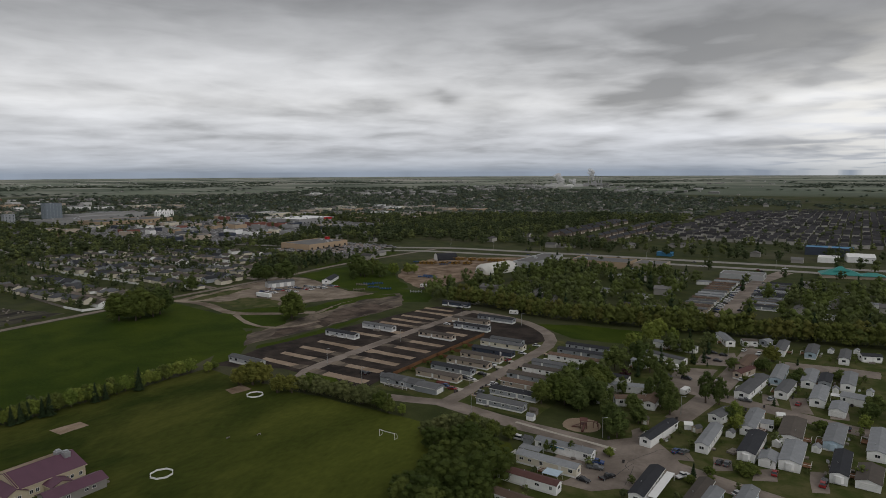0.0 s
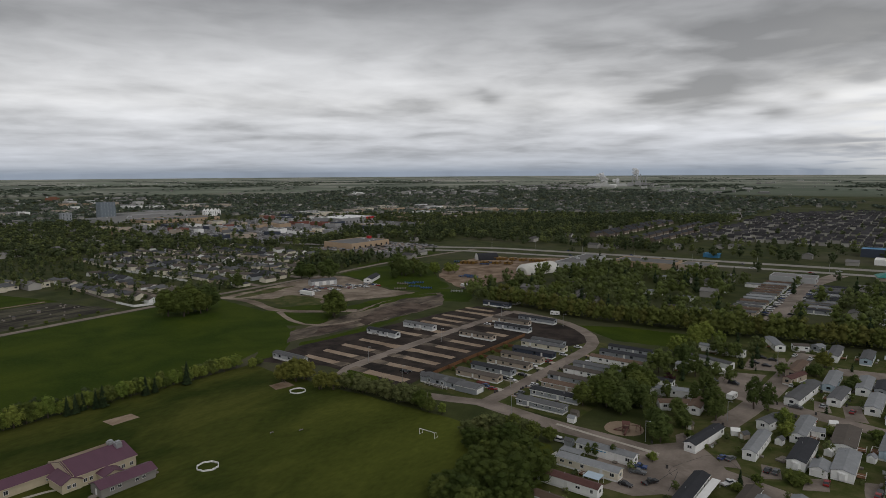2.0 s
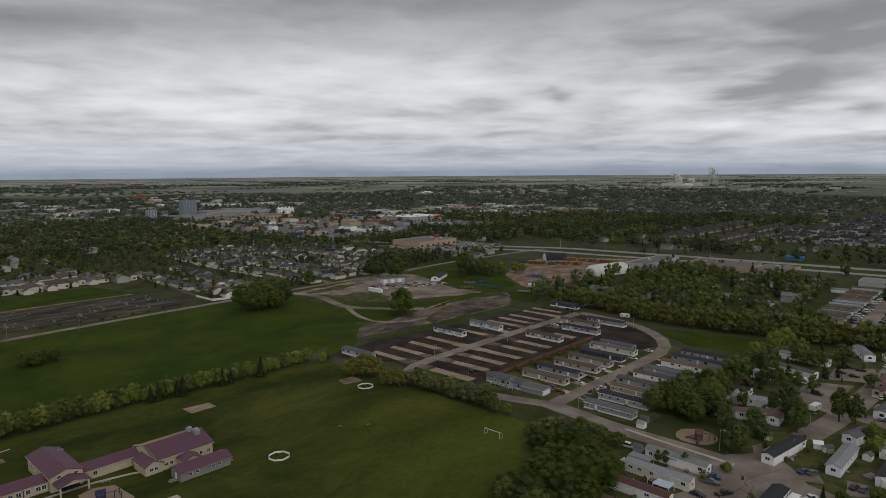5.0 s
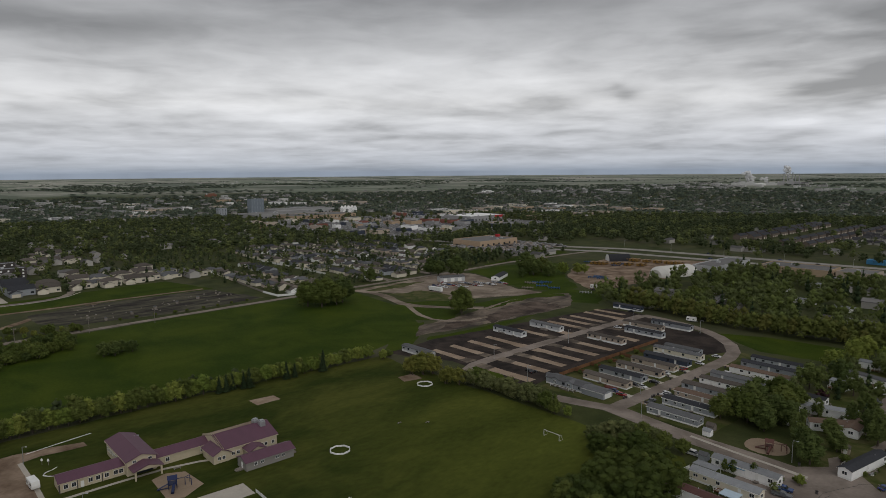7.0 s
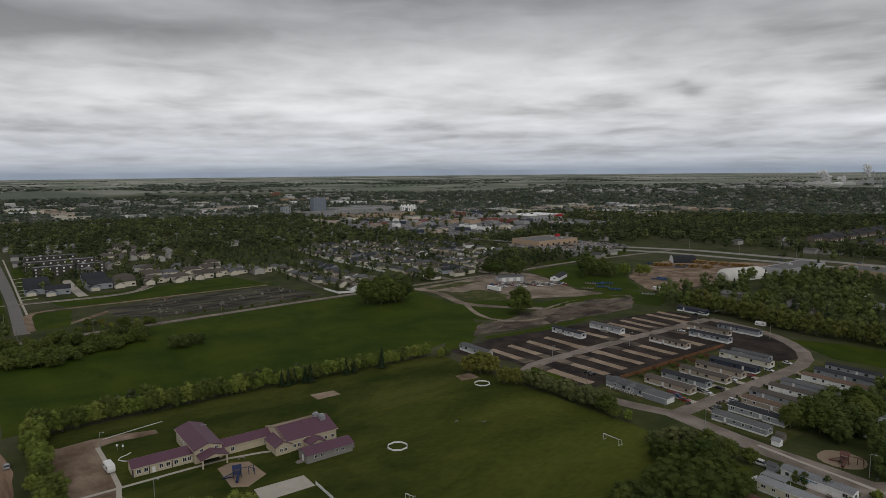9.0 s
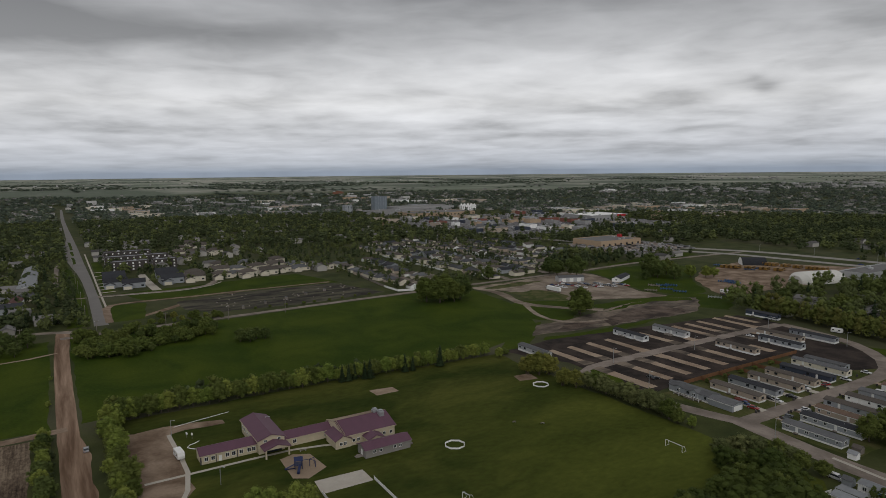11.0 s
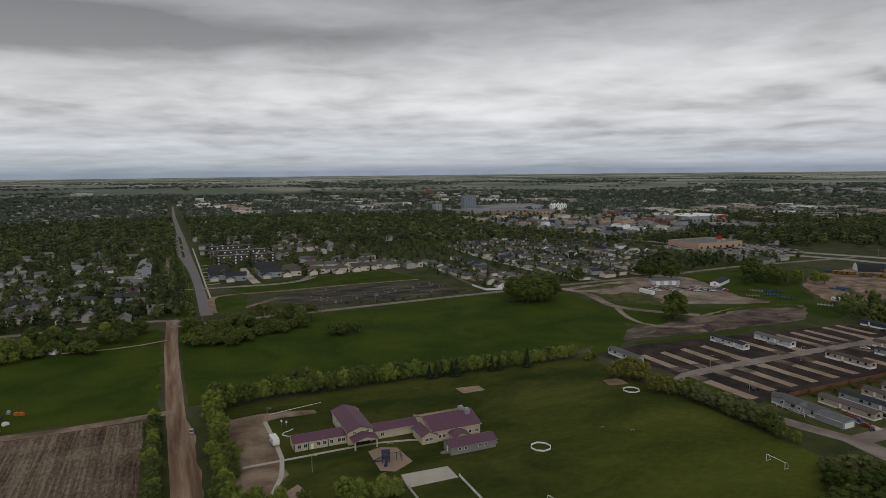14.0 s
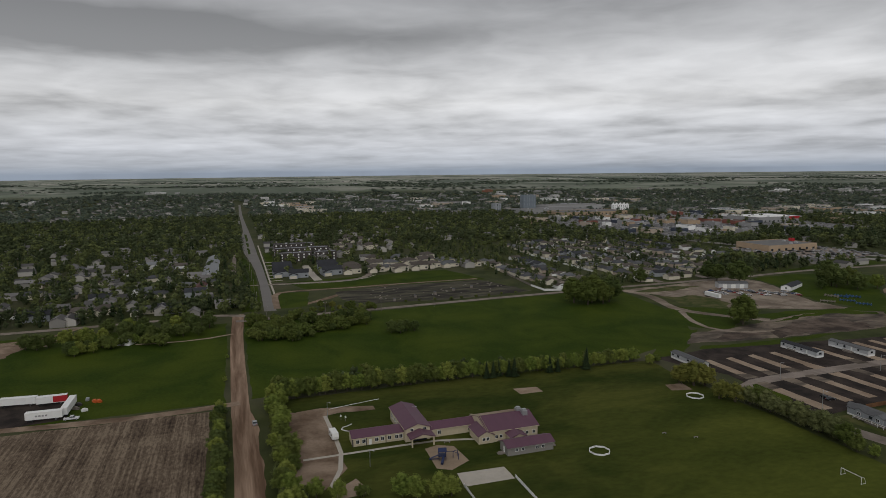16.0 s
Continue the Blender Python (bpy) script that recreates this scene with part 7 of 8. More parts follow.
stamp("woodland", "dark green trees of the grove behind the homes", [s for s in near_dark if grove(s)], T_FINE, LEAFDARK)
stamp("woodland", "fresh green trees of the grove behind the homes", [s for s in near_light if grove(s)], T_FINE, TOWNLIGHT)
stamp("woodland", "dark green town trees, crown against crown", [s for s in near_dark if not grove(s)], T_NEAR, TOWNLEAF)
stamp("woodland", "fresh light green town trees in gardens", [s for s in near_light if not grove(s)], T_NEAR, TOWNLIGHT)
stamp("woodland", "fresh yellow-green trees in windbreaks", near_fresh, T_FINE, WINDBREAK)
stamp("woodland", "olive green trees in the windbreak", near_olive, T_FINE, WINDOLIVE)
stamp("woodland", "dark conical spruces among the gardens", cones, T_CONE, NEEDLE)
stamp("woodland", "dark green town trees far off", mid_dark, T_MID, TOWNLEAF)
stamp("woodland", "light green town trees far off", mid_light, T_MID, TOWNLIGHT)
stamp("woodland", "dark tree cover of the town towards the horizon, coloured paler for haze", far_dark, T_FAR, HAZYLEAF)
stamp("woodland", "lighter tree cover of the town towards the horizon, coloured paler for haze", far_light, T_FAR, HAZYLIGHT)

# far houses: gabled boxes in two paints
WALLS = paint("far_house_walls", (0.36, 0.345, 0.32), 0.7, (1, 0.05), (0.1, 0.05), island=0.35)
SHINGLE = paint("far_house_roofs", (0.135, 0.130, 0.126), 0.9, (1, 0.1), (0.1, 0.1), island=0.65)
s = Shape()
marks = []
for x, y in roofs:
    big = 1.0 if math.hypot(x, y) < 1500 else r.choice((1.0, 1.0, 1.2, 1.7))
    sx, sy = (r.uniform(5, 8) * big, r.uniform(4, 5.5) * big)
    if r.random() < 0.5:
        sx, sy = sy, sx
    x, y, big = afar(x, y)
    z, e = land(x, y), r.uniform(2.8, 5.2)
    g = Shape()
    a = len(s.f)
    if sx > sy:
        g.gable(-sx, sx, -sy, sy, 0, e, e + 2)
        n_wall = len(g.f)
        g.slopes(-sx, sx, -sy, sy, e, e + 2, 0.4, 0.2)
        pts = [(x + p[0] * big, y + p[1] * big, z + p[2] * big) for p in g.v]
    else:
        g.gable(-sy, sy, -sx, sx, 0, e, e + 2)
        n_wall = len(g.f)
        g.slopes(-sy, sy, -sx, sx, e, e + 2, 0.4, 0.2)
        pts = [(x - p[1] * big, y + p[0] * big, z + p[2] * big) for p in g.v]
    i = len(s.v)
    s.v += pts
    s.f += [tuple(i + k for k in f) for f in g.f]
    marks += [0] * n_wall + [1] * (len(g.f) - n_wall)
m = s.mesh("far_houses")
m.materials.append(WALLS)
m.materials.append(SHINGLE)
m.polygons.foreach_set("material_index", marks)
tagged(new("far_houses", m), "pale houses with grey roofs all over the town", "houses", kind="stuff")

# estates of dark-roofed houses past the highway, in close rows
ESTATEROOF = paint("estate_roofs", (0.038, 0.037, 0.040), 0.9, (1, 0.1), (0.1, 0.1), island=0.5)
s, marks = Shape(), []
for i in range(32):
    for j in range(56):
        x, y = -330 + 12.5 * j + r.uniform(-1.2, 1.2), 985 + 25 * i + (12 if i % 2 else 0) + r.uniform(-2, 2)
        if r.random() < 0.12 or x < -290 + 0.05 * (y - 985) or (i % 7 == 5) or y > 1000 + 0.9 * (x + 420) + 500:
            continue
        z, e = land(x, y), r.choice((3.2, 5.4, 5.4))
        g = Shape().gable(-4.4, 4.4, -4.5, 4.5, 0, e, e + 2.4)
        k = len(g.f)
        g.slopes(-4.4, 4.4, -4.5, 4.5, e, e + 2.4, 0.4, 0.2)
        b = len(s.v)
        s.v += [(x + p[0], y + p[1], z + p[2]) for p in g.v]
        s.f += [tuple(b + c for c in f) for f in g.f]
        marks += [0] * k + [1] * (len(g.f) - k)
m = s.mesh("estate_houses")
m.materials.append(WALLS)
m.materials.append(ESTATEROOF)
m.polygons.foreach_set("material_index", marks)
tagged(new("estate_houses", m), "close rows of new houses with dark roofs", "houses", kind="stuff")

# large pale sheds and halls scattered through the far town: heading, spread, distance, depth, count
s, spots = Shape(), []
for az, da, d0, d1, count in ((36.5, 4.5, 2750, 3500, 46), (28, 4.5, 3500, 4900, 60), (44, 1.2, 2850, 3050, 6), (21.5, 4, 3900, 5200, 46), (14, 4, 3100, 4200, 18), (95, 1.5, 3500, 3700, 8), (105, 1.2, 2480, 2600, 5), (66, 5, 2300, 3000, 22),
                             (80, 9, 2150, 2500, 26), (8, 3, 5200, 7000, 10), (60, 8, 5500, 8500, 18), (40, 10, 6000, 9000, 22), (78, 10, 5000, 8500, 18), (97, 10, 4500, 8500, 14)):
    for _ in range(count):
        w, d = radians(az + r.uniform(-da, da)), r.uniform(d0, d1)
        x, y, k = afar(-math.sin(w) * d, math.cos(w) * d)
        a, b, h, z = r.choice((5, 7, 10, 16, 24)) * k, r.uniform(5, 14) * k, r.choice((6, 7, 8, 9, 12)) * k, land(x, y)
        s.box(x - a, x + a, y - b, y + b, z - 2, z + h)
m = s.mesh("far_halls")
m.materials.append(paint("far_hall_walls", (0.36, 0.355, 0.345), 0.7, (1, 0.05), (0.1, 0.05), island=0.45))
tagged(new("far_halls", m), "pale flat-roofed sheds and halls all over the far town", "halls", kind="stuff")

# ---- industry on the horizon ----
def works(az, d, lift=0.0):
    """The place and scale of something at a heading and a true distance."""
    x, y, k = afar(-math.sin(radians(az)) * d, math.cos(radians(az)) * d)
    return at(x, y, az, k, lift * k)


BRICK = paint("orange_brick", (0.20, 0.095, 0.062), 0.85, (1, 0.1), (0.1, 0.1))
SILO = paint("pale_silo_concrete", (0.50, 0.50, 0.49), 0.8, (1, 0.05), (0.05, 0.1))
for az, d, w, h, skin in ((23.9, 4450, 40, 20, SILO), (23.3, 4500, 70, 26, SILO), (22.7, 4520, 60, 30, SILO), (22.0, 4560, 90, 16, TRIM), (21.2, 4560, 80, 20, SILO), (20.5, 4600, 60, 26, MALLGREY), (19.9, 4600, 50, 40, MALLGREY), (19.4, 4620, 50, 24, MALLGREY), (67.8, 2950, 60, 16, BRICK), (44.1, 2960, 70, 14, TRIM)):
    f = thing("factory", "orange brick block in the far town" if skin is BRICK else "pale factory hall with stepped roofs on the horizon", "factory", works(az, d), "factory halls")
    w, h = 0.8 * w, 0.68 * h
    part("wall", Shape().box(-w / 2, w / 2, -20, 20, -3, h), skin, f)
    part("upper_storey", Shape().box(-w / 5, w / 3, -14, 14, h, h * 1.35), skin, f)
    part("roof_unit", Shape().box(-w / 2.4, -w / 3.4, -6, 6, h, h + 5), TIN, f)
for az, d, h in ((20.35, 4590, 72), (20.1, 4600, 62), (19.75, 4600, 76), (19.55, 4610, 58), (22.9, 4500, 52), (19.3, 4620, 66), (23.5, 4480, 46)):
    c = thing("chimney", "tall slim grey factory chimney", "chimney", works(az, d), "factory chimneys")
    part("shaft", Shape().tube((0, 0, 0), (0, 0, h), 4.0, 2.8, 10), MALLGREY, c)
    part("rim", Shape().tube((0, 0, h), (0, 0, h + 2), 3.2, 3.2, 10), DARKTRIM, c)


def steam():
    """Thin white vapour: half of the light passes each puff."""
    m = bpy.data.materials.new("steam")
    m.use_nodes = True
    n = Nodes(m.node_tree)
    out = n.add("ShaderNodeOutputMaterial")
    white = n.add("ShaderNodeBsdfDiffuse", Color=(0.85, 0.85, 0.85, 1))
    clear = n.add("ShaderNodeBsdfTransparent")
    both = n.add("ShaderNodeMixShader", Fac=0.34)
    n.link(clear.outputs[0], both.inputs[1])
    n.link(white.outputs[0], both.inputs[2])
    n.link(both.outputs[0], out.inputs[0])
    return m


STEAM = steam()
for az, d, base, run in ((22.9, 4500, 30, 17), (20.0, 4600, 48, 20), (21.6, 4560, 18, 9), (22.5, 4520, 26, 12)):
    s = Shape()
    for j in range(run):
        q = j / run
        c = Vector((r.uniform(-14, 14) * (0.4 + q) - 14 * q, 0, 62 * q * run / 18))
        rad = (7 + 9 * q) * r.uniform(0.7, 1.2)
        ring_ = [[c + Vector((math.sin(math.pi * i / 6) * rad * math.cos(a * 0.785), math.sin(math.pi * i / 6) * rad * math.sin(a * 0.785), math.cos(math.pi * i / 6) * rad * 0.8)) for a in range(8)] for i in range(1, 6)]
        for ra, rb in zip(ring_, ring_[1:]):
            for a in range(8):
                s.face(ra[a], ra[(a + 1) % 8], rb[(a + 1) % 8], rb[a])
        s.face(*ring_[0]).face(*reversed(ring_[-1]))
    m = s.mesh("steam_plume")
    m.materials.append(STEAM)
    o = new("steam_plume", m)
    o.matrix_basis = works(az, d, base)
    tagged(o, "thin white plume of steam rising from the factory", "steam", kind="stuff")

# cars on the far car parks
CARBITS = paint("parked_car_paints", (0.27, 0.27, 0.28), 0.35, (1, 0.05), (0.1, 0.05), island=0.6, gloss=0.5)
s = Shape()
for k in range(3400):
    x, y = r.uniform(-1200, -760), r.uniform(548, 1005)
    if k > 2350:
        if k % 3:
            continue
        x, y = r.uniform(-655, -525), r.uniform(580, 704)
    x, y = round(x / 15) * 15 + r.choice((-2.6, 2.6)), round(y / 2.8) * 2.8
    s.box(x - 2.2, x + 2.2, y - 0.9, y + 0.9, 0.25, 0.95)
    s.box(x - 1.4, x + 1.0, y - 0.75, y + 0.75, 0.95, 1.5)
m = s.mesh("parked_cars")
m.materials.append(CARBITS)
tagged(new("parked_cars", m), "rows of parked cars on the shopping centre lots", "cars", kind="stuff")

# ---- vehicles ----
WHEEL = Shape().tube((0, -0.12, 0), (0, 0.12, 0), 0.34, 0.34, 10).mesh("tyre")
WHEEL.materials.append(RUBBER)
RIM = Shape().tube((0, -0.135, 0), (0, 0.135, 0), 0.19, 0.19, 8).mesh("rim")
RIM.materials.append(STEEL)


def profile(s, pts, w, taper=0.0):
    """A body drawn as a side outline and given a width."""
    a = [(x, -w + taper * max(0, z - 0.9), z) for x, z in pts]
    b = [(x, w - taper * max(0, z - 0.9), z) for x, z in pts]
    s.face(*a).face(*reversed(b))
    for i in range(len(pts)):
        j = (i + 1) % len(pts)
        s.face(a[j], a[i], b[i], b[j])
    return s


def car(kind, colour, plain=False):
    c = thing(kind, "parked %s %s" % (colour, {"car": "saloon car with dark windows", "pickup_truck": "pickup truck with an open bed", "van": "boxy van with dark windows"}[kind]), kind.replace("_", " "), group="parked vehicles")
    L = {"car": 2.3, "pickup_truck": 2.85, "van": 2.5}[kind]
    if kind == "car":
        body = [(-L, 0.35), (L, 0.35), (L, 0.75), (1.1, 0.92), (-1.7, 0.95), (-L, 0.85)]
        cabin = [(-1.9, 0.93), (0.95, 0.93), (0.3, 1.42), (-1.2, 1.44)]
        top = [(-1.25, 1.43), (0.32, 1.41), (0.2, 1.49), (-1.1, 1.51)]
    elif kind == "van":
        body = [(-L, 0.35), (L, 0.35), (L, 0.9), (1.7, 1.1), (-L, 1.15)]
        cabin = [(-L + 0.1, 1.14), (1.65, 1.09), (0.9, 1.75), (-L + 0.3, 1.8)]
        top = [(-L + 0.25, 1.79), (0.92, 1.74), (0.8, 1.9), (-L + 0.4, 1.93)]
    else:
        body = [(-L, 0.45), (L, 0.45), (L, 0.95), (1.5, 1.08), (-0.6, 1.10), (-0.65, 0.78), (-L + 0.12, 0.78), (-L + 0.1, 1.08), (-L, 1.08)]
        cabin = [(-0.6, 1.09), (1.4, 1.07), (0.8, 1.62), (-0.45, 1.66)]
        top = [(-0.5, 1.65), (0.82, 1.61), (0.7, 1.74), (-0.4, 1.76)]
    w = 0.9 if kind == "car" else 0.98
    part("body", profile(Shape(), body, w), PAINTS[colour], c)
    part("cabin_glass", profile(Shape(), cabin, w - 0.06, 0.25), GLASS, c, "dark glazed cabin")
    part("car_roof", profile(Shape(), top, w - 0.2), PAINTS[colour], c)
    for x in (-L + 0.85, L - 0.85):
        for y in (-w + 0.1, w - 0.1):
            t = part("tyre", WHEEL, RUBBER, c, m=pose(x, y, 0.34))
            if not plain:
                part("rim", RIM, STEEL, t)
    for y in (-w + 0.25, w - 0.25) if not plain else ():
        part("headlight", Shape().box(L - 0.02, L + 0.02, y - 0.16, y + 0.16, 0.6, 0.74), TRIM, c)
        part("tail_light", Shape().box(-L - 0.02, -L + 0.02, y - 0.14, y + 0.14, 0.6, 0.78), RED, c)
    return c


CARS = {}


def park(kind, colour, x, y, turn):
    key = (kind, colour, math.hypot(x, y) > 330)
    if key not in CARS:
        CARS[key] = car(*key)
        CARS[key].matrix_basis = at(x, y, turn)
    else:
        copy_thing(CARS[key], at(x, y, turn))


for kind, colour, x, y, turn in (
        ("pickup_truck", "grey", -70.7, 202.6, 10), ("pickup_truck", "blue", -71.9, 206.8, 10), ("car", "black", -70.8, 192.0, -5), ("pickup_truck", "black", -65.0, 198.0, 60), ("van", "white", -103.3, 210.5, 0),
        ("car", "blue", -50.6, 230.8, 70), ("car", "grey", -48.2, 231.5, 70), ("car", "black", -36.1, 229.2, 85), ("car", "grey", -33.6, 229.5, 85), ("pickup_truck", "white", -44.4, 212.0, 60), ("car", "red", -19.1, 230.4, 90), ("van", "red", -5.2, 230.1, 85),
        ("car", "white", -3.4, 304.7, 85), ("car", "black", 0.7, 287.0, 85), ("car", "blue", -41.2, 287.4, 70), ("van", "black", -5.0, 231.5, 85), ("car", "white", -27.0, 209.3, 60), ("car", "red", -18.0, 307.3, 80), ("car", "silver", -28.6, 308.0, 70), ("car", "white", -3.0, 303.7, 80), ("car", "white", -52.7, 324.0, 70), ("car", "white", -50.6, 385.8, 80), ("pickup_truck", "white", -42.8, 382.7, 80)):
    park(kind, colour, x, y, turn)
for kind, colour, x, y, turn in (
        ("car", "red", -154.5, 245.1, 10), ("car", "white", -153.9, 261.5, -5), ("pickup_truck", "white", -141.7, 260.1, 80), ("car", "black", -153.6, 271.4, 10), ("car", "white", -153.1, 333.9, 5), ("van", "white", -242.1, 403.3, 0), ("car", "black", -245.2, 398.8, 10), ("car", "white", -225.8, 351.7, 10),
        ("car", "black", -204.9, 241.4, 0), ("car", "black", -202.7, 241.9, 90), ("car", "black", -65.5, 359.6, 0), ("car", "black", -64.3, 371.9, 0), ("car", "black", -58.8, 370.1, 0), ("car", "black", -59.4, 357.2, 0), ("van", "grey", -75.3, 315.9, 0), ("van", "black", -66.4, 317.4, 0),
        ("pickup_truck", "white", -290.8, -66.1, 88), ("car", "silver", -260.0, 5.3, 180)):
    park(kind, colour, x, y, turn)
r = random.Random(11)
kinds = [("car", "white"), ("car", "silver"), ("car", "grey"), ("car", "black"), ("pickup_truck", "white"), ("van", "white"), ("car", "red"), ("car", "blue"), ("pickup_truck", "grey")]
# wheeled bins put out at the kerb
BINBODY = Shape().box(-0.29, 0.29, -0.32, 0.32, 0.12, 0.98).mesh("body")
BINLID = Shape().box(-0.32, 0.32, -0.36, 0.36, 0.98, 1.06).box(-0.26, 0.26, 0.36, 0.42, 0.93, 1.01).mesh("lid")
BINWHEEL = Shape().tube((-0.03, 0, 0), (0.03, 0, 0), 0.13, 0.13, 8).mesh("wheel")
for x, y in ((-151.2, 241.9), (-150.9, 243.4), (-143.7, 252.4), (-143.7, 254.2), (-143.5, 257.0), (-143.1, 267.0), (-151.0, 268.6), (-150.8, 281.4), (-143.3, 291.0), (-150.6, 295.2)):
    can = thing("wheeled_bin", "black plastic wheeled bin at the kerb", "bin", at(x, y, 90 if x < -147 else -90), "wheeled bins")
    part("body", BINBODY, DARKTRIM, can)
    part("lid", BINLID, DARKTRIM, can)
    for px in (-0.25, 0.25):
        part("wheel", BINWHEEL, RUBBER, can, m=pose(px, 0.26, 0.13))

# cars on the driveways of the new homes
for x, y in ((-160, 247), (-158, 261.5), (-161, 273.5), (-157, 287), (-160, 299.5), (-134, 244.5), (-137, 270.5), (-134, 295), (-136, 308), (-133, 322.5)):
    k, c = r.choice(kinds)
    park(k, c, x, y, r.choice((0, 180)) + r.uniform(-4, 4))
# cars left in the dirt lot, in loose rows
for row_y, x0, x1 in ((371, -424, -406), (383, -428, -396), (397, -418, -392), (408, -410, -388), (420, -400, -384), (361, -420, -408)):
    x = x0
    while x < x1:
        k, c = r.choice(kinds)
        park(k, c, x, row_y + r.uniform(-1.5, 1.5), 60 + r.uniform(-15, 15))
        x += r.uniform(2.5, 3.6)
for y in range(484, 640, 9):
    k, c = r.choice(kinds)
    park(k, c, -84 + r.uniform(-1, 1), y, r.uniform(-10, 10))
    if r.random() < 0.6:
        k, c = r.choice(kinds)
        park(k, c, -69 + r.uniform(-1, 1), y + 4, r.uniform(-10, 10))
for k_ in range(14):
    k, c = r.choice(kinds)
    park(k, c, r.uniform(-420, 0), r.choice((706, 714, 738, 748)) + 0, 6)
for x, y, t in ((-139, 259, 0), (-140, 282, 10), (-154, 300, 80), (-153, 315, 0), (-141, 247, 90), (-44, 330, 90), (-38, 300, 0), (-30, 285, 70), (-15, 285, 80)):
    k, c = r.choice(kinds)
    park(k, c, x, y, t)


def semi_trailer(ax, ay, bx, by, skin, label, h=4.0, stripe=None):
    t = thing("trailer", label, "trailer", pose((ax + bx) / 2, (ay + by) / 2, 0, 0, 0, math.degrees(math.atan2(by - ay, bx - ax))))
    L = math.hypot(bx - ax, by - ay) / 2
    part("box", Shape().box(-L, L, -1.3, 1.3, 1.1, h), skin, t)
    part("roof_edge", Shape().box(-L - 0.03, L + 0.03, -1.33, 1.33, h, h + 0.08), TRIM, t)
    part("chassis", Shape().box(-L + 0.2, L - 0.2, -0.5, 0.5, 0.8, 1.1), DARKTRIM, t)
    for x in (-L + 1.2, -L + 2.4):
        for y in (-1.05, 1.05):
            part("tyre", WHEEL, RUBBER, t, m=pose(x, y, 0.5) @ Matrix.Diagonal((1.45, 1.6, 1.45, 1)))
    for y in (-0.8, 0.8):
        part("landing_leg", Shape().box(L - 2.6, L - 2.4, y - 0.1, y + 0.1, 0, 1.1), STEEL, t)
    if stripe:
        part("stripe", Shape().box(0.1 * L, L + 0.02, -1.33, 1.33, 1.3, h + 0.02), stripe, t, "red painted front part")


semi_trailer(-316.9, -98.6, -315.4, -84.5, TRIM, "white box trailer parked on dark ground")
semi_trailer(-293.8, -83.2, -293.4, -69.7, TRIM, "white box trailer with faded side lettering")
semi_trailer(-313.8, -84.1, -313.9, -72.3, TRIM, "white box trailer with a red front part", stripe=RED)
semi_trailer(-294.7, -69.6, -311.3, -69.4, TRIM, "white box trailer parked crosswise")
semi_trailer(-409.0, 351.5, -394.4, 352.1, TRIM, "white box trailer standing in the dirt lot")
for k in range(4):
    part("lettering_bar", Shape().box(-3.0 + 1.2 * k, -2.2 + 1.2 * k, -1.32, -1.30, 2.2, 2.9), MALLGREY, bpy.data.objects["trailer.001"])


def camper(x, y, turn):
    c = thing("camper", "white camping trailer with rounded edges", "camper", at(x, y, turn), "campers")
    s = Shape()
    profile(s, [(-3.0, 0.7), (3.0, 0.7), (3.2, 1.6), (2.8, 3.0), (-2.9, 3.0), (-3.1, 1.4)], 1.2)
    part("body", s, TRIM, c)
    part("stripe", Shape().box(-2.8, 2.8, -1.22, 1.22, 1.2, 1.4), MALLGREY, c)
    for px in (-1.8, 1.6):
        part("window", Shape().box(px - 0.6, px + 0.6, -1.23, 1.23, 1.7, 2.3), GLASS, c)
    for py in (-1.05, 1.05):
        part("tyre", WHEEL, RUBBER, c, m=pose(0, py, 0.34))
    part("tow_bar", Shape().tube((3.0, 0, 0.6), (4.3, 0, 0.5), 0.07), STEEL, c)


camper(-235.3, 33.1, 5)
camper(-62.2, 295.4, 80)
camper(-75.9, 329.5, 5)
camper(-202.3, 402.3, 10)
camper(-318.9, 458.9, 20)


def bus(x, y, turn):
    b = thing("school_bus", "yellow school bus in a long parked row", "bus", at(x, y, turn), "school buses")
    part("body", profile(Shape(), [(-5.4, 0.6), (5.4, 0.6), (5.4, 1.6), (4.2, 1.8), (4.0, 3.1), (-5.3, 3.15)], 1.22), BUSYELLOW, b)
    part("window_band", Shape().box(-5.0, 3.6, -1.24, 1.24, 1.9, 2.6), GLASS, b)
    part("bumper", Shape().box(5.4, 5.6, -1.2, 1.2, 0.6, 0.9), DARKTRIM, b)
    for px in (-3.4, 3.8):
        for py in (-1.05, 1.05):
            part("tyre", WHEEL, RUBBER, b, m=pose(px, py, 0.45) @ Matrix.Diagonal((1.3, 1.4, 1.3, 1)))


SB = []
for (ax, ay), (bx, by), k in (((-392, 628), (-336, 640), 16), ((-404, 579), (-358, 604), 13)):
    for j in range(k):
        x, y = ax + (bx - ax) * j / (k - 1), ay + (by - ay) * j / (k - 1)
        if j % 6 == 4 or j % 9 == 7:
            continue
        if not SB:
            bus(x, y, 100)
            SB.append(bpy.data.objects["school_bus"])
        else:
            copy_thing(SB[0], at(x, y, 100 + r.uniform(-3, 3)))


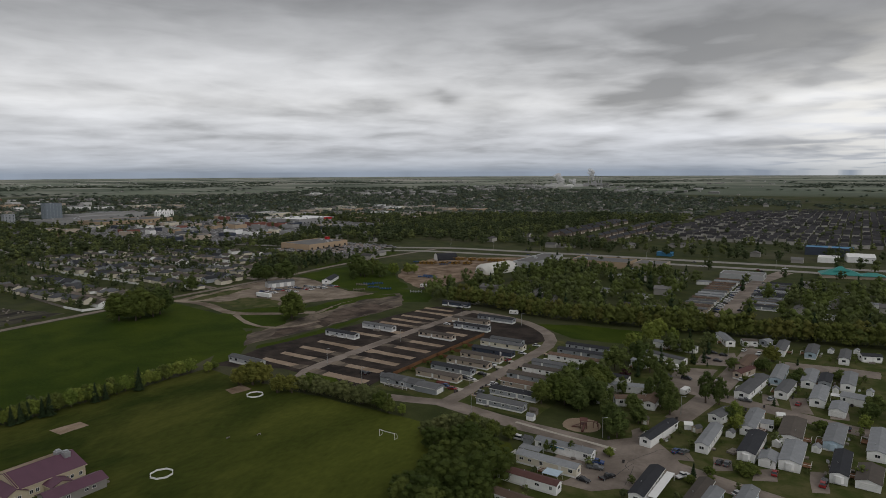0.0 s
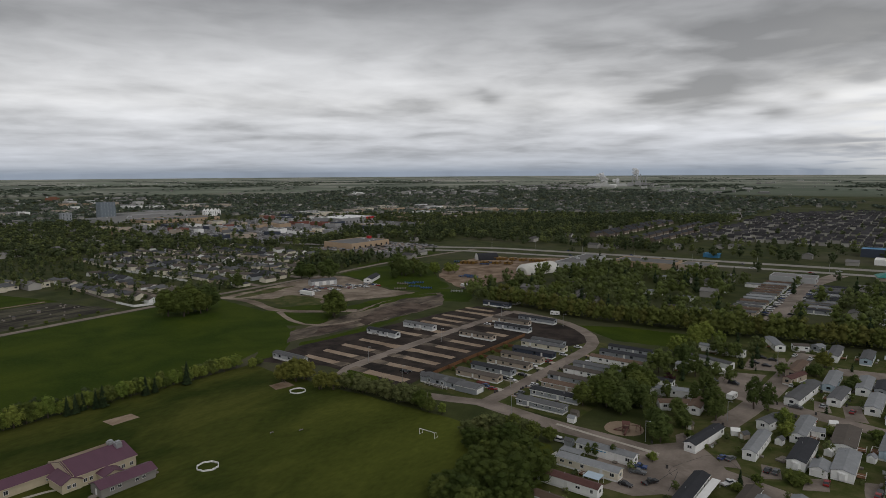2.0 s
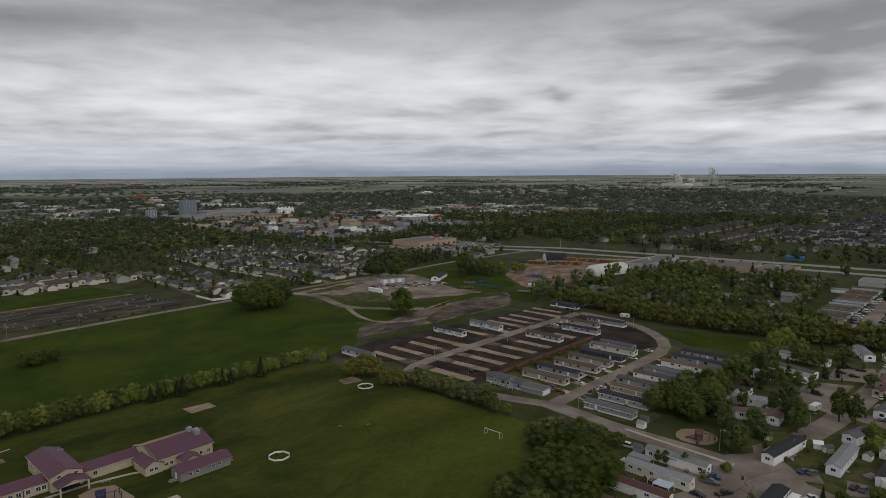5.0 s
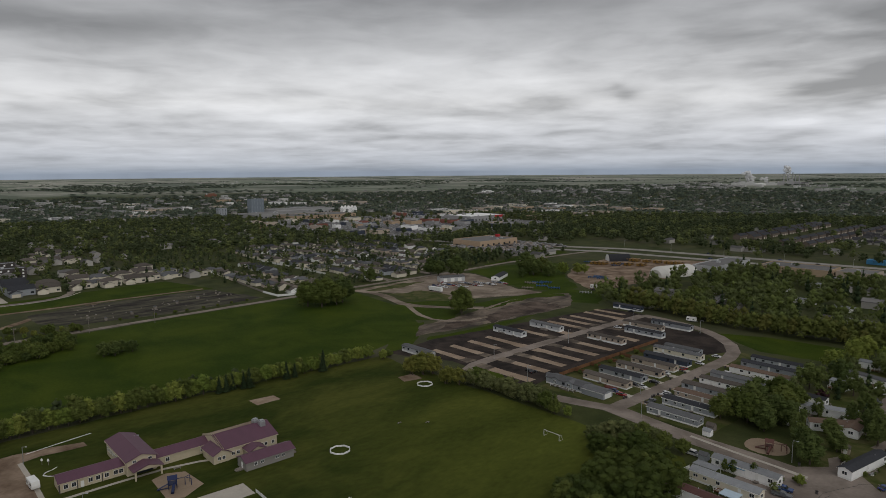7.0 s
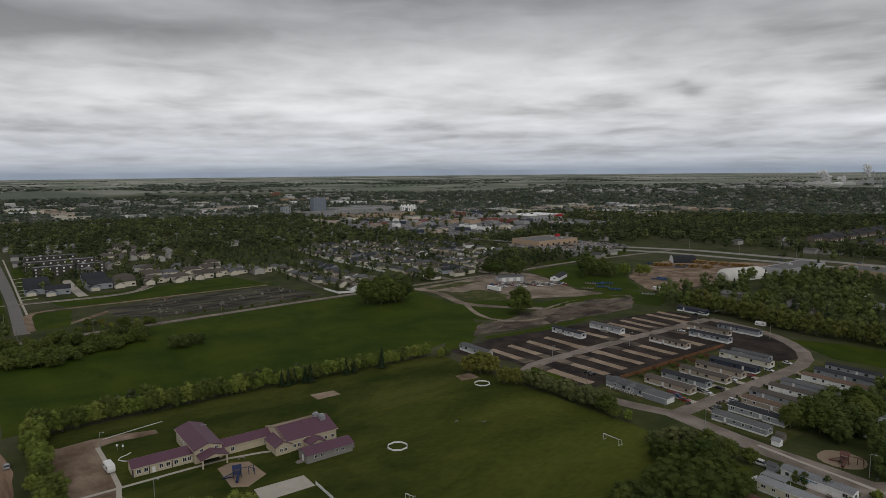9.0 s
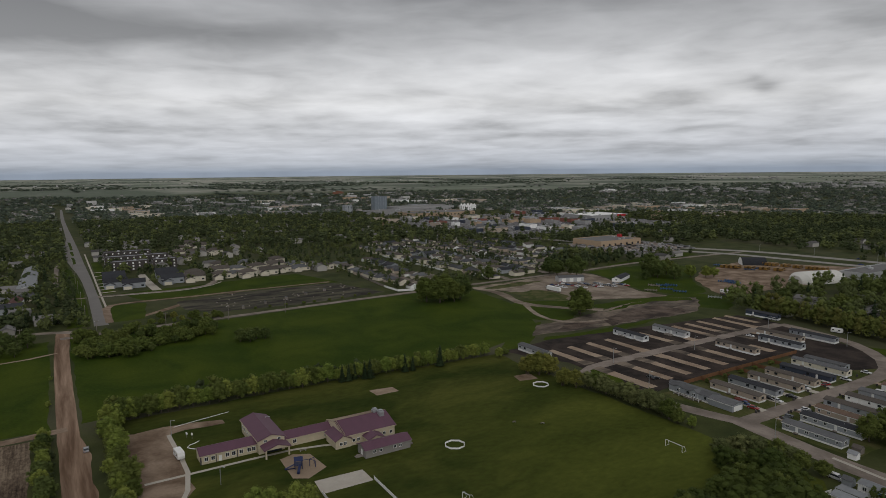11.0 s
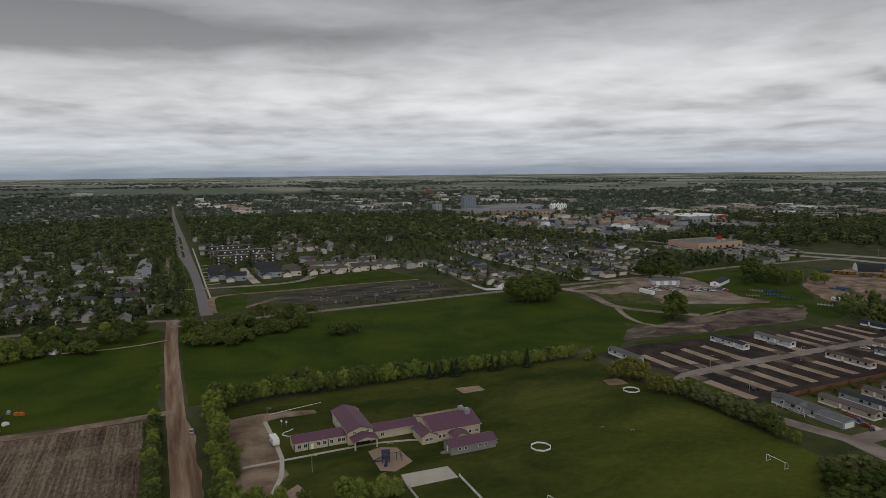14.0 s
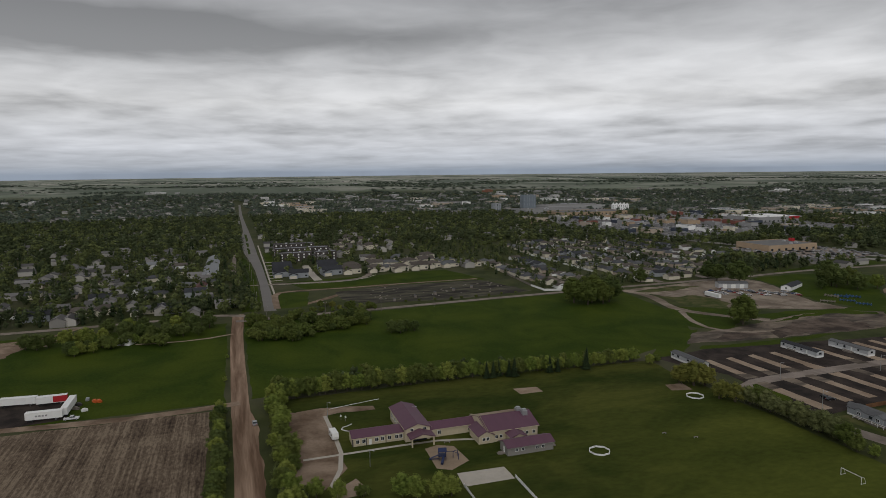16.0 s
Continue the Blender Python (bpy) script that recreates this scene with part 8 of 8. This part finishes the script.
def implement(x, y, turn, skin, label):
    """A long farm machine: frame, wheels and a row of upright tools."""
    t = thing("farm_machine", label, "farm machine", at(x, y, turn), "farm machines")
    part("frame", Shape().box(-5, 5, -0.15, 0.15, 0.8, 1.1).box(-5, 5, 1.4, 1.7, 0.8, 1.1).box(-0.2, 0.2, -3, 1.6, 0.7, 1.0), skin, t)
    for k in range(5):
        part("tine", Shape().box(-4.9 + 2.3 * k, -4.5 + 2.3 * k, -0.3, 1.8, 0.1, 1.7), skin, t)
    for px in (-3.5, 3.5):
        part("tyre", WHEEL, RUBBER, t, m=pose(px, 2.2, 0.5) @ Matrix.Diagonal((1.5, 1.5, 1.5, 1)))


AGBLUE = paint("blue_machine_paint", (0.030, 0.085, 0.200), 0.5, (3, 0.1), (0.4, 0.15))
for x, y, t, skin in ((-371.8, 437.6, 20, GREYWOOD), (-368.5, 443.5, 15, AGBLUE), (-364.4, 450.7, 20, AGBLUE), (-354.4, 433.2, 35, AGBLUE), (-341.1, 433.0, 30, AGBLUE), (-357.6, 417.8, 40, GREYWOOD), (-350.1, 502.9, 25, AGBLUE), (-340.6, 503.7, 20, AGBLUE), (-349.0, 510.1, 10, AGBLUE),
                      (-310.2, 435.1, 30, STEEL), (-311.0, 450.9, 20, DARKTRIM), (-311.8, 467.2, 15, DARKTRIM), (-379.2, 584.2, 30, AGBLUE), (-378.7, 598.5, 60, AGBLUE), (-401.1, 587.4, 30, DARKTRIM), (-414.6, 585.6, 30, AGBLUE)):
    implement(x, y, t, skin, "%s farm machine standing in the yard" % {"blue_machine_paint": "blue painted"}.get(skin.name, "rusty dark"))
# heap of machine parts at the end of the trailers
for x, y, skin in ((-314.1, -64.5, STEEL), (-310.5, -61.0, ORANGE), (-309.8, -59.1, ORANGE), (-299.7, -63.0, TRIM), (-308.2, -66.8, DARKTRIM), (-303.2, -66.9, GREYWOOD)):
    o = part("scrap_crate", Shape().box(-1.2, 1.2, -0.7, 0.7, 0, 0.9).box(-0.8, 0.5, -0.5, 0.6, 0.9, 1.3), skin, None)
    o.matrix_basis = at(x, y, r.uniform(0, 180))
    tagged(o, "%s crate of farm parts on bare ground" % skin.name.split("_")[0], "crate", "crates")


# ---- poles, lamps and small things ----
def lamp_post(x, y, h=8.0, turn=0):
    p = thing("street_lamp", "slim pale steel street lamp with a short arm", "street lamp", at(x, y, turn), "street lamps")
    part("pole", Shape().tube((0, 0, 0), (0, 0, h), 0.13, 0.09, 6), STEEL, p)
    part("arm", Shape().tube((0, 0, h), (1.4, 0, h + 0.2), 0.07, 0.05, 5), STEEL, p)
    part("lamp_head", Shape().box(1.2, 1.9, -0.16, 0.16, h + 0.1, h + 0.26), TIN, p)


def power_pole(x, y, h=10.0, turn=0):
    p = thing("utility_pole", "brown wooden utility pole with crossarm", "utility pole", at(x, y, turn), "utility poles")
    part("pole", Shape().tube((0, 0, 0), (0, 0, h), 0.17, 0.12, 6), GREYWOOD, p)
    part("crossarm", Shape().box(-1.2, 1.2, -0.07, 0.07, h - 0.9, h - 0.7), GREYWOOD, p)
    for k in (-1.0, 0.0, 1.0):
        part("insulator", Shape().tube((k, 0, h - 0.7), (k, 0, h - 0.4), 0.06), TRIM, p)


for x, y in ((-232.5, 244.7), (-225.0, 299.6), (-231.4, 378.6), (-195.9, 229.4), (-132.0, 224.0), (-149.9, 253.2), (-77.4, 229.1), (-183.3, 376.2), (-57.8, 268.4), (-54.9, 360.1)):
    lamp_post(x, y)
for x, y in ((-207.0, 41.1), (-258, 34), (-242, 66)):
    lamp_post(x, y, 6.0, 40)
for k in range(9):
    power_pole(-448 + 0.0 * k, -180 + 40 * k, 10, 90)
for k in range(10):
    power_pole(-500 - 60 * k, 16, 11, 0)
for x in range(-460, 60, 65):
    lamp_post(x, 727, 10, 90)
# bins put out along the streets
for k, (x, y) in enumerate(((-154, 246), (-153, 271), (-153.5, 284), (-153, 297), (-142, 262), (-141.5, 290), (-153, 325), (-141, 318), (-142, 244), (-45, 300), (-30, 296), (-36, 288), (-58, 262), (-20, 287), (-75, 229), (-64, 212), (-50, 209), (-35, 205))):
    b = thing("wheeled_bin", "black wheeled bin standing at the kerb", "bin", at(x, y, 20 * k), "wheeled bins")
    part("body", Shape().box(-0.3, 0.3, -0.35, 0.35, 0.05, 1.0), DARKTRIM, b)
    part("lid", Shape().box(-0.33, 0.33, -0.4, 0.38, 1.0, 1.08), RUBBER, b)
for x, y, w in ((-216.9, 72.1, 2.4), (-189.7, 161.0, 1.6), (-197.0, 152.5, 1.4)):
    t = thing("bench", "pale wooden bench on the grass", "bench", at(x, y, 80), "benches")
    part("seat", Shape().box(-w / 2, w / 2, -0.25, 0.25, 0.42, 0.5), GREYWOOD, t)
    for s_ in (-1, 1):
        part("leg", Shape().box(s_ * w * 0.4 - 0.06, s_ * w * 0.4 + 0.06, -0.2, 0.2, 0, 0.42), STEEL, t)
for k in range(5):
    t = thing("allotment_shed", "tiny weathered shed in the garden plots", "shed", at(-480 - 8 * k, 118 + 19 * k, 10 * k), "garden sheds")
    part("wall", Shape().box(-1, 1, -0.8, 0.8, 0, 1.8), GREYWOOD, t)
    part("roof", Shape().slopes(-1, 1, -0.8, 0.8, 1.8, 2.3, 0.15, 0.06), R_GREY, t)

# pale odds and ends between the garden plots
s = Shape()
for k in range(40):
    x, y = r.uniform(-540, -482), r.uniform(105, 225)
    w = r.uniform(0.3, 0.9)
    s.box(x - w, x + w, y - w * r.uniform(0.4, 1), y + w * 0.6, 0, r.uniform(0.2, 0.8))
m = s.mesh("garden_clutter")
m.materials.append(GREYWOOD)
tagged(new("garden_clutter", m), "pale tubs, frames and boards on garden plots", "garden clutter", kind="stuff")


# ---- what stands about in the gardens of the older homes ----
def yard_things():
    r = random.Random(404)
    proto = {}

    def make(kind):
        if kind == "woodpile":
            t = thing(kind, "stacked grey boards beside a home", "woodpile", group="garden things")
            for k in range(3):
                part("board", Shape().box(-1.4, 1.4 - 0.2 * k, -0.5 + 0.1 * k, 0.5, 0.22 * k, 0.2 + 0.22 * k), GREYWOOD, t)
        elif kind == "storage_box":
            t = thing(kind, "white plastic storage box on the lawn", "box", group="garden things")
            part("body", Shape().box(-0.8, 0.8, -0.4, 0.4, 0, 0.6), TRIM, t)
            part("lid", Shape().box(-0.84, 0.84, -0.44, 0.44, 0.6, 0.68), MALLGREY, t)
        elif kind == "garden_table":
            t = thing(kind, "weathered wooden garden table", "table", group="garden things")
            part("tabletop", Shape().box(-0.9, 0.9, -0.5, 0.5, 0.68, 0.75), GREYWOOD, t)
            for x in (-0.75, 0.75):
                part("leg", Shape().box(x - 0.05, x + 0.05, -0.45, 0.45, 0, 0.68), GREYWOOD, t)
        elif kind == "barbecue":
            t = thing(kind, "black barbecue on thin legs", "barbecue", group="garden things")
            part("lid", Shape().tube((-0.5, 0, 0.95), (0.5, 0, 0.95), 0.33, 0.33, 8), RUBBER, t)
            part("frame", Shape().box(-0.5, 0.5, -0.3, 0.3, 0, 0.75), DARKTRIM, t)
        else:
            t = thing("porch_deck", "small raised deck with a railing beside a home", "deck", group="porch decks")
            wood_ = WOOD if len(proto) % 2 else GREYWOOD
            part("deck_floor", Shape().box(-2.0, 2.0, -1.3, 1.3, 0.55, 0.68), wood_, t)
            for x in (-1.9, 0.0, 1.9):
                part("post", Shape().box(x - 0.06, x + 0.06, -1.28, -1.16, 0, 1.6), TRIM, t)
            part("railing", Shape().box(-1.95, 1.95, -1.26, -1.18, 1.5, 1.6).box(-1.95, 1.95, -1.26, -1.18, 1.05, 1.12).box(-1.98, -1.9, -1.2, 1.2, 1.5, 1.6), TRIM, t)
        return t

    def put(kind, m):
        if kind not in proto:
            proto[kind] = make(kind)
            proto[kind].matrix_basis = m
        else:
            copy_thing(proto[kind], m)

    for ax, ay, bx, by, half in YARDS:
        turn = math.degrees(math.atan2(by - ay, bx - ax))
        base = pose((ax + bx) / 2, (ay + by) / 2, 0, 0, 0, turn)
        reach = math.hypot(bx - ax, by - ay) / 2
        s = r.choice((-1, 1))
        x = r.uniform(-0.5, 0.5) * reach
        if r.random() < 0.6:
            put("porch_deck", base @ pose(x, s * (half + 1.45), 0, 0, 0, 0 if s < 0 else 180))
        for _ in range(r.choice((1, 1, 2))):
            kind = r.choice(("woodpile", "storage_box", "garden_table", "barbecue", "woodpile", "storage_box"))
            put(kind, base @ pose(r.uniform(-0.95, 0.95) * reach, -s * (half + r.uniform(0.9, 1.8)), 0, 0, 0, r.uniform(-15, 15)))


yard_things()
